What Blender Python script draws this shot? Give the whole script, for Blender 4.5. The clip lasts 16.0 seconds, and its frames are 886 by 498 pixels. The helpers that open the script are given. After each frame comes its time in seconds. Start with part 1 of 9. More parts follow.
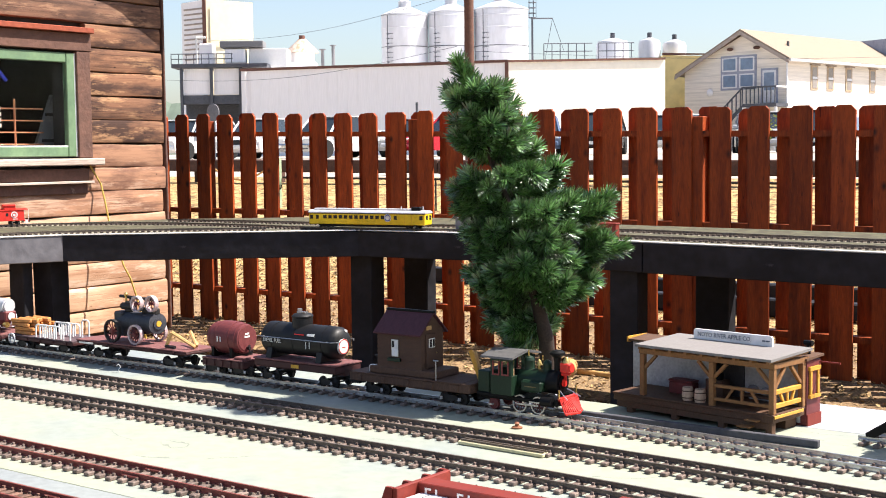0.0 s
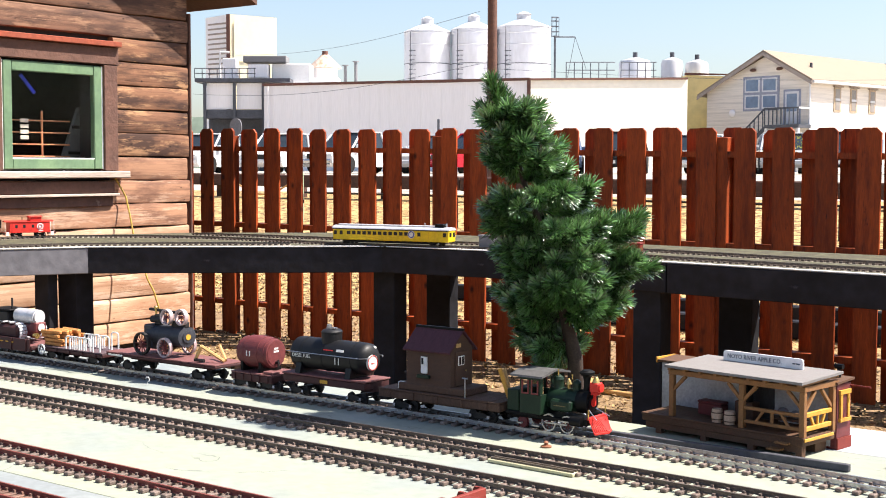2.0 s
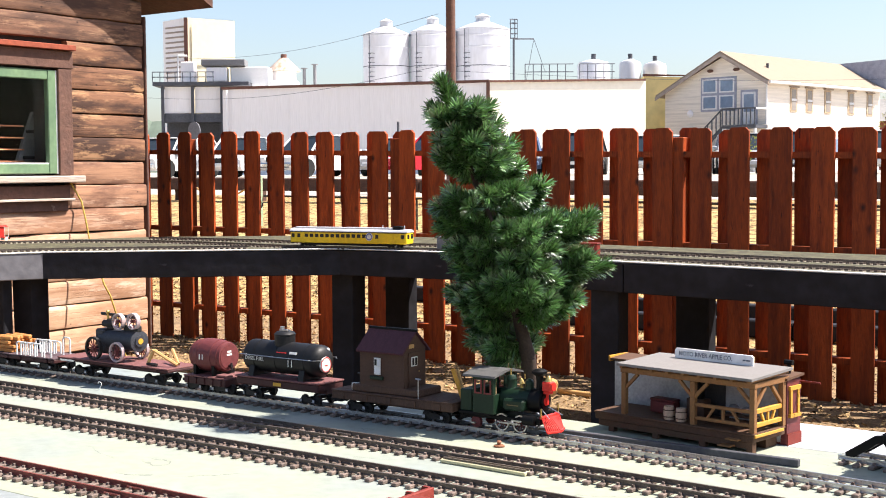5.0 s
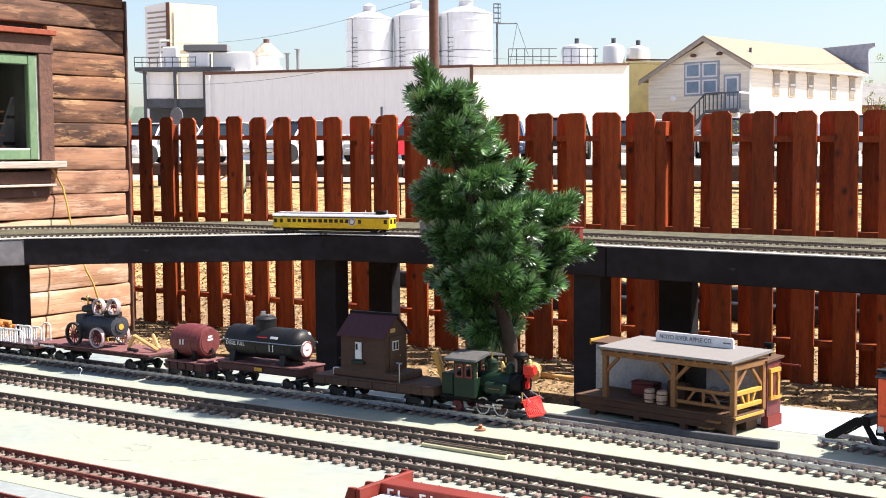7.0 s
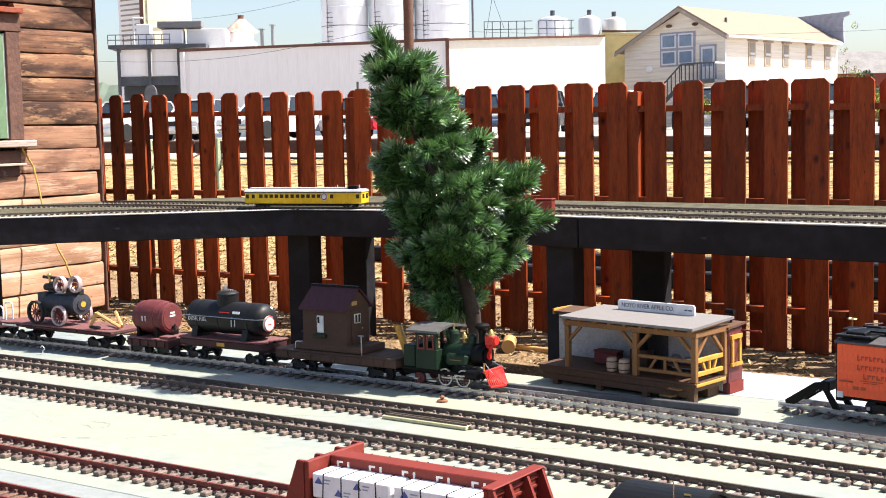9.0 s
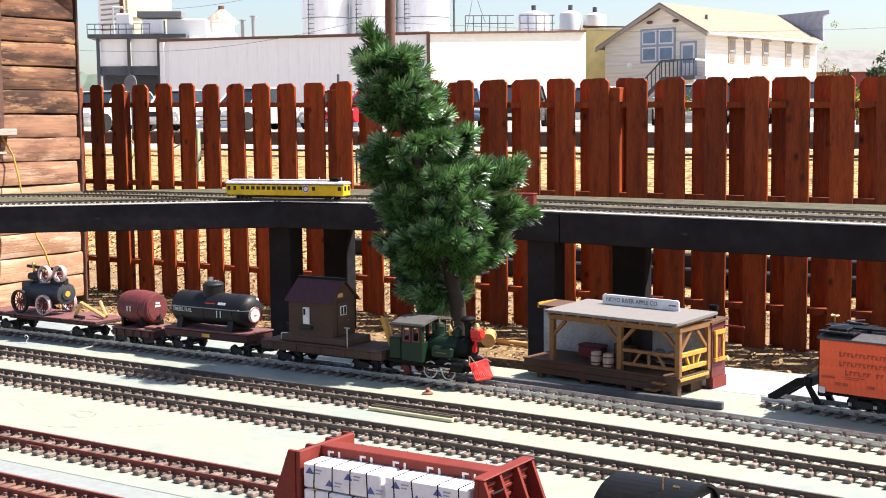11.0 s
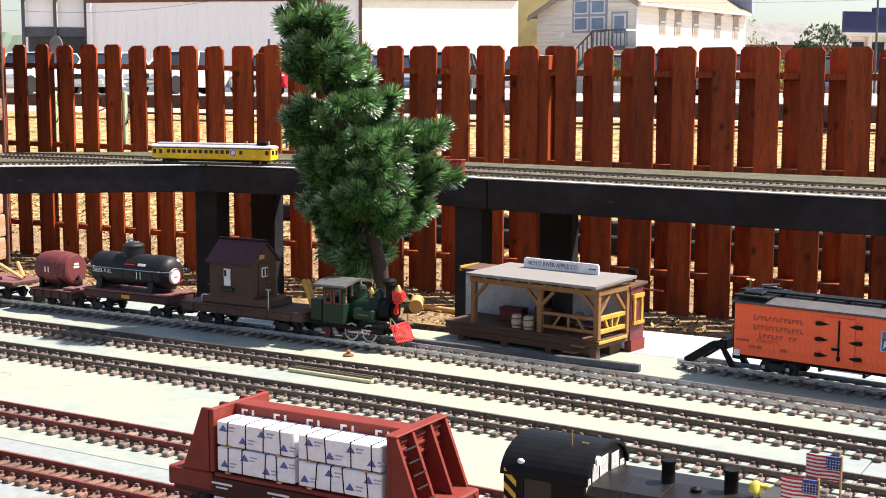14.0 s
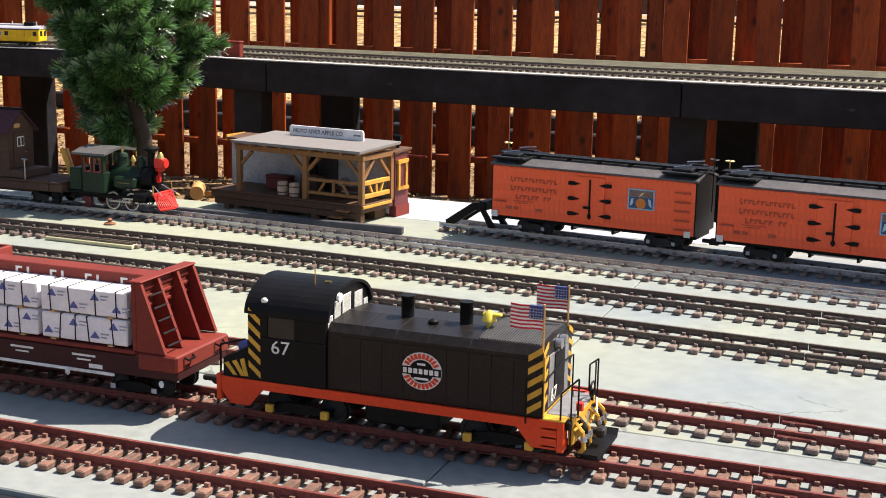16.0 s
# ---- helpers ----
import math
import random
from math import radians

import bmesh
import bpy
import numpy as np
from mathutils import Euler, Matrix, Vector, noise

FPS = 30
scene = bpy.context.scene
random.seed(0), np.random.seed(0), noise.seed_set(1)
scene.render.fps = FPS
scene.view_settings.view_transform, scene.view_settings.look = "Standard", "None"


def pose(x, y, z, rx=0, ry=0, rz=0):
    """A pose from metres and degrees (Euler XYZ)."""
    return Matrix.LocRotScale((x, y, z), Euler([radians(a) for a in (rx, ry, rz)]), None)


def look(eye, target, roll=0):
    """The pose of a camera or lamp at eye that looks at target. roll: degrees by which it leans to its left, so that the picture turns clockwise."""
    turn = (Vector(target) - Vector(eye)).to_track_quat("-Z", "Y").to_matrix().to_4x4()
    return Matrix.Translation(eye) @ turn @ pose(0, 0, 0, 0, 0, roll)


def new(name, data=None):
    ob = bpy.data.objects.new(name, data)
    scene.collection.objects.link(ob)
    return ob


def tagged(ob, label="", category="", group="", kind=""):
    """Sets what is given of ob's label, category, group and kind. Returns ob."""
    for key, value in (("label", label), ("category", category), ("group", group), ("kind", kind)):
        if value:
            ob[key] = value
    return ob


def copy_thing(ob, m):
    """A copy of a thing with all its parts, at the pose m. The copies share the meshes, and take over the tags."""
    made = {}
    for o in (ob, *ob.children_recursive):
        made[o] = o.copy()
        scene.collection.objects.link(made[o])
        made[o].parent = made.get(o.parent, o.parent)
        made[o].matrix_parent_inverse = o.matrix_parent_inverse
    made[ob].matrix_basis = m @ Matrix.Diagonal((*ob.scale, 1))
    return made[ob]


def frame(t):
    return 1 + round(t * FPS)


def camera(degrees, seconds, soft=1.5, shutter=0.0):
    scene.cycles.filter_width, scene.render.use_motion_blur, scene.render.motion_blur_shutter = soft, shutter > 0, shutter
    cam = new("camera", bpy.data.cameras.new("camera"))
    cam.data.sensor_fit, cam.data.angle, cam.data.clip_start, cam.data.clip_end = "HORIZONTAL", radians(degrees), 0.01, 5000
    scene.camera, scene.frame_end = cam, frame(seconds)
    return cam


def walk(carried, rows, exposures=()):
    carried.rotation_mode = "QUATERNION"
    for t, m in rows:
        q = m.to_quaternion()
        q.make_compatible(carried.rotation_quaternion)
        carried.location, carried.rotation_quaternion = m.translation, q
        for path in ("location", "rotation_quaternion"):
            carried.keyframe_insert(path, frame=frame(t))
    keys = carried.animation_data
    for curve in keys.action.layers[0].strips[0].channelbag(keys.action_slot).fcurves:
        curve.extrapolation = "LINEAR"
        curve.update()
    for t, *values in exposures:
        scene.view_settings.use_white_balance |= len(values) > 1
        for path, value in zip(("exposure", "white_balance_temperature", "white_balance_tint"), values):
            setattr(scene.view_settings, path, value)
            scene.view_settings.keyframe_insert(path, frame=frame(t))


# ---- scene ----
# x runs along the tracks (to the right), y away from the camera towards the fence, z up
cam = camera(37.522, 16.0, soft=1.0)
# seconds, x, y, z, yaw, pitch, roll
ROWS = [
    (0.0, -0.0044, 0.0029, 1.4033, 36.441, -4.302, 0.670),
    (0.5, -0.0101, -0.0039, 1.4039, 37.379, -4.165, 0.546),
    (1.0, -0.0170, -0.0097, 1.4047, 37.686, -3.960, 0.185),
    (1.5, -0.0197, -0.0157, 1.4050, 37.782, -3.759, -0.123),
    (2.0, -0.0159, -0.0186, 1.4063, 37.346, -3.560, -0.078),
    (2.5, -0.0123, -0.0158, 1.4061, 36.828, -3.433, -0.023),
    (3.0, -0.0040, -0.0085, 1.4057, 36.233, -3.348, 0.170),
    (3.5, 0.0043, -0.0089, 1.4069, 35.972, -3.270, 0.108),
    (6.0, -0.0067, -0.0053, 1.4003, 35.386, -3.772, 0.477),
    (6.5, -0.0039, -0.0046, 1.4006, 35.149, -4.017, 0.286),
    (7.0, 0.0000, 0.0000, 1.4000, 34.899, -4.117, 0.487),
    (7.5, 0.0057, 0.0100, 1.3998, 34.625, -4.269, 0.652),
    (8.0, 0.0147, 0.0184, 1.3977, 34.427, -4.507, 1.149),
    (8.5, 0.0194, 0.0250, 1.3944, 34.132, -4.856, 1.384),
    (9.0, 0.0212, 0.0311, 1.3923, 33.918, -5.253, 1.281),
    (11.5, 0.0148, 0.0112, 1.3929, 32.874, -5.584, 0.452),
    (12.0, 0.0182, 0.0143, 1.3929, 32.828, -5.665, 0.202),
    (12.5, 0.0204, 0.0145, 1.3916, 32.783, -5.742, -0.004),
    (13.0, 0.0240, 0.0223, 1.3862, 32.517, -6.275, 0.020),
    (13.5, 0.0274, 0.0277, 1.3851, 31.460, -7.000, -0.094),
    (14.0, 0.0298, 0.0207, 1.3831, 30.071, -6.974, -0.197),
    (14.5, 0.0339, 0.0124, 1.3731, 28.275, -7.397, -0.516),
    (15.0, 0.0430, 0.0108, 1.3623, 26.596, -8.550, -0.740),
    (15.5, 0.0605, 0.0153, 1.3508, 24.423, -10.100, -0.906),
    (16.0, 0.0804, 0.0211, 1.3378, 20.907, -11.577, -1.030),
]
walk(cam, [(t, pose(x, y, z, 90 + p, r, w)) for t, x, y, z, w, p, r in ROWS],
     exposures=[(0.0, 1.28, 6460, 14), (13.0, 1.28, 6460, 14), (14.5, 1.20, 6620, 14), (16.0, 0.96, 6720, 15)])

# ---- light ----
SUN_EL, SUN_AZ = 55.3, 37.0          # elevation; bearing from +x towards +y
world = bpy.data.worlds.new("world")
scene.world = world
world.use_nodes = True
wn = world.node_tree.nodes
sky = wn.new("ShaderNodeTexSky")
sky.sky_type = 'NISHITA'
sky.sun_disc = False
sky.sun_elevation = radians(SUN_EL)
sky.sun_rotation = radians(90 - SUN_AZ)
sky.air_density, sky.dust_density, sky.ozone_density = 1.0, 1.6, 1.0
wn["Background"].inputs["Strength"].default_value = 0.084
world.node_tree.links.new(sky.outputs[0], wn["Background"].inputs["Color"])
sun = bpy.data.lights.new("sun", 'SUN')
sun.energy, sun.angle, sun.color = 5.0, radians(0.53), (1.0, 0.94, 0.84)
sun_ob = new("sun", sun)
sun_dir = Vector((math.cos(radians(SUN_EL)) * math.cos(radians(SUN_AZ)), math.cos(radians(SUN_EL)) * math.sin(radians(SUN_AZ)), math.sin(radians(SUN_EL))))
sun_ob.matrix_world = look(sun_dir * 30, (0, 0, 0))


# ---- mesh and material helpers ----
class Geo:
    """Verts and faces of one part, gathered from simple shaped pieces."""

    def __init__(self):
        self.v, self.f, self.soft = [], [], []

    def add(self, verts, faces, m=None, soft=False):
        n = len(self.v)
        self.v += [tuple(m @ Vector(p)) for p in verts] if m is not None else [tuple(p) for p in verts]
        self.f += [tuple(i + n for i in f) for f in faces]
        self.soft += [soft] * len(faces)
        return self

    def box(self, x0, x1, y0, y1, z0, z1, b=0.0, m=None):
        """A box; b chamfers all its edges."""
        if b <= 0:
            v = [(x, y, z) for z in (z0, z1) for y in (y0, y1) for x in (x0, x1)]
            f = [(0, 2, 3, 1), (4, 5, 7, 6), (0, 1, 5, 4), (2, 6, 7, 3), (0, 4, 6, 2), (1, 3, 7, 5)]
            return self.add(v, f, m)
        b = min(b, abs(x1 - x0) * 0.45, abs(y1 - y0) * 0.45, abs(z1 - z0) * 0.45)
        lo, hi = (x0, y0, z0), (x1, y1, z1)
        v, idx = [], {}
        for c in ((i, j, k) for i in (0, 1) for j in (0, 1) for k in (0, 1)):
            for ax in range(3):
                p = [(hi if c[a] else lo)[a] + (0 if a == ax else (-b if c[a] else b)) for a in range(3)]
                idx[c, ax] = len(v)
                v.append(p)
        f = []
        for ax in range(3):
            a, d = [q for q in range(3) if q != ax]
            for side in (0, 1):
                loop = []
                for (i, j) in ((0, 0), (1, 0), (1, 1), (0, 1)):
                    c = [0, 0, 0]
                    c[ax], c[a], c[d] = side, i, j
                    loop.append(idx[tuple(c), ax])
                flip = (side == 0) ^ (ax == 1)
                f.append(tuple(reversed(loop)) if flip else tuple(loop))
            # edges along this axis
            for (i, j) in ((0, 0), (0, 1), (1, 0), (1, 1)):
                c0, c1 = [0, 0, 0], [0, 0, 0]
                c0[a] = c1[a] = i
                c0[d] = c1[d] = j
                c1[ax] = 1
                f.append((idx[tuple(c0), a], idx[tuple(c1), a], idx[tuple(c1), d], idx[tuple(c0), d]))
        for c in ((i, j, k) for i in (0, 1) for j in (0, 1) for k in (0, 1)):
            f.append((idx[c, 0], idx[c, 1], idx[c, 2]))
        return self.add(v, f, m)

    def cyl(self, p0, p1, r0, r1=None, n=12, caps=True, m=None):
        """A tapered round bar from p0 to p1."""
        r1 = r0 if r1 is None else r1
        p0, p1 = Vector(p0), Vector(p1)
        d = (p1 - p0).normalized()
        u = d.orthogonal().normalized()
        w = d.cross(u)
        ring = [(math.cos(2 * math.pi * i / n), math.sin(2 * math.pi * i / n)) for i in range(n)]
        v = [p0 + (u * c + w * s) * r0 for c, s in ring] + [p1 + (u * c + w * s) * r1 for c, s in ring]
        self.add(v, [(i, (i + 1) % n, n + (i + 1) % n, n + i) for i in range(n)], m, True)
        if caps:
            k = len(self.v)
            self.f += [tuple(range(k - n - 1, k - 2 * n - 1, -1)), tuple(range(k - n, k))]
            self.soft += [False, False]
        return self

    def lathe(self, prof, p0=(0, 0, 0), axis=(0, 0, 1), n=20, m=None):
        """A turned body: prof lists (radius, height along the axis)."""
        p0, d = Vector(p0), Vector(axis).normalized()
        u = d.orthogonal().normalized()
        w = d.cross(u)
        v, f = [], []
        for r, h in prof:
            v += [p0 + d * h + (u * math.cos(2 * math.pi * i / n) + w * math.sin(2 * math.pi * i / n)) * max(r, 1e-5) for i in range(n)]
        for k in range(len(prof) - 1):
            f += [(k * n + i, k * n + (i + 1) % n, (k + 1) * n + (i + 1) % n, (k + 1) * n + i) for i in range(n)]
        self.add(v, f, m, True)
        k = len(prof) - 1
        self.add(v[:n][::-1], [tuple(range(n))], m)
        return self.add(v[k * n:], [tuple(range(n))], m)

    def prism(self, poly, a, b, plane="xz", m=None):
        """A flat outline pushed from a to b. plane says which two axes the outline uses."""
        n = len(poly)
        place = {"xz": lambda p, h: (p[0], h, p[1]), "xy": lambda p, h: (p[0], p[1], h), "yz": lambda p, h: (h, p[0], p[1])}[plane]
        v = [place(p, a) for p in poly] + [place(p, b) for p in poly]
        f = [tuple(range(n - 1, -1, -1)), tuple(range(n, 2 * n))] + [(i, (i + 1) % n, n + (i + 1) % n, n + i) for i in range(n)]
        return self.add(v, f, m)

    def tube(self, pts, r, n=6, m=None):
        for p, q in zip(pts, pts[1:]):
            self.cyl(p, q, r, r, n, True, m)
        return self

    def ball(self, c, r, sx=1.0, sy=1.0, sz=1.0, n=10, m=None):
        v, f = [], []
        rows = n // 2 + 1
        for k in range(rows + 1):
            a = math.pi * k / rows
            for i in range(n):
                b = 2 * math.pi * i / n
                v.append((c[0] + r * sx * math.sin(a) * math.cos(b), c[1] + r * sy * math.sin(a) * math.sin(b), c[2] - r * sz * math.cos(a)))
        for k in range(rows):
            f += [(k * n + i, k * n + (i + 1) % n, (k + 1) * n + (i + 1) % n, (k + 1) * n + i) for i in range(n)]
        return self.add(v, f, m, True)

    def ring(self, c, r, t, axis=(0, 1, 0), n=20, k=6, m=None):
        """A hoop of radius r and thickness t."""
        c, d = Vector(c), Vector(axis).normalized()
        u = d.orthogonal().normalized()
        w = d.cross(u)
        v, f = [], []
        for i in range(n):
            a = 2 * math.pi * i / n
            e = u * math.cos(a) + w * math.sin(a)
            v += [c + e * (r + t * math.cos(2 * math.pi * j / k)) + d * t * math.sin(2 * math.pi * j / k) for j in range(k)]
        for i in range(n):
            for j in range(k):
                f.append((i * k + j, ((i + 1) % n) * k + j, ((i + 1) % n) * k + (j + 1) % k, i * k + (j + 1) % k))
        return self.add(v, f, m, True)

    def mesh(self, name, material):
        me = bpy.data.meshes.new(name)
        me.from_pydata(self.v, [], self.f)
        me.polygons.foreach_set("use_smooth", self.soft)
        if any(self.soft):
            me.set_sharp_from_angle(angle=radians(40))
        if material:
            me.materials.append(material)
        bm = bmesh.new()
        bm.from_mesh(me)
        bmesh.ops.recalc_face_normals(bm, faces=bm.faces)
        bm.to_mesh(me)
        bm.free()
        me.update()
        return me


def part(name, geo, material, parent, label="", m=None):
    """One mesh object under a thing or a part. geo: a Geo or a ready mesh."""
    ob = new(name, geo.mesh(name, material) if isinstance(geo, Geo) else geo)
    ob.parent = parent
    if m is not None:
        ob.matrix_basis = m
    if label:
        ob["label"] = label
    return ob


def thing(name, m, label, category, group="", kind=""):
    ob = new(name)
    ob.empty_display_size = 0.05
    ob.matrix_basis = m
    return tagged(ob, label, category, group, kind)


def solid(name, geo, material, label, category, group="", kind="", m=None):
    """A thing that is one mesh."""
    ob = new(name, geo.mesh(name, material) if isinstance(geo, Geo) else geo)
    if m is not None:
        ob.matrix_basis = m
    return tagged(ob, label, category, group, kind)


def text_geo(body, size, depth=0.0004, squeeze=1.0, spacing=1.0):
    """Lettering in the xz plane, centred, facing -y."""
    cu = bpy.data.curves.new("lettering", 'FONT')
    cu.body, cu.size, cu.extrude, cu.resolution_u = body, size, depth, 2
    cu.align_x, cu.align_y, cu.space_character = 'CENTER', 'CENTER', spacing
    ob = new("lettering", cu)
    me = bpy.data.meshes.new_from_object(ob.evaluated_get(bpy.context.evaluated_depsgraph_get()))
    bpy.data.objects.remove(ob)
    bpy.data.curves.remove(cu)
    g = Geo()
    g.add([(v.co.x * squeeze, -v.co.z, v.co.y) for v in me.vertices], [tuple(p.vertices) for p in me.polygons])
    bpy.data.meshes.remove(me)
    return g


def mat(name, base, rough=0.6, metal=0.0, var=0.25, scale=8.0, stretch=(1, 1, 1), bump=0.15, second=None, amount=0.5, spots=None, spot_scale=3.0, spot_at=0.62, rand=0.0, island=0.0, spec=0.3, fine=6.0):
    """A painted or natural surface: colour varied at two scales, an optional second colour in patches, grain relief."""
    m = bpy.data.materials.new(name)
    m.use_nodes = True
    nt = m.node_tree
    n, l = nt.nodes, nt.links
    bsdf = n["Principled BSDF"]
    tc = n.new("ShaderNodeTexCoord")
    mp = n.new("ShaderNodeMapping")
    mp.inputs["Scale"].default_value = stretch
    l.new(tc.outputs["Object"], mp.inputs["Vector"])
    vec = mp.outputs["Vector"]
    if rand or island:
        src = n.new("ShaderNodeObjectInfo").outputs["Random"] if rand else n.new("ShaderNodeNewGeometry").outputs["Random Per Island"]
        off = n.new("ShaderNodeVectorMath")
        off.operation = 'ADD'
        mul = n.new("ShaderNodeMath")
        mul.operation = 'MULTIPLY'
        mul.inputs[1].default_value = 37.0
        l.new(src, mul.inputs[0])
        l.new(vec, off.inputs[0])
        l.new(mul.outputs[0], off.inputs[1])
        vec = off.outputs[0]
    big = n.new("ShaderNodeTexNoise")
    big.inputs["Scale"].default_value, big.inputs["Detail"].default_value, big.inputs["Roughness"].default_value = scale, 4.0, 0.6
    small = n.new("ShaderNodeTexNoise")
    small.inputs["Scale"].default_value, small.inputs["Detail"].default_value = scale * fine, 5.0
    l.new(vec, big.inputs["Vector"])
    l.new(vec, small.inputs["Vector"])
    ramp = n.new("ShaderNodeMix")
    ramp.data_type = 'RGBA'
    ramp.inputs["A"].default_value = (*base, 1)
    ramp.inputs["B"].default_value = (*(second or [c * 0.55 for c in base]), 1)
    fac = n.new("ShaderNodeMapRange")
    fac.inputs["From Min"].default_value, fac.inputs["From Max"].default_value = 0.4, 0.68
    fac.inputs["To Max"].default_value = amount
    l.new(big.outputs["Fac"], fac.inputs["Value"])
    l.new(fac.outputs[0], ramp.inputs["Factor"])
    col = ramp.outputs["Result"]
    hsv = n.new("ShaderNodeHueSaturation")
    rng = n.new("ShaderNodeMapRange")
    rng.inputs["From Min"].default_value, rng.inputs["From Max"].default_value = 0.3, 0.7
    rng.inputs["To Min"].default_value, rng.inputs["To Max"].default_value = 1 - var, 1 + var
    l.new(small.outputs["Fac"], rng.inputs["Value"])
    val = rng.outputs[0]
    if rand or island:
        k = n.new("ShaderNodeMapRange")
        amp = rand or island
        k.inputs["To Min"].default_value, k.inputs["To Max"].default_value = 1 - amp, 1 + amp
        l.new(src, k.inputs["Value"])
        mm = n.new("ShaderNodeMath")
        mm.operation = 'MULTIPLY'
        l.new(val, mm.inputs[0])
        l.new(k.outputs[0], mm.inputs[1])
        val = mm.outputs[0]
    l.new(val, hsv.inputs["Value"])
    l.new(col, hsv.inputs["Color"])
    col = hsv.outputs["Color"]
    if spots:
        vo = n.new("ShaderNodeTexNoise")
        vo.inputs["Scale"].default_value, vo.inputs["Detail"].default_value, vo.inputs["Roughness"].default_value = spot_scale, 6.0, 0.65
        l.new(vec, vo.inputs["Vector"])
        th = n.new("ShaderNodeMapRange")
        th.inputs["From Min"].default_value, th.inputs["From Max"].default_value = spot_at, spot_at + 0.06
        l.new(vo.outputs["Fac"], th.inputs["Value"])
        mx = n.new("ShaderNodeMix")
        mx.data_type = 'RGBA'
        l.new(th.outputs[0], mx.inputs["Factor"])
        l.new(col, mx.inputs["A"])
        mx.inputs["B"].default_value = (*spots, 1)
        col = mx.outputs["Result"]
    l.new(col, bsdf.inputs["Base Color"])
    rr = n.new("ShaderNodeMapRange")
    rr.inputs["To Min"].default_value, rr.inputs["To Max"].default_value = max(0.02, rough - 0.12), min(1, rough + 0.12)
    l.new(small.outputs["Fac"], rr.inputs["Value"])
    l.new(rr.outputs[0], bsdf.inputs["Roughness"])
    bsdf.inputs["Metallic"].default_value = metal
    bsdf.inputs["Specular IOR Level"].default_value = spec
    if bump:
        bp = n.new("ShaderNodeBump")
        bp.inputs["Strength"].default_value = bump
        bp.inputs["Distance"].default_value = 0.25 / (scale * fine)
        l.new(small.outputs["Fac"], bp.inputs["Height"])
        l.new(bp.outputs[0], bsdf.inputs["Normal"])
    return m


def glass(name, tint=(0.9, 0.95, 0.95), rough=0.02):
    m = bpy.data.materials.new(name)
    m.use_nodes = True
    b = m.node_tree.nodes["Principled BSDF"]
    b.inputs["Base Color"].default_value = (*tint, 1)
    b.inputs["Roughness"].default_value = rough
    b.inputs["Transmission Weight"].default_value = 1.0
    b.inputs["IOR"].default_value = 1.12
    return m


# ---- materials ----
fence_red = mat("fence_stain", (0.335, 0.060, 0.011), 0.62, var=0.22, scale=3.0, stretch=(7, 7, 1), bump=0.35, second=(0.16, 0.027, 0.008), amount=0.85, spots=(0.05, 0.012, 0.006), spot_scale=7.0, spot_at=0.64, rand=0.32, spec=0.25)
# dark round knots in the fence boards
ft = fence_red.node_tree
kn_map = ft.nodes.new("ShaderNodeMapping")
kn_map.inputs["Scale"].default_value = (1.0, 1.0, 0.7)
ft.links.new(ft.nodes["Texture Coordinate"].outputs["Object"], kn_map.inputs["Vector"])
kn_off = ft.nodes.new("ShaderNodeVectorMath")
kn_off.operation = 'ADD'
ft.links.new(kn_map.outputs[0], kn_off.inputs[0])
ft.links.new(ft.nodes["Math"].outputs[0], kn_off.inputs[1])
kn_vor = ft.nodes.new("ShaderNodeTexVoronoi")
kn_vor.inputs["Scale"].default_value = 7.5
ft.links.new(kn_off.outputs[0], kn_vor.inputs["Vector"])
kn_rng = ft.nodes.new("ShaderNodeMapRange")
kn_rng.inputs["From Min"].default_value, kn_rng.inputs["From Max"].default_value = 0.19, 0.05
ft.links.new(kn_vor.outputs["Distance"], kn_rng.inputs["Value"])
kn_mix = ft.nodes.new("ShaderNodeMix")
kn_mix.data_type = 'RGBA'
kn_mix.inputs["B"].default_value = (0.050, 0.014, 0.008, 1)
kn_in = ft.nodes["Principled BSDF"].inputs["Base Color"]
ft.links.new(kn_in.links[0].from_socket, kn_mix.inputs["A"])
ft.links.new(kn_rng.outputs[0], kn_mix.inputs["Factor"])
ft.links.new(kn_mix.outputs["Result"], kn_in)
black_timber = mat("black_painted_timber", (0.008, 0.008, 0.011), 0.75, var=0.4, scale=3, bump=0.25, second=(0.020, 0.021, 0.027), amount=0.8, spots=(0.05, 0.05, 0.058), spot_scale=9, spot_at=0.69, spec=0.25)
grey_timber = mat("grey_weathered_timber", (0.16, 0.16, 0.175), 0.75, var=0.2, scale=3, bump=0.2, second=(0.09, 0.09, 0.1))
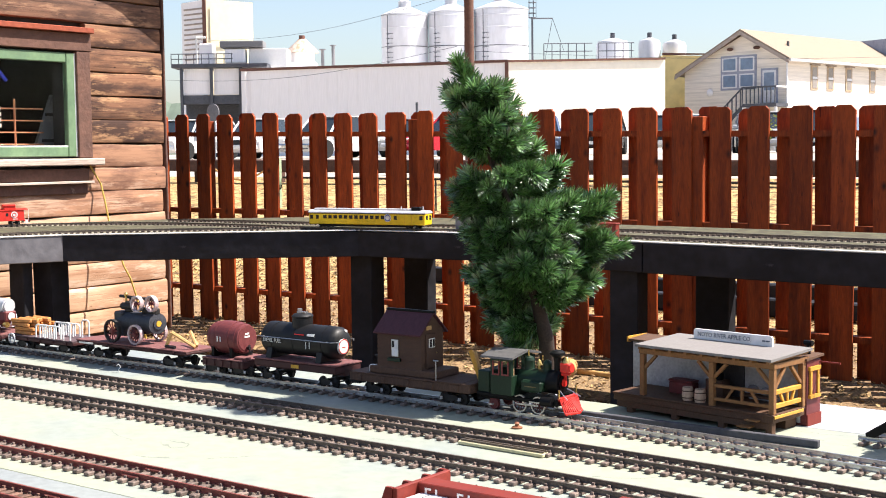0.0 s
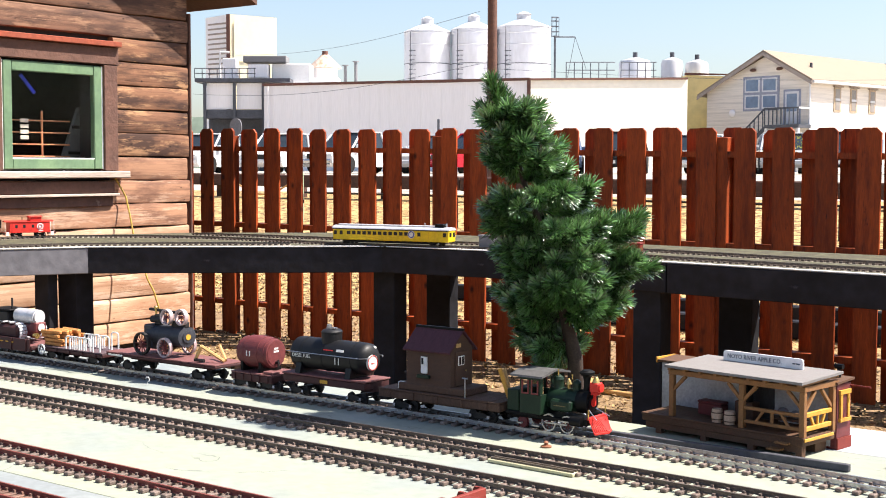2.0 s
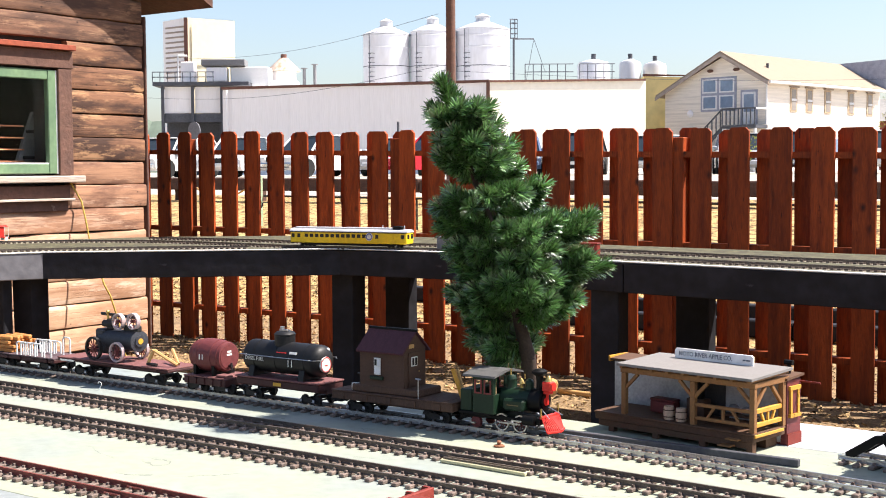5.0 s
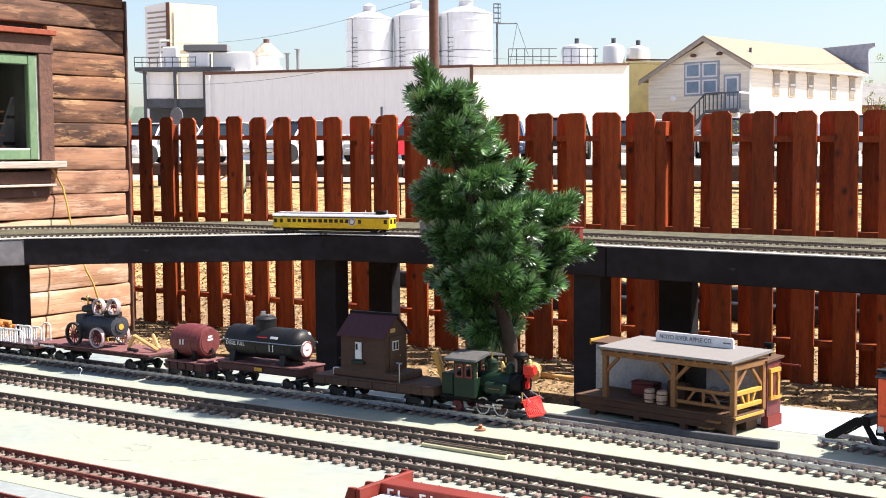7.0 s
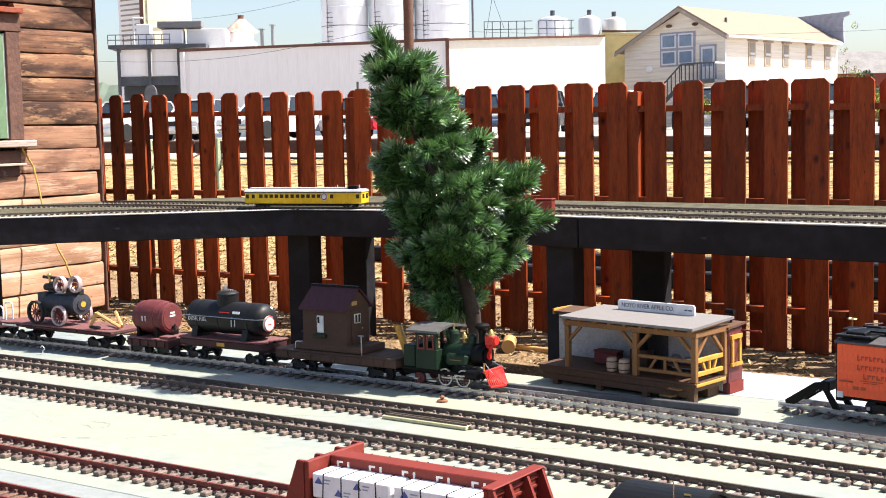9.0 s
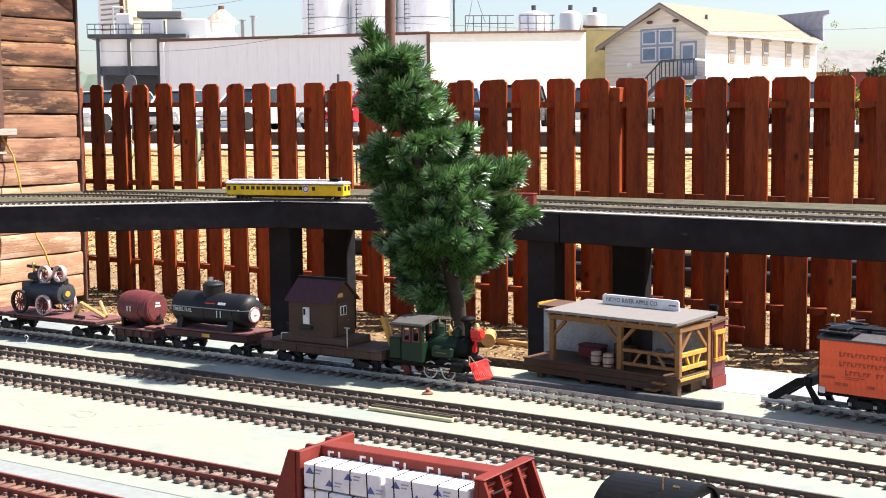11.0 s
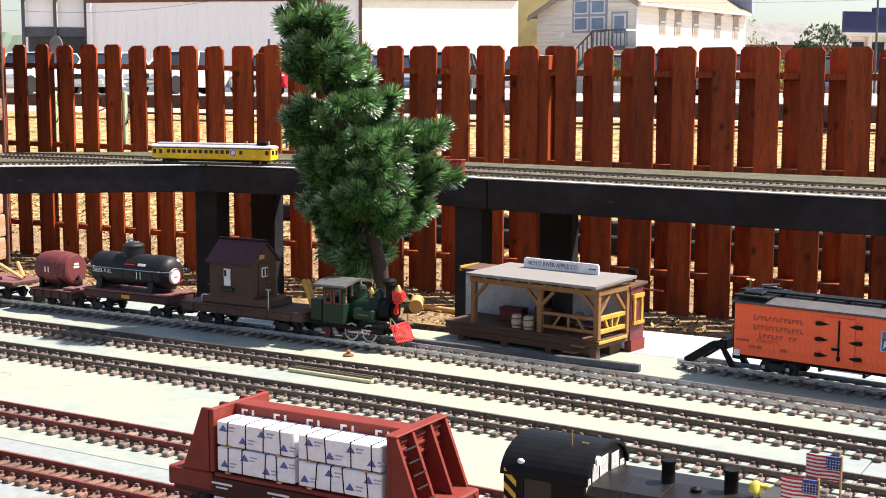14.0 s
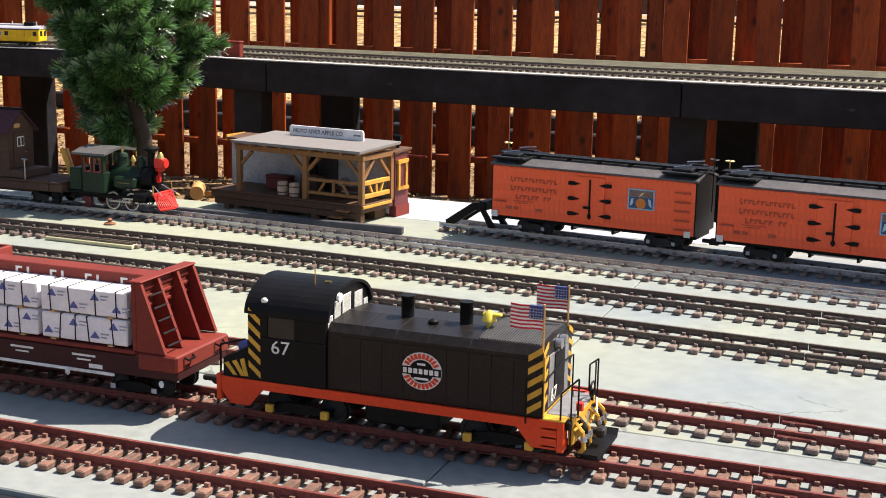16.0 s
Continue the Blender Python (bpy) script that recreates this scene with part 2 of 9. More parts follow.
def log_mat(name, base, dark, light):
    """Weathered log face along y: soft blotches, bleached patches, fine checks along the grain and a few knots."""
    m = bpy.data.materials.new(name)
    m.use_nodes = True
    n, l = m.node_tree.nodes, m.node_tree.links
    bsdf = n["Principled BSDF"]
    tc, info = n.new("ShaderNodeTexCoord"), n.new("ShaderNodeObjectInfo")
    shift = n.new("ShaderNodeVectorMath")
    shift.operation = 'MULTIPLY_ADD'
    shift.inputs[1].default_value, shift.inputs[2].default_value = (17.0, 29.0, 11.0), (0, 0, 0)
    l.new(info.outputs["Random"], shift.inputs[0])
    place = n.new("ShaderNodeVectorMath")
    l.new(tc.outputs["Object"], place.inputs[0])
    l.new(shift.outputs[0], place.inputs[1])

    def noise(scale, stretch, detail, lo, hi, rough=0.55):
        mp, tx, rg = n.new("ShaderNodeMapping"), n.new("ShaderNodeTexNoise"), n.new("ShaderNodeMapRange")
        mp.inputs["Scale"].default_value = stretch
        tx.inputs["Scale"].default_value, tx.inputs["Detail"].default_value, tx.inputs["Roughness"].default_value = scale, detail, rough
        rg.inputs["From Min"].default_value, rg.inputs["From Max"].default_value = lo, hi
        l.new(place.outputs[0], mp.inputs["Vector"])
        l.new(mp.outputs[0], tx.inputs["Vector"])
        l.new(tx.outputs["Fac"], rg.inputs["Value"])
        return rg.outputs[0]

    def blend(fac, a, b, strength=1.0):
        mx, k = n.new("ShaderNodeMix"), n.new("ShaderNodeMath")
        mx.data_type = 'RGBA'
        k.operation = 'MULTIPLY'
        k.inputs[1].default_value = strength
        l.new(fac, k.inputs[0])
        l.new(k.outputs[0], mx.inputs["Factor"])
        for socket, v in (("A", a), ("B", b)):
            if isinstance(v, tuple):
                mx.inputs[socket].default_value = (*v, 1)
            else:
                l.new(v, mx.inputs[socket])
        return mx.outputs["Result"]

    col = blend(noise(4.2, (1, 0.45, 1.9), 6, 0.44, 0.60, 0.65), base, dark, 0.9)
    col = blend(noise(5.5, (1, 0.40, 2.2), 6, 0.52, 0.60, 0.75), col, light, 0.85)
    col = blend(noise(11.0, (1, 0.12, 4.0), 5, 0.47, 0.68, 0.65), col, dark, 0.7)
    checks = noise(26.0, (1, 0.05, 5.0), 3, 0.60, 0.74)
    col = blend(checks, col, tuple(c * 0.45 for c in dark), 0.6)
    mp, vo, kn = n.new("ShaderNodeMapping"), n.new("ShaderNodeTexVoronoi"), n.new("ShaderNodeMapRange")
    mp.inputs["Scale"].default_value = (0.3, 1.5, 2.4)
    l.new(place.outputs[0], mp.inputs["Vector"])
    l.new(mp.outputs[0], vo.inputs["Vector"])
    kn.inputs["From Min"].default_value, kn.inputs["From Max"].default_value = 0.085, 0.045
    l.new(vo.outputs["Distance"], kn.inputs["Value"])
    col = blend(kn.outputs[0], col, tuple(c * 0.5 for c in dark), 0.85)
    tone, hsv = n.new("ShaderNodeMapRange"), n.new("ShaderNodeHueSaturation")
    tone.inputs["To Min"].default_value, tone.inputs["To Max"].default_value = 0.84, 1.16
    l.new(info.outputs["Random"], tone.inputs["Value"])
    l.new(tone.outputs[0], hsv.inputs["Value"])
    l.new(col, hsv.inputs["Color"])
    l.new(hsv.outputs["Color"], bsdf.inputs["Base Color"])
    bsdf.inputs["Roughness"].default_value = 0.85
    bsdf.inputs["Specular IOR Level"].default_value = 0.25
    bp = n.new("ShaderNodeBump")
    bp.inputs["Strength"].default_value, bp.inputs["Distance"].default_value = 0.5, 0.004
    bp.invert = True
    l.new(checks, bp.inputs["Height"])
    l.new(bp.outputs[0], bsdf.inputs["Normal"])
    return m


# four log tones, pale for the lowest courses to dark for the highest
pale_log = log_mat("pale_tan_log", (0.54, 0.345, 0.225), (0.36, 0.195, 0.115), (0.66, 0.48, 0.36))
mid_log = log_mat("mid_tan_log", (0.40, 0.215, 0.128), (0.145, 0.073, 0.050), (0.55, 0.36, 0.245))
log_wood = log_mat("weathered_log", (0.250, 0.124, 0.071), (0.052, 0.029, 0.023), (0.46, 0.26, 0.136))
dark_log = log_mat("dark_brown_log", (0.20, 0.108, 0.070), (0.065, 0.038, 0.030), (0.31, 0.18, 0.11))
trim_brown = mat("brown_trim_board", (0.14, 0.072, 0.052), 0.8, var=0.2, scale=3, stretch=(3, 3, 3), fine=4.0, bump=0.3, second=(0.085, 0.046, 0.036), amount=0.7, spots=(0.26, 0.19, 0.15), spot_scale=3.0, spot_at=0.68)
red_trim = mat("faded_red_board", (0.30, 0.07, 0.035), 0.75, var=0.2, scale=5, bump=0.3, second=(0.22, 0.06, 0.035))
bleached_sill = mat("bleached_sill_wood", (0.50, 0.42, 0.35), 0.8, var=0.2, scale=4, stretch=(6, 0.6, 6), bump=0.3, second=(0.34, 0.27, 0.22), amount=0.8)
sash_green = mat("green_sash_paint", (0.118, 0.195, 0.112), 0.6, var=0.12, scale=6, bump=0.1, second=(0.2, 0.31, 0.16))
white_paint = mat("white_paint", (0.74, 0.74, 0.72), 0.55, var=0.08, scale=8, bump=0.08, second=(0.62, 0.62, 0.6))
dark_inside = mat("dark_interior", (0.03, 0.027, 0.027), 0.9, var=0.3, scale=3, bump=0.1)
dirt = mat("bark_strewn_dirt", (0.25, 0.165, 0.085), 0.95, var=0.55, scale=5.0, bump=0.8, second=(0.1, 0.06, 0.035), amount=0.9, fine=9.0, spots=(0.5, 0.36, 0.17), spot_scale=38, spot_at=0.60)
front_paint = mat("grey_blue_table_paint", (0.21, 0.23, 0.23), 0.75, var=0.1, scale=2.2, bump=0.12, second=(0.27, 0.295, 0.27), amount=0.8, fine=30)
table_paint = mat("pale_green_table_paint", (0.288, 0.307, 0.232), 0.75, var=0.08, scale=1.6, bump=0.12, second=(0.195, 0.230, 0.252), amount=0.95, spots=(0.32, 0.325, 0.22), spot_scale=1.3, spot_at=0.62, fine=30)
nt_ = table_paint.node_tree
scratch = nt_.nodes.new("ShaderNodeTexNoise")
scratch.inputs["Scale"].default_value, scratch.inputs["Detail"].default_value, scratch.inputs["Distortion"].default_value = 2.6, 6.0, 0.6
nt_.links.new(nt_.nodes["Mapping"].outputs[0], scratch.inputs["Vector"])
away = nt_.nodes.new("ShaderNodeMath")
away.operation = 'COMPARE'
away.inputs[1].default_value, away.inputs[2].default_value = 0.5, 0.0028
nt_.links.new(scratch.outputs["Fac"], away.inputs[0])
gate = nt_.nodes.new("ShaderNodeTexNoise")
gate.inputs["Scale"].default_value, gate.inputs["Detail"].default_value = 5.0, 3.0
nt_.links.new(nt_.nodes["Mapping"].outputs[0], gate.inputs["Vector"])
some = nt_.nodes.new("ShaderNodeMapRange")
some.inputs["From Min"].default_value, some.inputs["From Max"].default_value, some.inputs["To Max"].default_value = 0.5, 0.62, 0.75
nt_.links.new(gate.outputs["Fac"], some.inputs["Value"])
line_ = nt_.nodes.new("ShaderNodeMath")
line_.operation = 'MULTIPLY'
nt_.links.new(away.outputs[0], line_.inputs[0])
nt_.links.new(some.outputs[0], line_.inputs[1])
worn = nt_.nodes.new("ShaderNodeMix")
worn.data_type = 'RGBA'
worn.inputs["B"].default_value = (0.10, 0.11, 0.10, 1)
socket = nt_.nodes["Principled BSDF"].inputs["Base Color"]
nt_.links.new(socket.links[0].from_socket, worn.inputs["A"])
nt_.links.new(line_.outputs[0], worn.inputs["Factor"])
nt_.links.new(worn.outputs["Result"], socket)
grey_board = mat("grey_painted_board", (0.40, 0.41, 0.43), 0.75, var=0.08, scale=4, bump=0.1, second=(0.34, 0.35, 0.38))
tie_brown = mat("brown_plastic_tie", (0.155, 0.112, 0.092), 0.75, var=0.3, scale=60, bump=0.2, second=(0.24, 0.19, 0.16), amount=0.6, rand=0.3)
tie_rust = mat("sun_faded_rusty_tie", (0.20, 0.105, 0.075), 0.75, var=0.3, scale=60, bump=0.2, second=(0.10, 0.07, 0.055), amount=0.7, rand=0.3)
rail_brown = mat("oxidised_brass_rail", (0.12, 0.095, 0.078), 0.5, metal=0.35, var=0.3, scale=40, bump=0.1, second=(0.13, 0.10, 0.085))
rail_red = mat("rust_red_rail", (0.19, 0.050, 0.038), 0.55, metal=0.15, var=0.25, scale=40, bump=0.1, second=(0.13, 0.036, 0.030))
rail_bright = mat("worn_bright_rail", (0.50, 0.495, 0.505), 0.33, metal=0.9, var=0.2, scale=40, bump=0.05)

# ---- ground ----
def rise(x, y):
    """Height of the ground: flat by the table, climbing behind the fence to a higher car park."""
    k = min(max((y - 8.6) / 13.0, 0), 1)
    k2 = min(max((y - 21.0) / 10.0, 0), 1)
    return 0.8 * k * k * (3 - 2 * k) + 0.38 * k2 * k2 * (3 - 2 * k2)


def ground():
    xs = [-2000, -600, -200, -80, -40] + [-30 + 1.5 * i for i in range(27)] + [15, 25, 40, 80, 200, 600, 2000]
    ys = [-2000, -400, -60, -10, -3, 0, 3, 5, 7] + [8 + 1.0 * i for i in range(27)] + [40, 50, 70, 100, 160, 300, 700, 2000]
    g = Geo()
    v = [(x, y, rise(x, y)) for y in ys for x in xs]
    nx = len(xs)
    f = [(j * nx + i, j * nx + i + 1, (j + 1) * nx + i + 1, (j + 1) * nx + i) for j in range(len(ys) - 1) for i in range(nx - 1)]
    g.add(v, f, None, True)
    ob = solid("ground", g, None, "bare dirt strewn with bark chips, dry golden grass beyond", "ground", kind="structure")
    m = mat("ground_cover", (0.25, 0.165, 0.085), 0.95, var=0.5, scale=5.0, bump=0.7, second=(0.1, 0.06, 0.035), amount=0.9, fine=9.0, spots=(0.46, 0.33, 0.16), spot_scale=30, spot_at=0.58)
    n, l = m.node_tree.nodes, m.node_tree.links
    bs = n["Principled BSDF"]
    first = bs.inputs["Base Color"].links[0].from_socket
    tc = n["Texture Coordinate"]
    sep = n.new("ShaderNodeSeparateXYZ")
    l.new(tc.outputs["Object"], sep.inputs[0])
    grass = n.new("ShaderNodeTexNoise")
    grass.inputs["Scale"].default_value, grass.inputs["Detail"].default_value, grass.inputs["Roughness"].default_value = 9.0, 8.0, 0.7
    l.new(tc.outputs["Object"], grass.inputs["Vector"])
    cr = n.new("ShaderNodeValToRGB")
    cr.color_ramp.elements[0].position, cr.color_ramp.elements[0].color = 0.43, (0.09, 0.05, 0.022, 1)
    cr.color_ramp.elements[1].position, cr.color_ramp.elements[1].color = 0.56, (0.52, 0.35, 0.14, 1)
    l.new(grass.outputs["Fac"], cr.inputs["Fac"])
    edge = n.new("ShaderNodeMapRange")
    edge.inputs["From Min"].default_value, edge.inputs["From Max"].default_value = 8.6, 10.5
    l.new(sep.outputs["Y"], edge.inputs["Value"])
    mx = n.new("ShaderNodeMix")
    mx.data_type = 'RGBA'
    l.new(edge.outputs[0], mx.inputs["Factor"])
    l.new(first, mx.inputs["A"])
    l.new(cr.outputs["Color"], mx.inputs["B"])
    edge2 = n.new("ShaderNodeMapRange")
    edge2.inputs["From Min"].default_value, edge2.inputs["From Max"].default_value = 22.5, 22.8
    l.new(sep.outputs["Y"], edge2.inputs["Value"])
    mx2 = n.new("ShaderNodeMix")
    mx2.data_type = 'RGBA'
    l.new(edge2.outputs[0], mx2.inputs["Factor"])
    l.new(mx.outputs["Result"], mx2.inputs["A"])
    mx2.inputs["B"].default_value = (0.36, 0.32, 0.27, 1)
    l.new(mx2.outputs["Result"], bs.inputs["Base Color"])
    ob.data.materials.append(m)


ground()

# ---- fence ----
FENCE_Y = 7.65


def fence_top(x):
    return 1.600 - 0.0160 * x


def fence():
    fe = thing("wooden_fence", pose(0, FENCE_Y, 0), "red-brown stained cedar shadowbox fence, boards on both sides", "fence", kind="structure")
    rnd = random.Random(4)
    shapes = []
    for k in range(5):
        w, h, c = 0.140 + rnd.uniform(-0.003, 0.003), 1.75, 0.027 + rnd.uniform(-0.005, 0.007)
        skew = rnd.uniform(-0.004, 0.004)
        o = [(-w / 2, 0), (w / 2, 0), (w / 2 + skew, h - c), (w / 2 - c + skew, h), (-w / 2 + c + skew, h), (-w / 2 + skew, h - c)]
        g = Geo().prism(o, -0.0095, 0.0095)
        shapes.append(g.mesh("picket", fence_red))
    posts = [-8.17, -5.94, -3.66, -1.51, 0.68, 2.90]
    for x in [-10.4] + posts:
        g = Geo().box(-0.045, 0.045, 0.0, 0.088, 0, fence_top(x) - 0.055, 0.004)
        part("post", g, fence_red, fe, m=pose(x, 0.020, 0))
    xs = [-10.4] + posts
    for a, b in zip(xs, xs[1:]):
        for dz in (None, 0.92, 0.26):
            za = fence_top(a) - 0.165 if dz is None else dz - 0.003 * a - 0.02
            zb = fence_top(b) - 0.165 if dz is None else dz - 0.003 * b - 0.02
            g = Geo().prism([(a + 0.046, za - 0.019), (b - 0.046, zb - 0.019), (b - 0.046, zb + 0.019), (a + 0.046, za + 0.019)], 0.021, 0.108)
            part("rail", g, fence_red, fe)
    for k in range(-7, 43):
        x = -8.338 + 0.2592 * k - 0.07 + 0.006 * min(max(k - 24, 0), 6)
        part("picket", shapes[k % 5], None, fe, m=pose(x + rnd.uniform(-0.004, 0.004), 0.0095, fence_top(x) - 1.75 + rnd.uniform(-0.006, 0.006), 0, rnd.uniform(-0.25, 0.25), 0))
        x -= 0.131
        part("picket", shapes[(k + 2) % 5], None, fe, m=pose(x + rnd.uniform(-0.008, 0.008), 0.1200, fence_top(x) - 1.75 + rnd.uniform(-0.01, 0.01), 0, rnd.uniform(-0.3, 0.3), 0))


# ---- log cabin ----
CABIN_X = -6.90


FAR = Matrix.Translation((0, 0, 1.4)) @ Matrix.Scale(1.12, 4) @ Matrix.Translation((0, 0, -1.4))


def cabin():
    ca = thing("log_cabin", FAR @ pose(CABIN_X, 4.0, 0), "weathered brown log cabin with a green sash window", "cabin")
    rnd = random.Random(7)
    y_end, y_start = 2.09, -1.9
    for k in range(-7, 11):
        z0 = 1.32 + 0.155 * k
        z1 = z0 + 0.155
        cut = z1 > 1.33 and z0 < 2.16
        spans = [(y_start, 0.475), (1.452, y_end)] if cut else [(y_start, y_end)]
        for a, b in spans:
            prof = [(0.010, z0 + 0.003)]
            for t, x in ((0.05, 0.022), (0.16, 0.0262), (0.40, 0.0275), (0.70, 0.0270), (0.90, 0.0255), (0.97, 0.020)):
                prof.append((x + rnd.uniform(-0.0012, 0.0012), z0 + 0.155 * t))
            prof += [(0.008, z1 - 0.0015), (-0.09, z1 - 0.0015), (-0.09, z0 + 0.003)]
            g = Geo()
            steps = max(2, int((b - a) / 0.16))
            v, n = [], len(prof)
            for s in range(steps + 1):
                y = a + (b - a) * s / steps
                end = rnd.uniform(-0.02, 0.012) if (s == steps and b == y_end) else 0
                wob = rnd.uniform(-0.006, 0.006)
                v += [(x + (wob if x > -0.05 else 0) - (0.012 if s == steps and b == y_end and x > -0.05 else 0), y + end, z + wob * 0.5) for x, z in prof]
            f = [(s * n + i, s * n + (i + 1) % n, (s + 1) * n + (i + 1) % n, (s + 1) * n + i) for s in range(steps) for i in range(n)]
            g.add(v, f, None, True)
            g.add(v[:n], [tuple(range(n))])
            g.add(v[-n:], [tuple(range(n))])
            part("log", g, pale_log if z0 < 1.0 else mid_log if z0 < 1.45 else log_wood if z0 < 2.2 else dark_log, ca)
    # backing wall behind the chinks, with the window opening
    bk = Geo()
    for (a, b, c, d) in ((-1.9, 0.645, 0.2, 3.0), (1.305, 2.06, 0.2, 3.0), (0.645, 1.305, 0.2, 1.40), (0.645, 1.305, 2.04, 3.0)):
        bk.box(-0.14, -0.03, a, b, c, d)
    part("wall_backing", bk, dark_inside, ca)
    # unseen walls, ceiling and floor added near-black, so the room reads unlit
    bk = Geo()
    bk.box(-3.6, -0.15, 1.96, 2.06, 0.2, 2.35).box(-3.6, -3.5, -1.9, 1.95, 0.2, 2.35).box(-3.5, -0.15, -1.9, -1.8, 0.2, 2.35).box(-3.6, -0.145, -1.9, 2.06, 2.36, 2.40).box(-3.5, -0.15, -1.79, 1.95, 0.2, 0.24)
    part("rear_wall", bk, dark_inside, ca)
    part("corner_board", Geo().box(-0.10, 0.020, 2.106, 2.122, 0.2, 2.46, 0.004), trim_brown, ca)
    part("corner_board", Geo().box(-0.06, -0.01, 2.124, 2.150, 0.2, 2.46, 0.004), grey_timber, ca)
    # window
    wi = part("window", Geo().box(0.0, 0.064, 0.525, 1.520, 2.064, 2.175, 0.004), trim_brown, ca, "brown board window surround", m=pose(0, -0.055, 0))
    part("jamb", Geo().box(0.0, 0.060, 1.405, 1.512, 1.385, 2.062, 0.004), trim_brown, wi)
    part("jamb", Geo().box(0.0, 0.060, 0.525, 0.655, 1.385, 2.062, 0.004), trim_brown, wi)
    part("drip_board", Geo().box(0.0, 0.10, 0.40, 1.520, 2.178, 2.212, 0.003), red_trim, wi, "faded red drip board")
    sa = Geo()
    y0, y1, z0, z1, w = 0.668, 1.392, 1.395, 2.050, 0.062
    sa.box(0.008, 0.050, y0, y0 + w, z0, z1, 0.005).box(0.008, 0.050, y1 - w, y1, z0, z1, 0.005)
    sa.box(0.008, 0.048, y0 + w, y1 - w, z1 - w, z1, 0.005).box(0.008, 0.048, y0 + w, y1 - w, z0, z0 + w, 0.005)
    part("sash", sa, sash_green, wi, "green painted sash")
    wt = Geo().box(0.010, 0.044, y0 - 0.012, y0 - 0.002, z0, z1).box(0.010, 0.044, y1 + 0.002, y1 + 0.012, z0, z1).box(0.01, 0.046, y0 + w, y1 - w, z0 + w, z0 + w + 0.008)
    part("caulk_edge", wt, white_paint, wi)
    part("sill", Geo().box(0.0, 0.115, 0.42, 1.565, 1.338, 1.382, 0.006), bleached_sill, wi, "weathered grey sill")
    part("apron_board", Geo().box(0.0, 0.052, 0.42, 1.485, 1.240, 1.318, 0.004), trim_brown, wi)
    part("ledge_board", Geo().box(0.0, 0.085, 0.42, 1.500, 1.222, 1.238, 0.003), bleached_sill, wi, "bleached ledge under the sill")
    # brown board put in for the shadow band below the ledge
    part("ledge_shade_board", Geo().box(0.0, 0.045, 0.42, 1.475, 1.155, 1.2215, 0.004), trim_brown, wi)
    pane = part("pane", Geo().box(0.024, 0.028, y0 + w, y1 - w, z0 + w, z1 - w), glass("window_glass"), wi)
    pane.visible_shadow = False
    # roof: gable rake above this wall
    rf = Geo()
    lo_y, lo_z, slope = 2.48, 2.535, 0.53
    rd_y = -0.6
    rd_z = lo_z + slope * (lo_y - rd_y)
    for (a, b) in ((0, 0.05),):
        rf.prism([(lo_y, lo_z), (rd_y, rd_z), (-3.75, lo_z), (-3.75, lo_z + 0.12), (rd_y, rd_z + 0.13), (lo_y, lo_z + 0.12)], -3.9, 0.30, "yz")
    part("roof", rf, trim_brown, ca, "dark brown overhanging roof")
    part("gable_wall", Geo().prism([(2.05, 2.70), (rd_y, rd_z - 0.05), (-1.9, 2.70)], -0.12, -0.02, "yz"), log_wood, ca)
    # things seen through the pane
    rk = thing("wire_rack", FAR @ pose(CABIN_X - 0.16, 5.08, 1.2), "reddish wire rack standing behind the cabin window", "rack")
    wire = mat("rusty_wire", (0.45, 0.16, 0.08), 0.5, var=0.1, scale=30, bump=0)
    for i in range(5):
        part("rod", Geo().cyl((0, -0.30, 0.20 + 0.075 * i), (0, 0.16, 0.20 + 0.075 * i), 0.005, n=6), wire, rk)
    part("upright", Geo().cyl((0, -0.05, 0), (0, -0.05, 0.56), 0.007, n=6), wire, rk)
    # tube shape added to give the blue gleam in the pane
    tb = thing("blue_tube", FAR @ pose(CABIN_X - 0.12, 4.90, 1.93, 0, 0, 0), "glossy blue tube added for a blue gleam behind the pane", "tube")
    part("tube", Geo().cyl((0, -0.05, 0.05), (0, 0.05, -0.06), 0.012, n=8), mat("blue_plastic", (0.05, 0.07, 0.6), 0.2, var=0.05, scale=10, bump=0), tb)
    lb = thing("slatted_board", FAR @ pose(CABIN_X - 0.30, 5.38, 1.2, 0, 0, 0), "grey slatted board leaning indoors", "board")
    part("board", Geo().prism([(-0.22, 0.0), (0.22, 0.0), (0.22, 0.60), (0.02, 0.60)], 0, 0.03, "yz"), grey_timber, lb)
    for i in range(3):
        part("slat", Geo().box(0.031, 0.045, -0.10 + 0.03 * i, 0.22, 0.12 + 0.17 * i, 0.14 + 0.17 * i), dark_inside, lb)
    cd = thing("striped_card", FAR @ pose(CABIN_X - 0.14, 4.885, 1.58), "pale striped card standing behind the pane", "card")
    for i in range(4):
        part("stripe", Geo().box(0, 0.006, -0.03, 0.03, 0.035 * i, 0.035 * i + 0.024, 0.001), bleached_sill, cd)
    # rope led down and away from the wall
    rope = mat("yellow_rope", (0.55, 0.36, 0.08), 0.8, var=0.2, scale=60, bump=0.2)
    r1 = thing("yellow_rope", FAR @ pose(CABIN_X, 5.5, 0), "yellow rope hanging from the window sill", "rope")
    part("strand", Geo().tube([(0.045, -0.060, 1.335), (0.063, -0.028, 1.268), (0.075, -0.002, 1.215), (0.112, -0.003, 1.103), (0.134, 0.004, 0.985), (0.185, 0.018, 0.83), (0.237, 0.033, 0.681), (0.268, 0.057, 0.604), (0.290, 0.078, 0.500), (0.315, 0.10, 0.36), (0.33, 0.12, 0.2)], 0.0058, 6), rope, r1)


cabin()

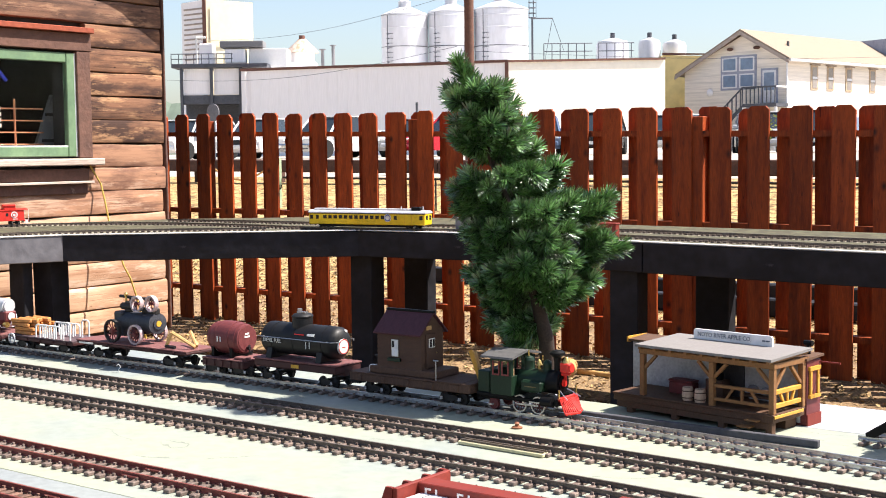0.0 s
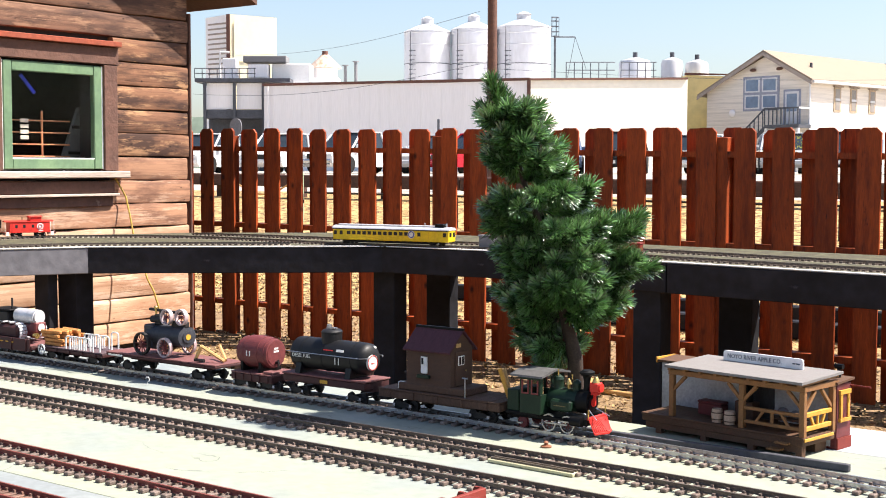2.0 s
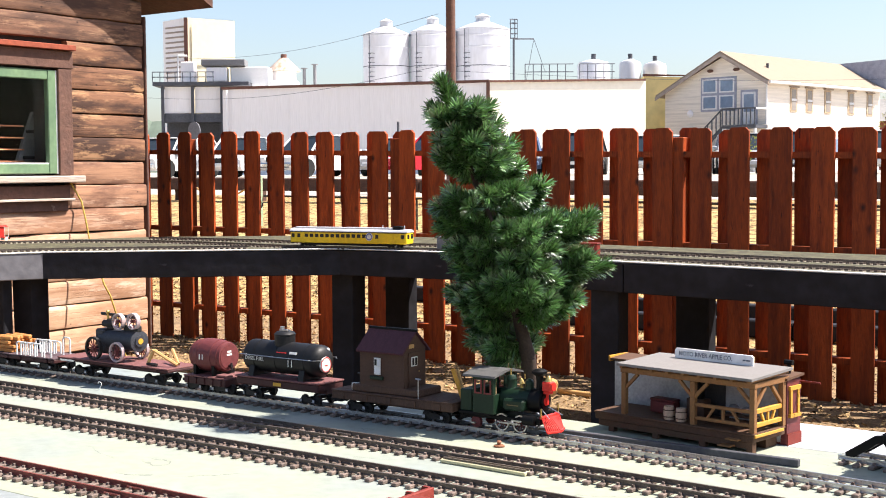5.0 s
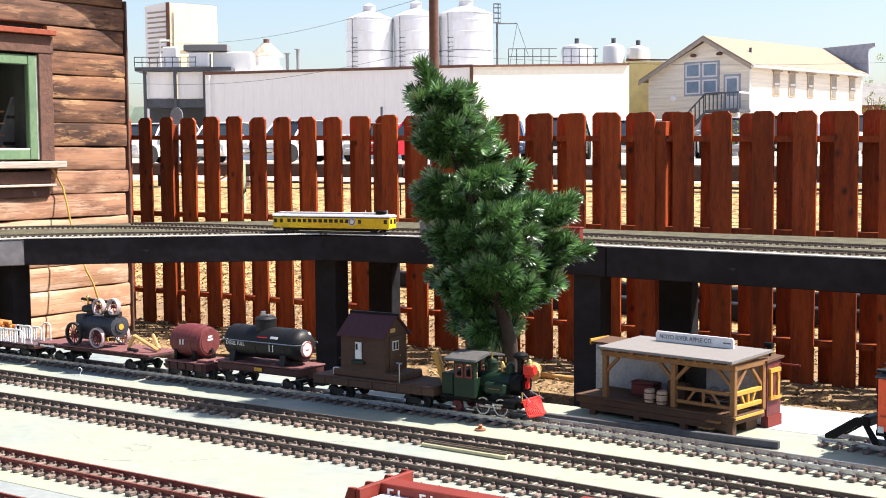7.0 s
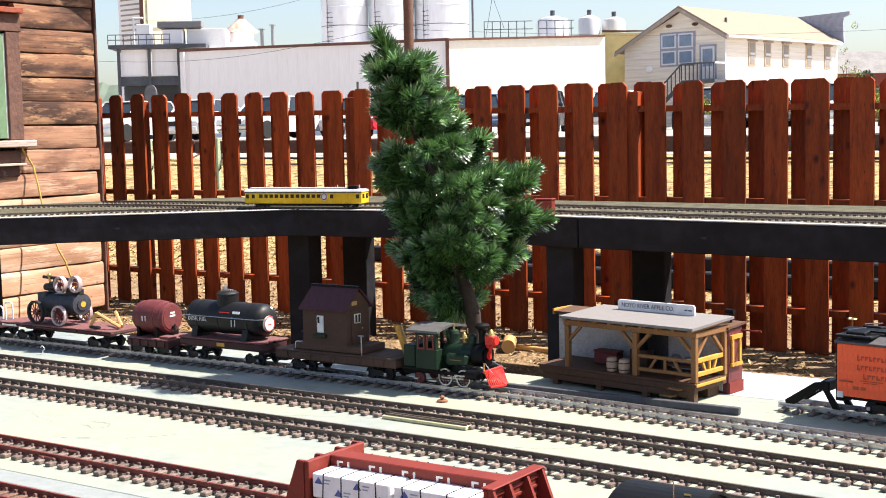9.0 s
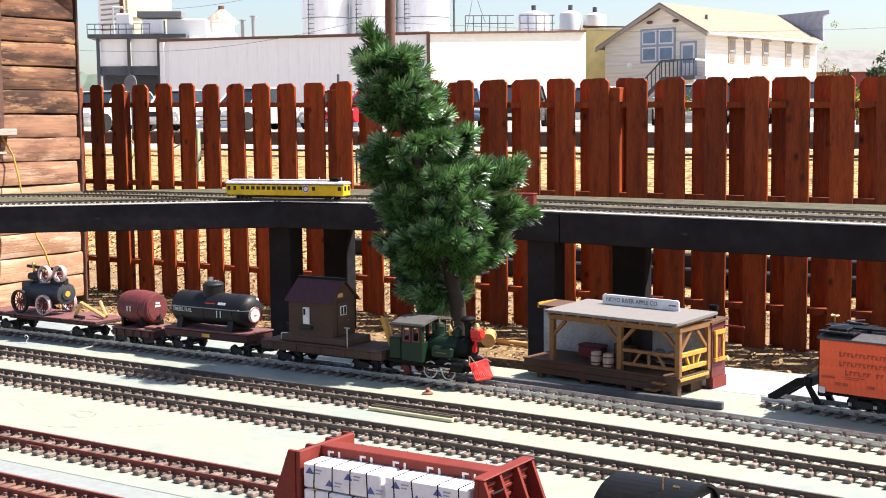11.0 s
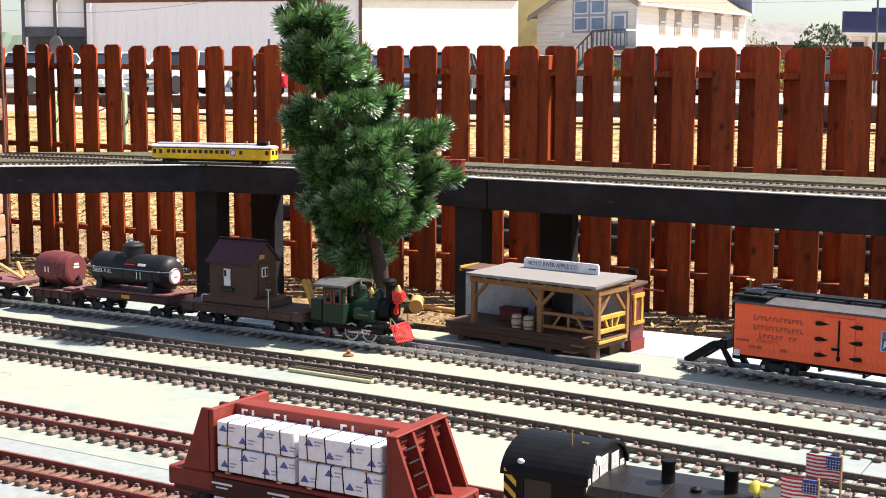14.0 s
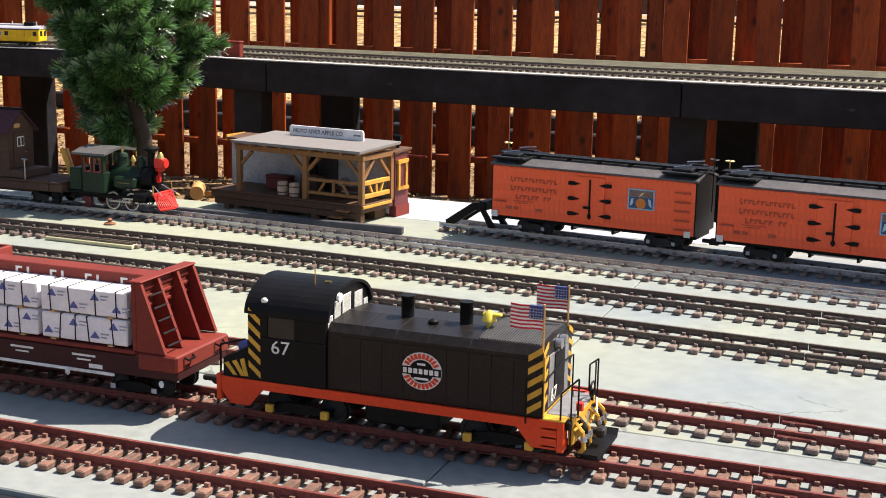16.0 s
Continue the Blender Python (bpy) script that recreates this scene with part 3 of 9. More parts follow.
# ---- raised shelf along the fence ----
SHELF_Z = 0.945
FRONT = [(-6.95, 3.33), (-6.222, 4.726), (-4.93, 5.85), (-4.05, 5.93), (-3.0, 5.74), (-0.93, 5.53), (0.6, 5.42), (2.6, 5.30)]
BACK = [(2.6, 6.80), (0.6, 6.82), (-2.4, 6.90), (-3.7, 6.98), (-5.28, 7.18), (-6.0, 7.10), (-7.0, 6.30), (-7.42, 5.5), (-7.42, 3.6)]


def shelf():
    sh = thing("elevated_railway_shelf", pose(0, 0, 0), "black timber shelf on posts carrying a raised model railway", "shelf", kind="structure")
    part("deck", Geo().prism(FRONT + BACK, SHELF_Z - 0.018, SHELF_Z, "xy"), mat("shelf_deck_paint", (0.060, 0.054, 0.036), 0.85, var=0.45, scale=14, bump=0.4, second=(0.125, 0.120, 0.066), amount=0.8), sh, "ballasted deck")
    for i, (a, b) in enumerate(zip(FRONT, FRONT[1:])):
        a, b = Vector((*a, 0)), Vector((*b, 0))
        d = (b - a)
        m = Matrix.Translation(a) @ Matrix.Rotation(math.atan2(d.y, d.x), 4, 'Z')
        L = d.length
        part("beam", Geo().box(0.002, L - 0.002, -0.042, -0.002, -0.150, -0.004, 0.004), grey_timber if i == 0 else black_timber, sh, "grey timber beam" if i == 0 else "", m=m @ Matrix.Translation((0, 0, SHELF_Z)))
        part("edge_strip", Geo().box(0.0, L, -0.046, -0.014, 0.001, 0.006, 0.001), white_paint, sh, "white edge strip", m=m @ Matrix.Translation((0, 0, SHELF_Z)))
    part("post", Geo().box(-0.060, 0.060, -0.02, 0.05, 0.0, SHELF_Z - 0.020, 0.005), black_timber, sh, m=pose(-6.41, 4.558, 0, 0, 0, 6))
    part("post", Geo().prism([(0.000, 0.0), (0.12, 0.0), (0.12, SHELF_Z - 0.020), (-0.02, SHELF_Z - 0.020)], -0.070, 0.075, "yz"), black_timber, sh, m=pose(-6.376, 4.703, 0, 0, 0, 6))
    for x, y in ((-4.985, 5.93), (-3.155, 5.80), (-0.92, 5.60), (0.9, 5.60)):
        part("post", Geo().box(-0.075, 0.075, -0.02, 0.12, 0.0, SHELF_Z - 0.020, 0.005), black_timber, sh, m=pose(x, y, 0, 0, 0, 6))
    for x, y in ((-5.40, 7.0), (-3.10, 6.72), (-0.85, 6.6), (1.0, 6.6)):
        part("rear_post", Geo().box(-0.10, 0.10, -0.02, 0.08, 0.0, SHELF_Z - 0.020, 0.005), black_timber, sh, m=pose(x, y, 0))
    for a, b in (((-4.985, 5.96), (-5.3, 7.05)), ((-3.155, 5.84), (-3.1, 6.8)), ((-0.95, 5.6), (-0.85, 6.7)), ((-5.6, 5.3), (-6.5, 6.2))):
        a, b = Vector((*a, SHELF_Z - 0.02)), Vector((*b, SHELF_Z - 0.02))
        d = b - a
        m = Matrix.Translation(a) @ Matrix.Rotation(math.atan2(d.y, d.x), 4, 'Z')
        part("joist", Geo().box(0, d.length, -0.02, 0.02, -0.12, -0.001), black_timber, sh, m=m)


shelf()


def offset_line(pts, off):
    out = []
    for i, p in enumerate(pts):
        a, b = Vector(pts[max(i - 1, 0)]), Vector(pts[min(i + 1, len(pts) - 1)])
        d = (b - a).normalized()
        out.append((p[0] - d.y * off, p[1] + d.x * off))
    return out


def smooth_line(pts, step=0.1):
    out = []
    n = len(pts)
    for i in range(n - 1):
        p0, p1, p2, p3 = (Vector(pts[max(min(j, n - 1), 0)]) for j in (i - 1, i, i + 1, i + 2))
        k = max(2, int((p2 - p1).length / step))
        for s in range(k):
            t = s / k
            out.append(0.5 * ((2 * p1) + (p2 - p0) * t + (2 * p0 - 5 * p1 + 4 * p2 - p3) * t * t + (3 * p1 - p0 - 3 * p2 + p3) * t ** 3))
    return out + [Vector(pts[-1])]


shelf_tie = mat("dark_narrow_tie", (0.075, 0.055, 0.045), 0.8, var=0.3, scale=60, bump=0.2, second=(0.12, 0.095, 0.08))
shelf_bed = mat("pale_grit_roadbed", (0.34, 0.31, 0.245), 0.9, var=0.25, scale=30, bump=0.3, second=(0.22, 0.205, 0.13), amount=0.8)


def shelf_track(name, line, z):
    th = thing(name, pose(0, 0, z), "raised loop of dark narrow track on the black shelf", "track", "raised tracks", "structure")
    pts = smooth_line(line)
    tie = Geo()
    acc = 0.0
    for a, b in zip(pts, pts[1:]):
        d = b - a
        L = d.length
        d.normalize()
        w = Vector((-d.y, d.x))
        s = -acc
        while s + 0.034 <= L:
            s += 0.034
            c = a + d * s
            m = Matrix.Translation((c.x, c.y, 0)) @ Matrix.Rotation(math.atan2(d.y, d.x), 4, 'Z')
            tie.box(-0.0085, 0.0085, -0.044, 0.044, 0.001, 0.0095, 0, m)
        acc = L - s
    bed = Geo()
    lo, hi = (offset_line([tuple(p) for p in pts], o) for o in (-0.056, 0.056))
    for a, b, c, d in zip(lo, lo[1:], hi[1:], hi):
        bed.prism([a, b, c, d], 0.0004, 0.0010, "xy")
    part("roadbed", bed, shelf_bed, th, "pale gritty roadbed")
    part("ties", tie, shelf_tie, th)["kind"] = "stuff"
    for side in (-0.0235, 0.0235):
        rl = Geo()
        o = [Vector(p) for p in offset_line([tuple(p) for p in pts], side)]
        for a, b in zip(o, o[1:]):
            d = b - a
            m = Matrix.Translation((a.x, a.y, 0)) @ Matrix.Rotation(math.atan2(d.y, d.x), 4, 'Z')
            rl.box(0, d.length + 0.001, -0.0018, 0.0018, 0.0095, 0.0165, 0, m)
        part("rail", rl, rail_brown, th)
    return pts


PATH_A = [(-7.34, 4.05), (-7.34, 4.60), (-7.29, 5.06), (-7.12, 5.35), (-6.85, 5.57), (-6.45, 5.75), (-5.85, 5.80), (-5.25, 5.79), (-4.50, 5.93), (-3.90, 6.04), (-3.00, 5.90), (-1.00, 5.68), (0.60, 5.57), (2.5, 5.46)]
shelf_track("raised_track", PATH_A, SHELF_Z)
PATH_B = [(-7.08, 3.50), (-6.62, 4.30), (-6.36, 4.77), (-5.95, 5.22), (-5.45, 5.60)]
shelf_track("raised_track", PATH_B, SHELF_Z)
PATH_C = [(-6.80, 6.05), (-6.1, 6.15), (-5.2, 6.22), (-4.30, 6.36), (-3.50, 6.38), (-2.5, 6.25), (-1.00, 6.08), (0.60, 6.02), (2.5, 6.02)]
shelf_track("raised_track", PATH_C, SHELF_Z)

# ---- railway table ----
TABLE_Z = 0.910
RAIL_TOP = TABLE_Z + 0.0145


def table():
    ta = thing("railway_table", pose(0, 0, 0), "pale green painted plywood railway table on timber legs", "table", kind="structure")
    seams = [-5.2, -2.75, -0.31, 2.13]
    for a, b in zip(seams, seams[1:]):
        part("front_panel", Geo().box(a + 0.0008, b - 0.0008, 0.866, 1.2200, TABLE_Z - 0.018, TABLE_Z, 0.0012), front_paint, ta, "grey-blue painted front panel")
        part("top_panel", Geo().box(a + 0.0008, b - 0.0008, 1.2212, 2.205, TABLE_Z - 0.018, TABLE_Z, 0.0012), table_paint, ta)
    part("station_panel", Geo().prism([(-1.215, 2.2065), (1.6, 2.2065), (1.6, 2.425), (-1.165, 2.425)], TABLE_Z - 0.018, TABLE_Z, "xy"), grey_board, ta, "grey painted extension board")
    part("front_board", Geo().box(-5.2, 2.13, 0.842, 0.8645, TABLE_Z - 0.12, TABLE_Z - 0.004, 0.003), black_timber, ta)
    part("rear_board", Geo().box(-5.2, 2.13, 2.10, 2.14, TABLE_Z - 0.12, TABLE_Z - 0.019, 0.003), black_timber, ta)
    for x in (-5.0, -3.4, -1.8, -0.2, 1.4):
        for y in (0.90, 2.05):
            part("leg", Geo().box(x, x + 0.085, y, y + 0.085, 0, TABLE_Z - 0.0185, 0.004), black_timber, ta)


table()


def tie_mesh(name, material, length, w):
    g = Geo().box(-w / 2, w / 2, -length / 2, length / 2, 0.0, 0.0062, 0.0012)
    for y in (-0.0225, 0.0225):
        for s in (-1, 1):
            g.box(-0.0022, 0.0022, y + s * 0.0055 - 0.0016, y + s * 0.0055 + 0.0016, 0.0062, 0.0098)
    return g.mesh(name, material)


def rail_sweep(xs, off, y):
    """One length of rail that follows the line y + off(x)."""
    prof = [(-0.0032, 0.0062), (0.0032, 0.0062), (0.0032, 0.0070), (0.0010, 0.0080), (0.0010, 0.0122), (0.0019, 0.0128), (0.0019, 0.0145), (-0.0019, 0.0145), (-0.0019, 0.0128), (-0.0010, 0.0122), (-0.0010, 0.0080), (-0.0032, 0.0070)]
    n = len(prof)
    v = [(x, y + off(x) + p, z) for x in xs for p, z in prof]
    f = [(k * n + i, k * n + (i + 1) % n, (k + 1) * n + (i + 1) % n, (k + 1) * n + i) for k in range(len(xs) - 1) for i in range(n)]
    return Geo().add(v, f + [tuple(range(n - 1, -1, -1)), tuple(range((len(xs) - 1) * n, len(xs) * n))])


def track(p0, p1, label, spacing, tie_material, rail_material, length=0.082, w=0.0105, bend=None):
    """A straight track, or with bend = (x, slope, softness) one that swings towards the front past x."""
    a, b = Vector((*p0, TABLE_Z)), Vector((*p1, TABLE_Z))
    d = b - a
    L = d.length
    m = Matrix.Translation(a) @ Matrix.Rotation(math.atan2(d.y, d.x), 4, 'Z')
    th = thing("model_track", m, label, "track", "table tracks", "structure")
    me = tie_mesh("tie", tie_material, length, w)
    rnd = random.Random(int(p0[1] * 1000))

    def off(x):
        if not bend:
            return 0.0
        q = x + p0[0] - bend[0]
        return -bend[1] * (math.sqrt(q * q + bend[2] ** 2) + q) / 2
    n = int(L / spacing)
    for i in range(n):
        x = spacing * (i + 0.5)
        turn = math.degrees(math.atan((off(x + 0.01) - off(x - 0.01)) / 0.02))
        part("tie", me, None, th, m=pose(x, off(x) + rnd.uniform(-0.001, 0.001), 0, 0, 0, turn + rnd.uniform(-1, 1)))
    for y in (-0.0225, 0.0225):
        cuts = [0.0]
        while cuts[-1] < L:
            cuts.append(min(L, cuts[-1] + 1.52))
        for s, e in zip(cuts, cuts[1:]):
            k = 14 if bend else 1
            part("rail", rail_sweep([s + (e - s - 0.0006) * i / k for i in range(k + 1)], off, y), rail_material, th)
            j = Geo().box(-0.018, 0.018, -0.0052, 0.0052, 0.0063, 0.0105, 0.001)
            part("rail_joiner", j, rail_material, th, m=pose(s + 0.02, y + off(s + 0.02), 0))
    return th


X0, X1 = -4.6, 1.5
track((X0, 2.0075), (X1, 2.0075), "back track with dark ties and worn bright rails", 0.0268, tie_brown, rail_bright, bend=(-1.18, 0.10, 0.22))
track((X0, 1.8020), (X1, 1.8020), "dark brown model track on plastic ties", 0.0268, tie_brown, rail_brown, bend=(-0.95, 0.082, 0.2))
track((X0, 1.6225), (X1, 1.6225), "dark brown model track on plastic ties", 0.0268, tie_brown, rail_brown, bend=(-1.0, 0.070, 0.2))
track((X0, 1.3040), (X1, 1.3040), "rust-red railed track with spiked ties", 0.0262, tie_brown, rail_red, w=0.012, bend=(-0.85, 0.042, 0.2))
track((X0, 1.1180), (X1, 1.1180), "rust-red railed track under the diesel switcher", 0.0200, tie_rust, rail_red)
track((X0, 0.9530), (X1, 0.9530), "foremost rust-red track by the table's edge", 0.0200, tie_rust, rail_red)
track((-0.72, 2.152), (0.27, 2.0032), "short storage track under the orange reefers", 0.0262, tie_brown, rail_bright)


# turnout plate, throw knob and a loose hook beside the tracks
tp = thing("turnout_plate", pose(-1.275, 1.768, TABLE_Z + 0.0005, 0, 0, -2), "pale yellow turnout plate with dark grooves", "turnout")
part("plate", Geo().box(0.0, 0.172, -0.012, 0.012, 0, 0.006, 0.001), mat("pale_yellow_plate_paint", (0.55, 0.50, 0.30), 0.7, var=0.12, scale=30, bump=0.1, second=(0.45, 0.42, 0.27)), tp)
for y in (-0.006, 0.004):
    part("point_blade", Geo().box(0.004, 0.170, y - 0.0016, y + 0.0016, 0.0062, 0.0095), rail_brown, tp)
kn = thing("track_switch", pose(-1.262, 1.918, TABLE_Z + 0.0005) @ Matrix.Scale(0.72, 4), "rust-orange switch throw knob on a round base", "switch")
knob_m = mat("rust_orange_knob", (0.25, 0.10, 0.05), 0.6, var=0.2, scale=60, bump=0.1)
part("base", Geo().lathe([(0.014, 0), (0.014, 0.003), (0.010, 0.005)], n=14), knob_m, kn)
part("knob", Geo().lathe([(0.005, 0.005), (0.005, 0.010), (0.007, 0.012), (0.004, 0.015)], n=12), knob_m, kn)
hk = thing("wire_hook", pose(-2.345, 1.922, TABLE_Z + 0.001) @ Matrix.Scale(0.68, 4), "small white wire hook sticking up from the table", "hook")
part("wire", Geo().tube([(0, 0, 0), (0.001, 0, 0.010), (0.008, 0.0, 0.014), (0.009, 0, 0.021), (0.003, 0, 0.026), (-0.005, 0, 0.025), (-0.008, 0, 0.019)], 0.0013, 5), white_paint, hk)

# ---- rolling stock ----
maroon = mat("maroon_model_paint", (0.14, 0.032, 0.032), 0.55, var=0.15, scale=40, bump=0.05, second=(0.10, 0.026, 0.026))
# dark frame paint, taken darker still for the shade on the car sides
dark_frame = mat("shade_dark_maroon_frame", (0.055, 0.018, 0.018), 0.6, var=0.2, scale=40, bump=0.05, second=(0.035, 0.014, 0.014))
maroon_deck = mat("weathered_maroon_deck", (0.150, 0.055, 0.052), 0.7, var=0.3, scale=50, stretch=(1, 6, 1), bump=0.2, second=(0.23, 0.12, 0.11))
black_model = mat("satin_black_model_paint", (0.0045, 0.0045, 0.005), 0.5, var=0.25, scale=40, bump=0.04, second=(0.008, 0.0075, 0.0075), spec=0.14)
tank_black = mat("matt_black_tank_paint", (0.008, 0.008, 0.009), 0.5, var=0.2, scale=30, bump=0.05, second=(0.014, 0.014, 0.014), spec=0.3)
dark_iron = mat("dark_iron", (0.03, 0.028, 0.028), 0.55, metal=0.4, var=0.3, scale=60, bump=0.1)
steel = mat("bare_steel", (0.45, 0.45, 0.46), 0.35, metal=0.9, var=0.2, scale=60, bump=0.05)
brass = mat("polished_brass", (0.65, 0.45, 0.15), 0.3, metal=0.9, var=0.15, scale=60, bump=0.03)
letter_white = mat("white_lettering", (0.75, 0.74, 0.70), 0.6, var=0.06, scale=60, bump=0)
model_red = mat("bright_red_model_paint", (0.62, 0.035, 0.025), 0.4, var=0.1, scale=40, bump=0.03)
loco_green = mat("dark_green_model_paint", (0.007, 0.022, 0.011), 0.45, var=0.2, scale=40, bump=0.04, second=(0.010, 0.028, 0.014))
hut_brown = mat("brown_clapboard", (0.085, 0.044, 0.028), 0.75, var=0.2, scale=40, stretch=(1, 1, 4), bump=0.2, second=(0.06, 0.035, 0.024))
old_plank = mat("old_brown_planking", (0.10, 0.055, 0.036), 0.8, var=0.3, scale=40, stretch=(5, 1, 1), bump=0.3, second=(0.06, 0.034, 0.025))
barrel_red = mat("red_stained_staves", (0.145, 0.034, 0.034), 0.55, var=0.2, scale=20, stretch=(0.4, 6, 6), bump=0.15, second=(0.095, 0.022, 0.024), amount=0.7)
pine = mat("fresh_pine", (0.55, 0.33, 0.13), 0.7, var=0.2, scale=50, stretch=(1, 6, 6), bump=0.1, second=(0.42, 0.22, 0.08))
silver = mat("silver_paint", (0.62, 0.62, 0.64), 0.4, metal=0.3, var=0.1, scale=40, bump=0.03)
orange_red = mat("orange_red_sill_paint", (0.66, 0.052, 0.012), 0.42, var=0.1, scale=40, bump=0.03, second=(0.55, 0.045, 0.012))
reefer_orange = mat("orange_reefer_siding", (0.93, 0.14, 0.055), 0.55, var=0.08, scale=30, bump=0.05, second=(0.88, 0.125, 0.048), spec=0.15)
reefer_roof = mat("dark_sheet_roof_paint", (0.075, 0.07, 0.07), 0.6, var=0.25, scale=30, bump=0.1, second=(0.11, 0.10, 0.10))
roof_grey = mat("grey_roof_paint", (0.17, 0.17, 0.175), 0.6, var=0.2, scale=30, bump=0.1, second=(0.24, 0.24, 0.245))
yellow_stripe = mat("yellow_stripe_paint", (0.62, 0.34, 0.04), 0.5, var=0.08, scale=40, bump=0.02)
rail_yellow = mat("yellow_railcar_paint", (0.72, 0.50, 0.015), 0.45, var=0.06, scale=30, bump=0.02)
dark_window = mat("dark_model_window", (0.02, 0.022, 0.025), 0.15, var=0.1, scale=30, bump=0)
print_brown = mat("faded_brown_print", (0.46, 0.085, 0.04), 0.6, var=0.1, scale=60, bump=0)
print_blue = mat("blue_print", (0.10, 0.12, 0.33), 0.6, var=0.1, scale=60, bump=0)
wrap_white = mat("white_lumber_wrap", (0.82, 0.79, 0.81), 0.5, var=0.05, scale=30, bump=0.15, second=(0.62, 0.61, 0.63))
oxide = mat("oxide_red_car_paint", (0.19, 0.031, 0.021), 0.55, var=0.12, scale=40, bump=0.04, second=(0.12, 0.022, 0.017), spec=0.2)
sign_white = mat("white_sign_board", (0.80, 0.80, 0.81), 0.6, var=0.04, scale=30, bump=0.05)
sign_ink = mat("blue_grey_sign_ink", (0.10, 0.12, 0.16), 0.6, var=0.05, scale=60, bump=0)
porch_wood = mat("honey_pine_porch_wood", (0.24, 0.115, 0.042), 0.65, var=0.2, scale=60, stretch=(2, 2, 2), bump=0.1, second=(0.16, 0.075, 0.03))
deck_wood = mat("brown_porch_deck", (0.105, 0.054, 0.030), 0.75, var=0.25, scale=60, stretch=(1, 5, 1), bump=0.2, second=(0.08, 0.042, 0.024))
# amber of frames and planks; also the sunlit tone painted on porch edges
window_yellow = mat("amber_frame_and_sunlit_wood", (0.62, 0.31, 0.045), 0.5, var=0.08, scale=40, bump=0.03)

WHEEL = {}


def wheel_mesh(r, material, w=0.006):
    key = (r, material.name)
    if key not in WHEEL:
        WHEEL[key] = Geo().lathe([(r * 0.25, -w * 0.6), (r * 0.72, -w * 0.35), (r * 0.78, -w / 2), (r, -w / 2), (r, w * 0.3), (r * 1.12, w * 0.32), (r * 1.12, w / 2), (r * 0.2, w / 2)], (0, 0, 0), (0, 1, 0), 18).mesh("wheel", material)
    return WHEEL[key]


def spoked_wheel(name, parent, m, r, w, rim_mat, spoke_mat, spokes, label=""):
    """A broad rim with its hub and each spoke as pieces of it; the axle runs along y."""
    n = 28
    v = [(q * r * math.cos(2 * math.pi * i / n), y * w, q * r * math.sin(2 * math.pi * i / n)) for q, y in ((0.84, -0.5), (1, -0.5), (1, 0.5), (0.84, 0.5)) for i in range(n)]
    f = [(k * n + i, k * n + (i + 1) % n, ((k + 1) % 4) * n + (i + 1) % n, ((k + 1) % 4) * n + i) for k in range(4) for i in range(n)]
    rim = part(name, Geo().add(v, f), rim_mat, parent, label, m=m)
    part("hub", Geo().cyl((0, -w * 0.6, 0), (0, w * 0.6, 0), r * 0.2, n=10), spoke_mat, rim)
    me = Geo().cyl((0, 0, r * 0.15), (0, 0, r * 0.88), r * 0.05, n=5).mesh("spoke", spoke_mat)
    for q in range(spokes):
        part("spoke", me, None, rim, m=pose(0, 0, 0, 0, 360 * q / spokes, 0))
    return rim


journal_pale = mat("worn_pale_journal_paint", (0.46, 0.45, 0.46), 0.6, var=0.2, scale=60, bump=0, second=(0.25, 0.24, 0.25))


def bogie(parent, x, material=None, r=0.0110, base=0.042, half=0.033):
    """A four-wheel truck: bolster and side frames, wheels as pieces of it."""
    g = Geo()
    for s in (-1, 1):
        y = s * half
        g.prism([(x - base / 2 - 0.006, r + 0.002), (x - base / 2 + 0.004, r + 0.004), (x - 0.009, r + 0.007), (x + 0.009, r + 0.007), (x + base / 2 - 0.004, r + 0.004), (x + base / 2 + 0.006, r + 0.002),
                 (x + base / 2 + 0.006, r - 0.002), (x + base / 2 - 0.006, r - 0.002), (x + 0.007, r - 0.004), (x - 0.007, r - 0.004), (x - base / 2 + 0.006, r - 0.002), (x - base / 2 - 0.006, r - 0.002)], y - 0.0015, y + 0.0015)
        for e in (-1, 1):
            g.box(x + e * base / 2 - 0.0038, x + e * base / 2 + 0.0038, y + s * 0.002 - 0.002, y + s * 0.002 + 0.002, r - 0.0032, r + 0.0042, 0.0008)
        for e in (-0.004, 0, 0.004):
            g.cyl((x + e, y, r - 0.005), (x + e, y, r + 0.007), 0.0016, n=6)
    g.box(x - 0.006, x + 0.006, -half, half, r - 0.001, r + 0.008, 0.001)
    tr = part("truck", g, material or dark_iron, parent)
    for e in (-1, 1):
        for s in (-1, 1):
            y = s * (half + 0.0045)
            part("journal_cover", Geo().box(x + e * base / 2 - 0.0030, x + e * base / 2 + 0.0030, y - 0.0006, y + 0.0006, r - 0.0026, r + 0.0034, 0.0004), journal_pale, tr, "pale journal cover")
        part("axle", Geo().cyl((x + e * base / 2, -half, r), (x + e * base / 2, half, r), 0.002, n=6), dark_iron, tr)
        for s in (-1, 1):
            part("wheel", wheel_mesh(r, dark_iron), None, tr, m=pose(x + e * base / 2, s * 0.0225, r))
    return tr


def coupler(parent, x, s, z=0.016):
    g = Geo().box(x, x + s * 0.016, -0.0035, 0.0035, z - 0.003, z + 0.003, 0.001).box(x + s * 0.012, x + s * 0.020, -0.007, 0.006, z - 0.005, z + 0.005, 0.002)
    part("coupler", g, dark_iron, parent)


def rolling(name, x, y, label, category, group="", a=0.0, z=None):
    return thing(name, pose(x, y, RAIL_TOP if z is None else z, 0, 0, a), label, category, group)


T1 = 2.0075


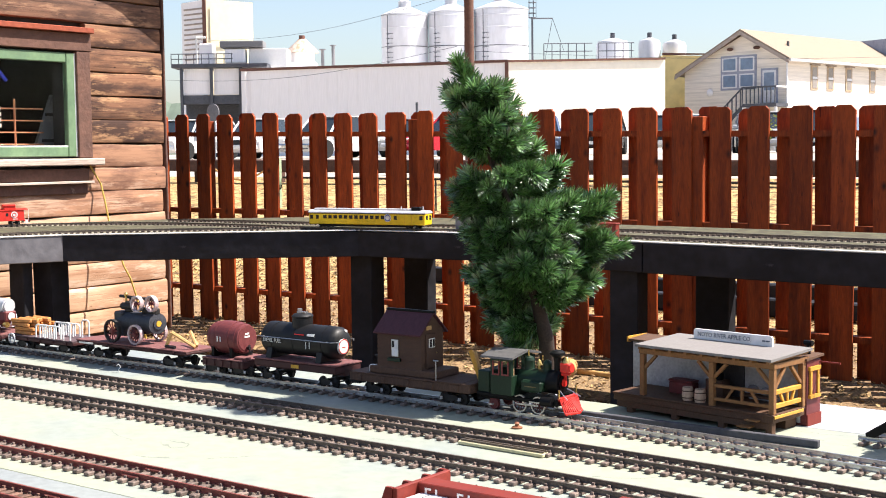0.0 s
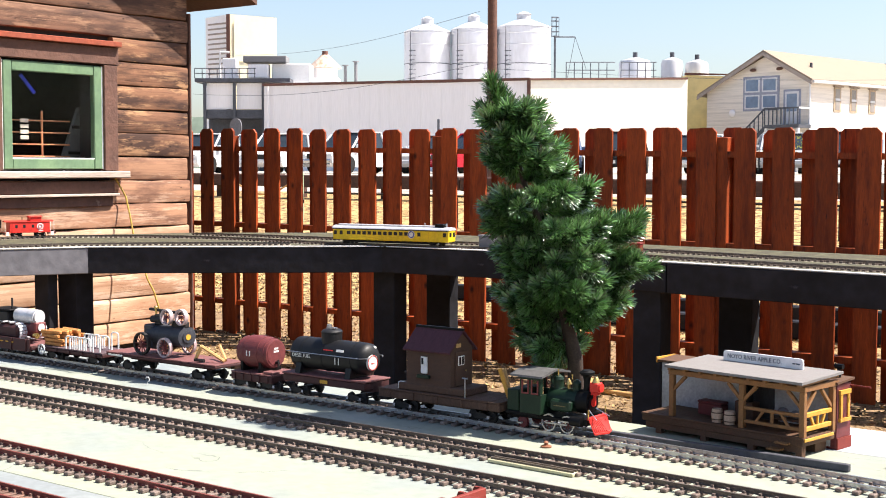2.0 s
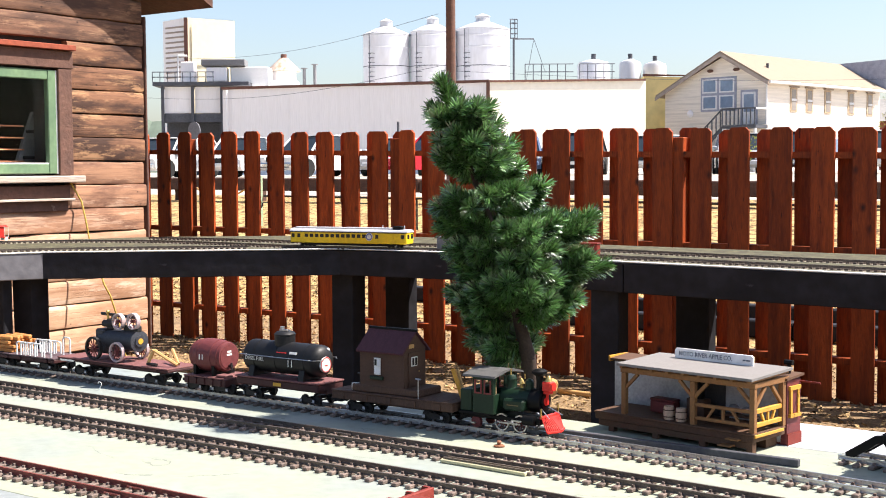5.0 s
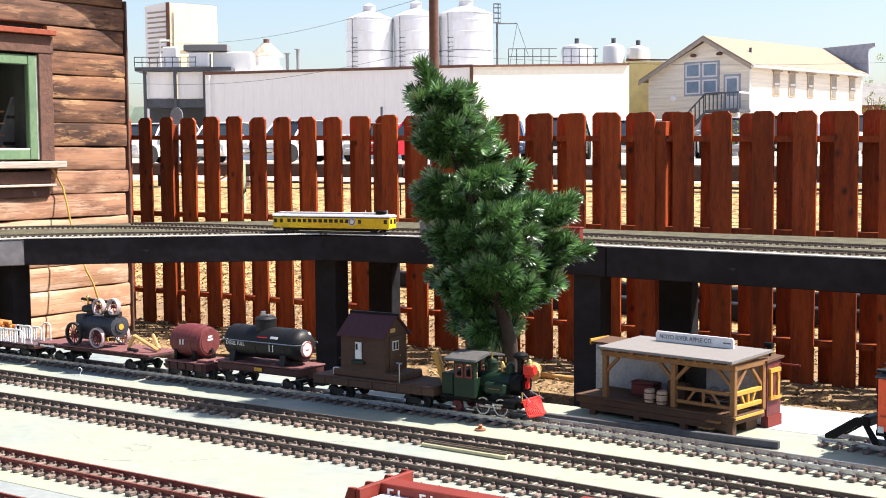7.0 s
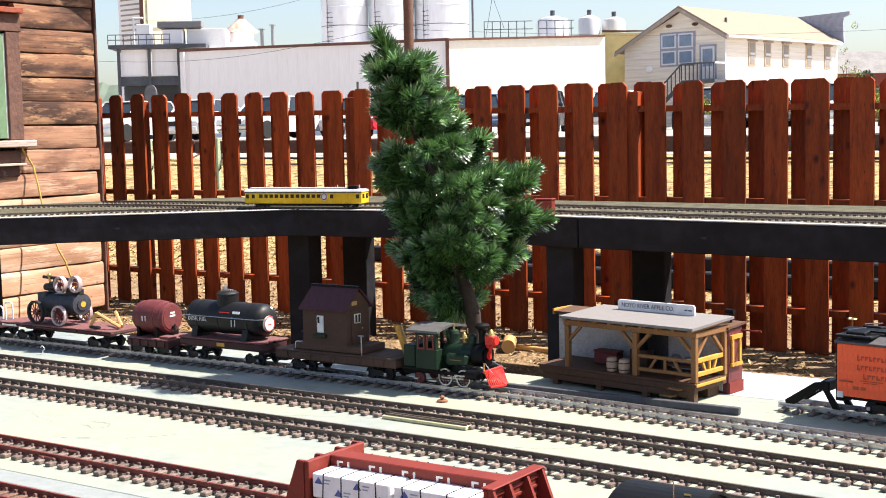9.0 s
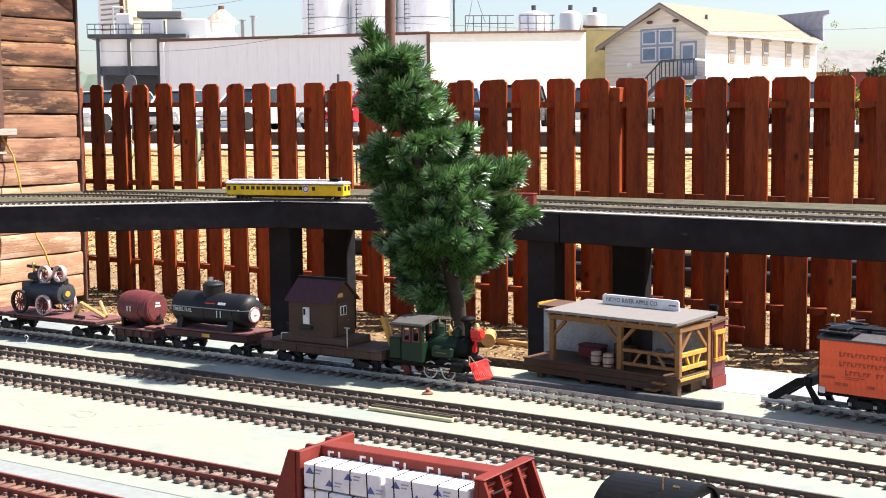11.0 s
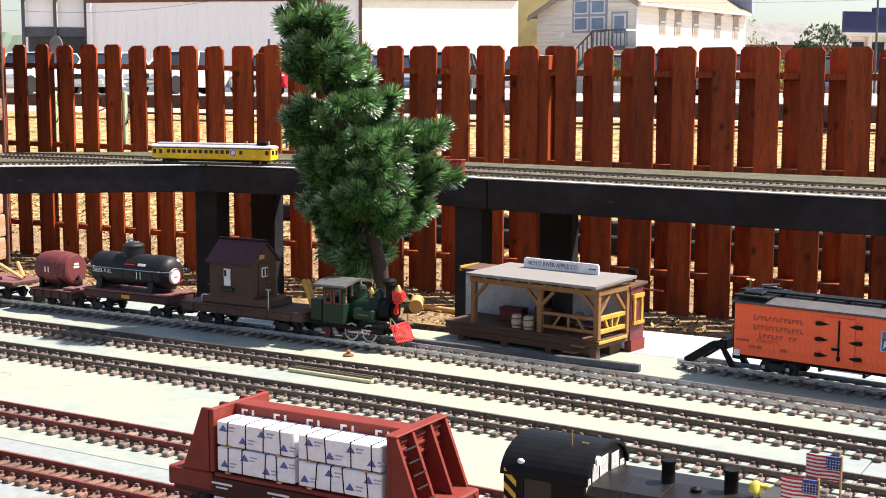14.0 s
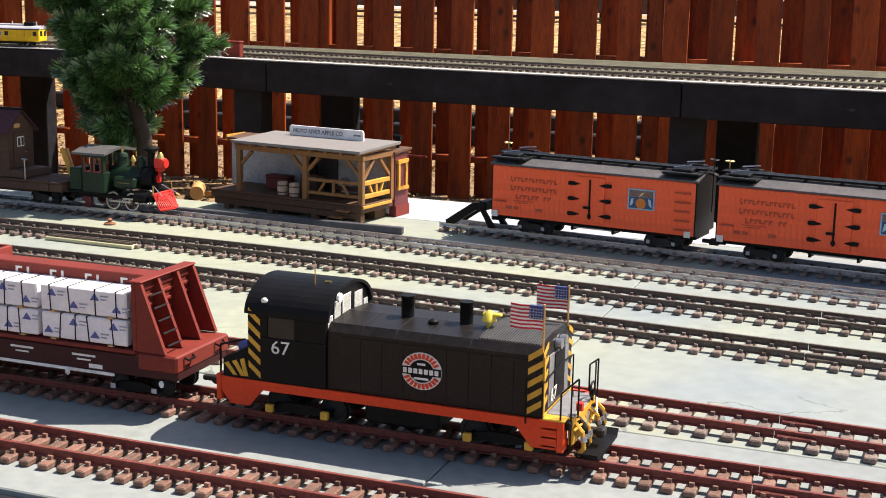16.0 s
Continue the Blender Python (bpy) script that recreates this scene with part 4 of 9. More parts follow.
def flat_frame(th, x0, x1, z0, z1, half, material, deck, planks=14, sill=None):
    """Deck planks on a frame with stake pockets, trucks and couplers."""
    part("frame", Geo().box(x0, x1, -half, half, z0, z1 - 0.003, 0.0015).box(x0 + 0.05, x1 - 0.05, -0.012, 0.012, z0 - 0.010, z0, 0.001), sill or material, th)
    w = (x1 - x0) / planks
    me = Geo().box(0.0003, w - 0.0003, -half - 0.001, half + 0.001, 0, 0.003, 0.0005).mesh("plank", deck)
    for i in range(planks):
        part("plank", me, None, th, m=pose(x0 + i * w, 0, z1 - 0.003 + (i % 3) * 0.0002))
    for i in range(5):
        px = x0 + (x1 - x0) * (i + 0.5) / 5
        for s in (-1, 1):
            part("stake_pocket", Geo().box(px - 0.003, px + 0.003, s * (half + 0.001) - 0.002, s * (half + 0.001) + 0.002, z0 + 0.001, z1 - 0.004, 0.0008), sill or material, th)
    L = x1 - x0
    bogie(th, x0 + L * 0.18)
    bogie(th, x1 - L * 0.18)
    coupler(th, x0, -1)
    coupler(th, x1, 1)


# gondola with a crawler tractor
gd = rolling("gondola_car", -3.10, T1, "low dark maroon gondola car carrying machinery", "gondola car")
flat_frame(gd, -0.26, 0.26, 0.018, 0.030, 0.047, dark_frame, maroon_deck, 16)
for s in (-1, 1):
    part("side", Geo().box(-0.26, 0.26, s * 0.050 - 0.002, s * 0.050 + 0.002, 0.014, 0.046, 0.001), dark_frame, gd)
    for i in range(9):
        part("rib", Geo().box(-0.252 + i * 0.062, -0.248 + i * 0.062, s * 0.0535 - 0.0015, s * 0.0535 + 0.0015, 0.014, 0.046, 0.0006), dark_frame, gd)
    for i in range(12):
        part("mark", Geo().box(-0.06 + i * 0.022, -0.049 + i * 0.022, s * 0.0528 - 0.0005, s * 0.0528 + 0.0005, 0.033, 0.036), yellow_stripe, gd)
tc_ = thing("crawler_tractor", pose(-2.955, T1, RAIL_TOP + 0.031) @ Matrix.Scale(0.88, 4), "maroon crawler tractor with a silver boiler hood", "tractor")
part("body", Geo().box(-0.075, 0.085, -0.018, 0.018, 0.020, 0.052, 0.004), maroon, tc_)
part("hood", Geo().cyl((0.0, 0, 0.074), (0.095, 0, 0.074), 0.022, n=18).cyl((0.095, 0, 0.074), (0.100, 0, 0.074), 0.018, n=18), silver, tc_, "silver boiler hood")
part("radiator", Geo().box(0.075, 0.105, -0.020, 0.020, 0.030, 0.060, 0.004), maroon, tc_)
part("badge", Geo().cyl((0.106, 0, 0.045), (0.108, 0, 0.045), 0.011, n=16), letter_white, tc_)
part("headlamp", Geo().cyl((0.100, -0.018, 0.022), (0.112, -0.018, 0.022), 0.008, n=14), brass, tc_, "brass headlamp")
part("canopy", Geo().box(-0.10, 0.0, -0.034, 0.034, 0.088, 0.093, 0.002), black_model, tc_)
part("cab", Geo().box(-0.095, -0.015, -0.030, 0.030, 0.052, 0.086, 0.003), dark_iron, tc_)
part("exhaust", Geo().cyl((-0.02, -0.01, 0.093), (-0.02, -0.01, 0.125), 0.003, n=8), dark_iron, tc_)
for s in (-1, 1):
    g = Geo()
    for i in range(18):
        a = 2 * math.pi * i / 18
        cx = max(-0.040, min(0.040, 0.070 * math.cos(a)))
        px, pz = cx + 0.028 * math.cos(a), 0.030 + 0.028 * math.sin(a)
        g.box(-0.0040, 0.0040, -0.012, 0.012, -0.002, 0.002, 0, pose(px, s * 0.034, pz, 0, -math.degrees(a) + 90, 0))
    part("crawler_track", g, silver, tc_, "pale crawler track")
    part("track_frame", Geo().box(-0.050, 0.050, s * 0.034 - 0.010, s * 0.034 + 0.010, 0.012, 0.048, 0.006), dark_frame, tc_)

# small railed work car with timber
work_deck = mat("dark_work_car_deck", (0.085, 0.055, 0.060), 0.75, var=0.3, scale=50, bump=0.15, second=(0.13, 0.085, 0.09))
rc = rolling("railed_work_car", -2.690, T1, "small work car with white railing and cut timber", "work car")
flat_frame(rc, -0.125, 0.130, 0.022, 0.034, 0.044, dark_frame, work_deck, 9)
spoked_wheel("brake_wheel", rc, pose(-0.100, -0.051, 0.026), 0.013, 0.003, silver, silver, 6, "small silver brake wheel")
for x in (-0.012, 0.004, 0.022, 0.040, 0.058, 0.094):
    for s in (-1, 0.3):
        h = 0.078 if x > 0.07 else 0.066
        g = Geo().tube([(x, s * 0.043, 0.034), (x, s * 0.043, h - 0.004), (x + 0.006, s * 0.043, h), (x + 0.020, s * 0.043, h), (x + 0.026, s * 0.043, h - 0.004), (x + 0.026, s * 0.043, 0.036)], 0.0019, 6)
        part("hand_rail", g, white_paint, rc, "white painted hand rail")
lm = thing("timber_load", pose(-2.772, T1, RAIL_TOP + 0.0345), "rough stack of orange-brown cut timber", "timber")
rnd = random.Random(3)
for i in range(24):
    part("baulk", Geo().box(-0.030 - 0.008 * rnd.random(), 0.036, -0.0045, 0.0045, 0, 0.0085, 0.0015, pose(rnd.uniform(-0.010, 0.012), -0.030 + 0.0115 * (i % 6), 0.0005 + 0.0098 * (i // 6), 0, 0, rnd.uniform(-7, 7))), mat("orange_cut_timber", (0.50, 0.21, 0.06), 0.75, var=0.25, scale=50, bump=0.1) if "orange_cut_timber" not in bpy.data.materials else bpy.data.materials["orange_cut_timber"], lm)

# flat car with a portable steam engine
fc = rolling("flat_car", -2.313, T1, "maroon flat car with worn plank deck", "flat car")
flat_frame(fc, -0.230, 0.150, 0.0335, 0.0425, 0.046, dark_frame, maroon_deck, 17)
part("number_plate", Geo().box(-0.215, -0.165, -0.0505, -0.0498, 0.0345, 0.0385), letter_white, fc)
engine_iron = mat("grey_blue_boiler_paint", (0.030, 0.033, 0.042), 0.5, var=0.35, scale=45, bump=0.08, second=(0.055, 0.057, 0.066))
pale_rim = mat("worn_pink_white_tyre", (0.46, 0.37, 0.37), 0.6, var=0.2, scale=60, bump=0.05, second=(0.28, 0.15, 0.15))
se = thing("portable_steam_engine", pose(-2.364, T1, RAIL_TOP + 0.043) @ Matrix.Diagonal((0.74, 0.92, 0.84, 1)), "grey-black portable steam engine with red spoked wheels", "steam engine")
part("boiler", Geo().lathe([(0.020, -0.080), (0.0275, -0.078), (0.0275, 0.066), (0.029, 0.066), (0.029, 0.078), (0.016, 0.080)], (0, 0, 0.056), (1, 0, 0), 22), engine_iron, se)
part("smokebox_door", Geo().cyl((0.0785, 0, 0.056), (0.083, 0, 0.056), 0.016, n=18), engine_iron, se)
part("door_plate", Geo().cyl((0.083, 0, 0.056), (0.0845, 0, 0.056), 0.008, n=14), yellow_stripe, se, "amber door plate")
part("firebox", Geo().box(-0.095, -0.055, -0.024, 0.024, 0.016, 0.084, 0.004), engine_iron, se)
for x, r, rim in ((-0.078, 0.032, dark_iron), (0.030, 0.0275, pale_rim)):
    for s in (-1, 1):
        spoked_wheel("road_wheel", se, pose(x, s * 0.040, r) @ Matrix.Diagonal((1.13, 1, 1, 1)), r, 0.009, rim, maroon, 12)
    part("axle", Geo().cyl((x, -0.042, r), (x, 0.042, r), 0.003, n=8), dark_iron, se)
for x, z in ((0.004, 0.108), (0.072, 0.112)):
    spoked_wheel("flywheel", se, pose(x, -0.014, z) @ Matrix.Diagonal((1.1, 1, 1, 1)), 0.0225, 0.012, pale_rim, maroon, 6, "white rimmed flywheel")
part("crank_bracket", Geo().box(0.015, 0.080, -0.008, 0.008, 0.081, 0.098, 0.002).box(-0.06, -0.03, -0.012, 0.012, 0.082, 0.112, 0.003), dark_iron, se)
part("cylinder", Geo().cyl((-0.075, -0.006, 0.098), (-0.03, -0.006, 0.098), 0.010, n=12), dark_iron, se)
part("steam_pipe", Geo().cyl((-0.095, 0.0, 0.124), (0.060, 0.0, 0.120), 0.0045, n=8).cyl((-0.045, 0.0, 0.110), (-0.045, 0.0, 0.126), 0.004, n=8), dark_iron, se)
part("valve", Geo().ball((-0.060, -0.005, 0.130), 0.006, n=8).cyl((-0.06, -0.005, 0.11), (-0.06, -0.005, 0.13), 0.003, n=6), brass, se)
tg = thing("timber_tow_bar", pose(-2.21, T1, RAIL_TOP + 0.043), "pale timber A-frame tow bar on the deck", "tow bar")
part("bar", Geo().tube([(-0.030, -0.035, 0.004), (-0.015, -0.03, 0.036)], 0.004, 6), pine, tg)
part("bar", Geo().tube([(-0.015, -0.03, 0.036), (0.038, -0.01, 0.004)], 0.004, 6), pine, tg)
part("bar", Geo().tube([(-0.02, 0.03, 0.030), (0.038, -0.006, 0.006)], 0.004, 6), pine, tg)
part("bar", Geo().tube([(-0.03, -0.036, 0.0045), (0.0, -0.036, 0.0045)], 0.004, 6), dark_iron, tg)

# barrel car
bc = rolling("barrel_car", -2.040, T1, "short maroon car carrying a wine barrel", "barrel car")
flat_frame(bc, -0.075, 0.050, 0.018, 0.0365, 0.044, dark_frame, maroon_deck, 8)
ba = thing("wine_barrel", pose(-2.066, T1, RAIL_TOP + 0.0365) @ Matrix.Diagonal((0.66, 0.92, 0.92, 1)), "red-brown stave barrel with dark hoops on cradles", "barrel")
prof = [(0.0300, -0.070), (0.0330, -0.069)] + [(0.0330 + 0.0070 * math.cos(math.pi * x / 0.142), x) for x in (-0.06, -0.04, -0.02, 0, 0.02, 0.04, 0.06)] + [(0.0330, 0.069), (0.0300, 0.070)]
part("barrel_shell", Geo().lathe(prof, (0, 0, 0.044), (1, 0, 0), 26), barrel_red, ba)
for x in (-0.055, -0.030, 0.030, 0.055):
    r = 0.0332 + 0.0070 * math.cos(math.pi * x / 0.142)
    part("hoop", Geo().lathe([(r - 0.002, x - 0.004), (r + 0.0004, x - 0.004), (r + 0.0004, x + 0.004), (r - 0.002, x + 0.004)], (0, 0, 0.044), (1, 0, 0), 26), maroon, ba)
part("head", Geo().cyl((0.0700, 0, 0.044), (0.0712, 0, 0.044), 0.0285, n=24), barrel_red, ba)
for z, w in ((0.056, 0.013), (0.049, 0.017)):
    part("head_lettering", Geo().box(0.0713, 0.0719, -w / 2, w / 2, z - 0.0022, z + 0.0022), letter_white, ba)
part("side_mark", Geo().box(-0.012, -0.008, -0.0412, -0.0395, 0.038, 0.050).box(0.002, 0.005, -0.0412, -0.0395, 0.038, 0.050), letter_white, ba)
part("tap", Geo().cyl((0.0712, 0, 0.022), (0.084, 0, 0.022), 0.004, n=8).cyl((0.081, 0, 0.014), (0.081, 0, 0.030), 0.003, n=8), dark_iron, ba)
for x in (-0.042, 0.042):
    part("cradle", Geo().prism([(-0.034, 0), (0.034, 0), (0.034, 0.024), (0.022, 0.010), (-0.022, 0.010), (-0.034, 0.024)], x - 0.006, x + 0.006, "yz"), black_model, ba)
part("step_block", Geo().box(0.020, 0.048, -0.040, -0.016, 0.0005, 0.006, 0.001), maroon_deck, bc, m=pose(0, 0, 0.0365))

# tank car
tk = rolling("tank_car", -1.852, T1, "black domed tank car on a maroon frame", "tank car")
tk.matrix_basis = tk.matrix_basis @ Matrix.Diagonal((0.82, 0.9, 0.9, 1))
part("frame", Geo().box(-0.132, 0.148, -0.044, 0.044, 0.034, 0.050, 0.002).box(-0.132, 0.148, -0.014, 0.014, 0.026, 0.038, 0.001), dark_frame, tk)
part("deck", Geo().box(-0.134, 0.150, -0.046, 0.046, 0.0502, 0.054, 0.001), maroon_deck, tk)
part("tank", Geo().lathe([(0.012, -0.131), (0.028, -0.127), (0.0365, -0.117), (0.0375, -0.110), (0.0375, 0.108), (0.0365, 0.116), (0.028, 0.127), (0.012, 0.131)], (0.004, 0, 0.098), (1, 0, 0), 28), tank_black, tk)
for x in (-0.085, -0.012, 0.085):
    part("tank_band", Geo().lathe([(0.0370, x - 0.0035), (0.0384, x - 0.0035), (0.0384, x + 0.0035), (0.0370, x + 0.0035)], (0.004, 0, 0.098), (1, 0, 0), 28), tank_black, tk)
part("dome", Geo().lathe([(0.0255, 0.026), (0.0255, 0.052), (0.0265, 0.053), (0.0265, 0.056), (0.021, 0.061), (0.009, 0.063)], (-0.004, 0, 0.098), (0, 0, 1), 22), tank_black, tk)
part("dome_valves", Geo().cyl((-0.012, 0, 0.159), (-0.012, 0, 0.170), 0.006, n=10).cyl((0.006, 0.004, 0.156), (0.006, 0.004, 0.163), 0.004, n=10).box(-0.016, 0.012, -0.008, -0.004, 0.160, 0.165, 0.001), steel, tk, "bright dome valves")
for s in (-1, 1):
    part("hand_rail", Geo().tube([(-0.120, s * 0.041, 0.104), (0.128, s * 0.041, 0.104), (0.146, s * 0.022, 0.104)], 0.0012, 5), steel, tk, "bright steel hand rail")
    for x in (-0.10, -0.03, 0.045, 0.115):
        part("rail_stanchion", Geo().cyl((x, s * 0.036, 0.104), (x, s * 0.042, 0.104), 0.0011, n=5), steel, tk)
part("lettering", text_geo("DIESEL FUEL", 0.0125, 0.0003, 0.95), letter_white, tk, "white DIESEL FUEL lettering", m=pose(-0.072, -0.0386, 0.096, 0))
part("lettering", text_geo("11", 0.0235, 0.0003), letter_white, tk, "white number 11", m=pose(0.050, -0.0386, 0.091, 0))
part("lettering", Geo().box(-0.012, 0.012, -0.0005, 0.0005, -0.003, 0.003), letter_white, tk, m=pose(0.058, -0.0352, 0.116, -28))
part("lettering", Geo().box(-0.016, 0.016, -0.0005, 0.0005, -0.0011, 0.0011), model_red, tk, m=pose(0.018, -0.0352, 0.115, -28))
part("end_badge", Geo().cyl((0.1300, -0.004, 0.092), (0.1372, -0.004, 0.092), 0.0180, n=20), letter_white, tk, "round white end badge")
part("end_badge_ring", Geo().ring((0.1373, -0.004, 0.092), 0.0165, 0.0011, (1, 0, 0), 20, 5).box(0.1371, 0.1380, -0.009, 0.001, 0.0895, 0.0915), model_red, tk, "red badge ring")
part("end_lamp", Geo().cyl((0.124, 0.012, 0.124), (0.131, 0.012, 0.124), 0.004, n=10), letter_white, tk)
for x in (-0.085, 0.085):
    part("saddle", Geo().prism([(-0.040, 0.0542), (0.040, 0.0542), (0.034, 0.078), (0.020, 0.064), (-0.020, 0.064), (-0.034, 0.078)], x - 0.009, x + 0.009, "yz"), tank_black, tk)
part("builder_plate", Geo().box(0.000, 0.026, -0.0466, -0.0460, 0.038, 0.046, 0), yellow_stripe, tk, "yellow builder's plate")
bogie(tk, -0.092)
bogie(tk, 0.105)
coupler(tk, -0.134, -1)
coupler(tk, 0.150, 1)

# hut on a flat car
hc = rolling("flat_car", -1.541, T1, "old brown plank flat car under the hut", "flat car")
flat_frame(hc, -0.147, 0.147, 0.026, 0.044, 0.047, old_plank, old_plank, 13, old_plank)
part("brake_staff", Geo().cyl((0.066, -0.044, 0.044), (0.066, -0.044, 0.082), 0.0012, n=6).tube([(0.060, -0.044, 0.082), (0.072, -0.044, 0.082)], 0.0015, 5), steel, hc)
hu = thing("watchman_hut", pose(-1.568, T1, RAIL_TOP + 0.0445) @ Matrix.Scale(0.87, 4), "small brown clapboard hut with a maroon roof", "hut")
part("floor", Geo().box(-0.085, 0.100, -0.046, 0.046, 0.0, 0.016, 0.002), old_plank, hu)
for k in range(8):
    part("clapboard", Geo().prism([(-0.0405, 0.016 + k * 0.0105), (-0.0435, 0.016 + k * 0.0105), (-0.0415, 0.0268 + k * 0.0105), (-0.0405, 0.0268 + k * 0.0105)], -0.063, 0.061, "yz"), hut_brown, hu)
part("hut_wall", Geo().prism([(-0.0403, 0.016), (0.0403, 0.016), (0.0403, 0.100), (0, 0.136), (-0.0403, 0.100)], -0.062, 0.060, "yz"), hut_brown, hu)
for s in (-1, 1):
    part("roof_slope", Geo().prism([(s * 0.053, 0.0945), (0, 0.1420), (0, 0.1380), (s * 0.051, 0.0910)], -0.067, 0.066, "yz"), mat("maroon_shingle", (0.075, 0.026, 0.034), 0.75, var=0.3, scale=60, stretch=(3, 1, 1), bump=0.4), hu, "dull maroon shingled roof")
part("ridge", Geo().box(-0.068, 0.067, -0.004, 0.004, 0.139, 0.1445, 0.001), black_model, hu)
wn_ = part("window", Geo().box(-0.020, -0.002, -0.0465, -0.0435, 0.042, 0.080, 0.0006), letter_white, hu, "white framed window")
for a, b, c, d in ((-0.0178, -0.0120, 0.063, 0.077), (-0.0100, -0.0042, 0.063, 0.077), (-0.0178, -0.0120, 0.045, 0.059), (-0.0100, -0.0042, 0.045, 0.059)):
    part("pane", Geo().box(a, b, -0.0470, -0.0466, c, d), dark_window if a < -0.015 and c > 0.06 else sign_white, wn_)
part("flower_box", Geo().box(-0.030, 0.006, -0.0500, -0.0440, 0.031, 0.039, 0.001), loco_green, hu, "green window box")
part("door", Geo().box(0.0602, 0.0635, -0.026, 0.012, 0.017, 0.094, 0.001), hut_brown, hu, "brown end door")
wd = part("door_window", Geo().box(0.0636, 0.0652, -0.018, 0.004, 0.063, 0.084, 0.0005), letter_white, hu)
part("pane", Geo().box(0.0653, 0.0656, -0.016, -0.0085, 0.065, 0.082), dark_window, wd)
part("pane", Geo().box(0.0653, 0.0656, -0.0055, 0.002, 0.065, 0.082), dark_window, wd)
part("door_knob", Geo().ball((0.066, 0.008, 0.050), 0.0018, n=6), brass, hu)
part("gable_plate", Geo().box(0.0602, 0.0620, -0.022, -0.004, 0.103, 0.112, 0.0005), pine, hu, "tan gable plate")
pk_ = thing("leaning_planks", pose(-1.415, T1 + 0.005, RAIL_TOP + 0.0445), "yellowish planks leaning on the hut's porch", "planks")
part("plank", Geo().box(-0.004, 0.004, -0.003, 0.003, 0, 0.060, 0.001, pose(0.012, -0.004, 0, 0, -22, 0)), window_yellow, pk_)
part("plank", Geo().box(-0.004, 0.004, -0.003, 0.003, 0, 0.056, 0.001, pose(0.004, 0.012, 0, 0, -18, 0)), pine, pk_)
tl = thing("signal_lamp", pose(-1.640, T1 - 0.03, RAIL_TOP + 0.0445), "white lamp standing on the plank car", "lamp")
part("lamp_body", Geo().box(-0.007, 0.007, -0.005, 0.005, 0, 0.014, 0.001), letter_white, tl)
part("lamp_post", Geo().cyl((0.012, 0, 0), (0.012, 0, 0.034), 0.0013, n=6).box(0.006, 0.018, -0.002, 0.002, 0.032, 0.035), dark_iron, tl)

# steam locomotive
sl = rolling("steam_locomotive", -1.262, T1, "dark green tank locomotive with red pilot", "locomotive")
sl.matrix_basis = pose(-1.283, T1, RAIL_TOP) @ Matrix.Diagonal((0.82, 0.9, 0.88, 1))
part("frame", Geo().box(-0.125, 0.075, -0.030, 0.030, 0.022, 0.032, 0.002).box(-0.125, -0.04, -0.043, 0.043, 0.030, 0.036, 0.001), black_model, sl)
cab_boxes = []
for s in (-1, 1):
    y0, y1 = sorted((s * 0.043, s * 0.0455))
    cab_boxes += [(-0.084, -0.028, y0, y1, 0.036, 0.076), (-0.084, -0.028, y0, y1, 0.1062, 0.112)]
    cab_boxes += [(x, x + 0.006, y0, y1, 0.0762, 0.106) for x in (-0.084, -0.059, -0.034)]
cab_boxes += [(-0.031, -0.028, a, b, c, d) for a, b, c, d in ((-0.0429, 0.0429, 0.036, 0.076), (-0.0429, -0.036, 0.0762, 0.112), (0.036, 0.0429, 0.0762, 0.112), (-0.004, 0.004, 0.0762, 0.112))]
cab = part("cab", Geo().box(-0.084, -0.028, -0.0428, 0.0428, 0.034, 0.0359), loco_green, sl, "dark green cab")
for q in cab_boxes:
    part("cab_panel", Geo().box(*q, 0.0006), loco_green, cab)
for x0, x1 in ((-0.078, -0.059), (-0.053, -0.034)):
    for s in (-1, 1):
        g = Geo().box(x0, x0 + 0.003, s * 0.0460 - 0.0012, s * 0.0460 + 0.0012, 0.0763, 0.106).box(x1 - 0.003, x1, s * 0.0460 - 0.0012, s * 0.0460 + 0.0012, 0.0763, 0.106).box(x0 + 0.003, x1 - 0.003, s * 0.0460 - 0.0012, s * 0.0460 + 0.0012, 0.0763, 0.0795)
        part("window_frame", g, mat("dull_red_window_frame", (0.20, 0.045, 0.04), 0.6, var=0.15, scale=60, bump=0) if "dull_red_window_frame" not in bpy.data.materials else bpy.data.materials["dull_red_window_frame"], sl, "dull red cab window frame")
part("cab_roof", Geo().prism([(-0.056, 0.1125), (-0.054, 0.1165), (-0.025, 0.1235), (0, 0.126), (0.025, 0.1235), (0.054, 0.1165), (0.056, 0.1125), (0, 0.122)], -0.104, -0.018, "yz"), mat("dark_grey_cab_roof", (0.09, 0.088, 0.085), 0.6, var=0.2, scale=40, bump=0.1), sl, "grey curved cab roof")
part("bunker", Geo().box(-0.122, -0.090, -0.041, 0.041, 0.036, 0.082, 0.002), loco_green, sl)
part("boiler", Geo().lathe([(0.020, -0.030), (0.0235, -0.028), (0.0235, 0.044), (0.0240, 0.044), (0.0240, 0.072), (0.018, 0.074)], (0, 0, 0.066), (1, 0, 0), 22), loco_green, sl)
part("smokebox", Geo().cyl((0.046, 0, 0.066), (0.075, 0, 0.066), 0.0246, n=22).cyl((0.075, 0, 0.066), (0.078, 0, 0.066), 0.017, n=18), black_model, sl)
part("side_tank", Geo().box(-0.010, 0.044, -0.038, -0.022, 0.046, 0.070, 0.004), loco_green, sl)
part("side_tank", Geo().box(-0.010, 0.044, 0.022, 0.038, 0.046, 0.070, 0.004), loco_green, sl)
dull_gold = mat("dull_gold_lettering", (0.16, 0.12, 0.05), 0.6, var=0.2, scale=60, bump=0)
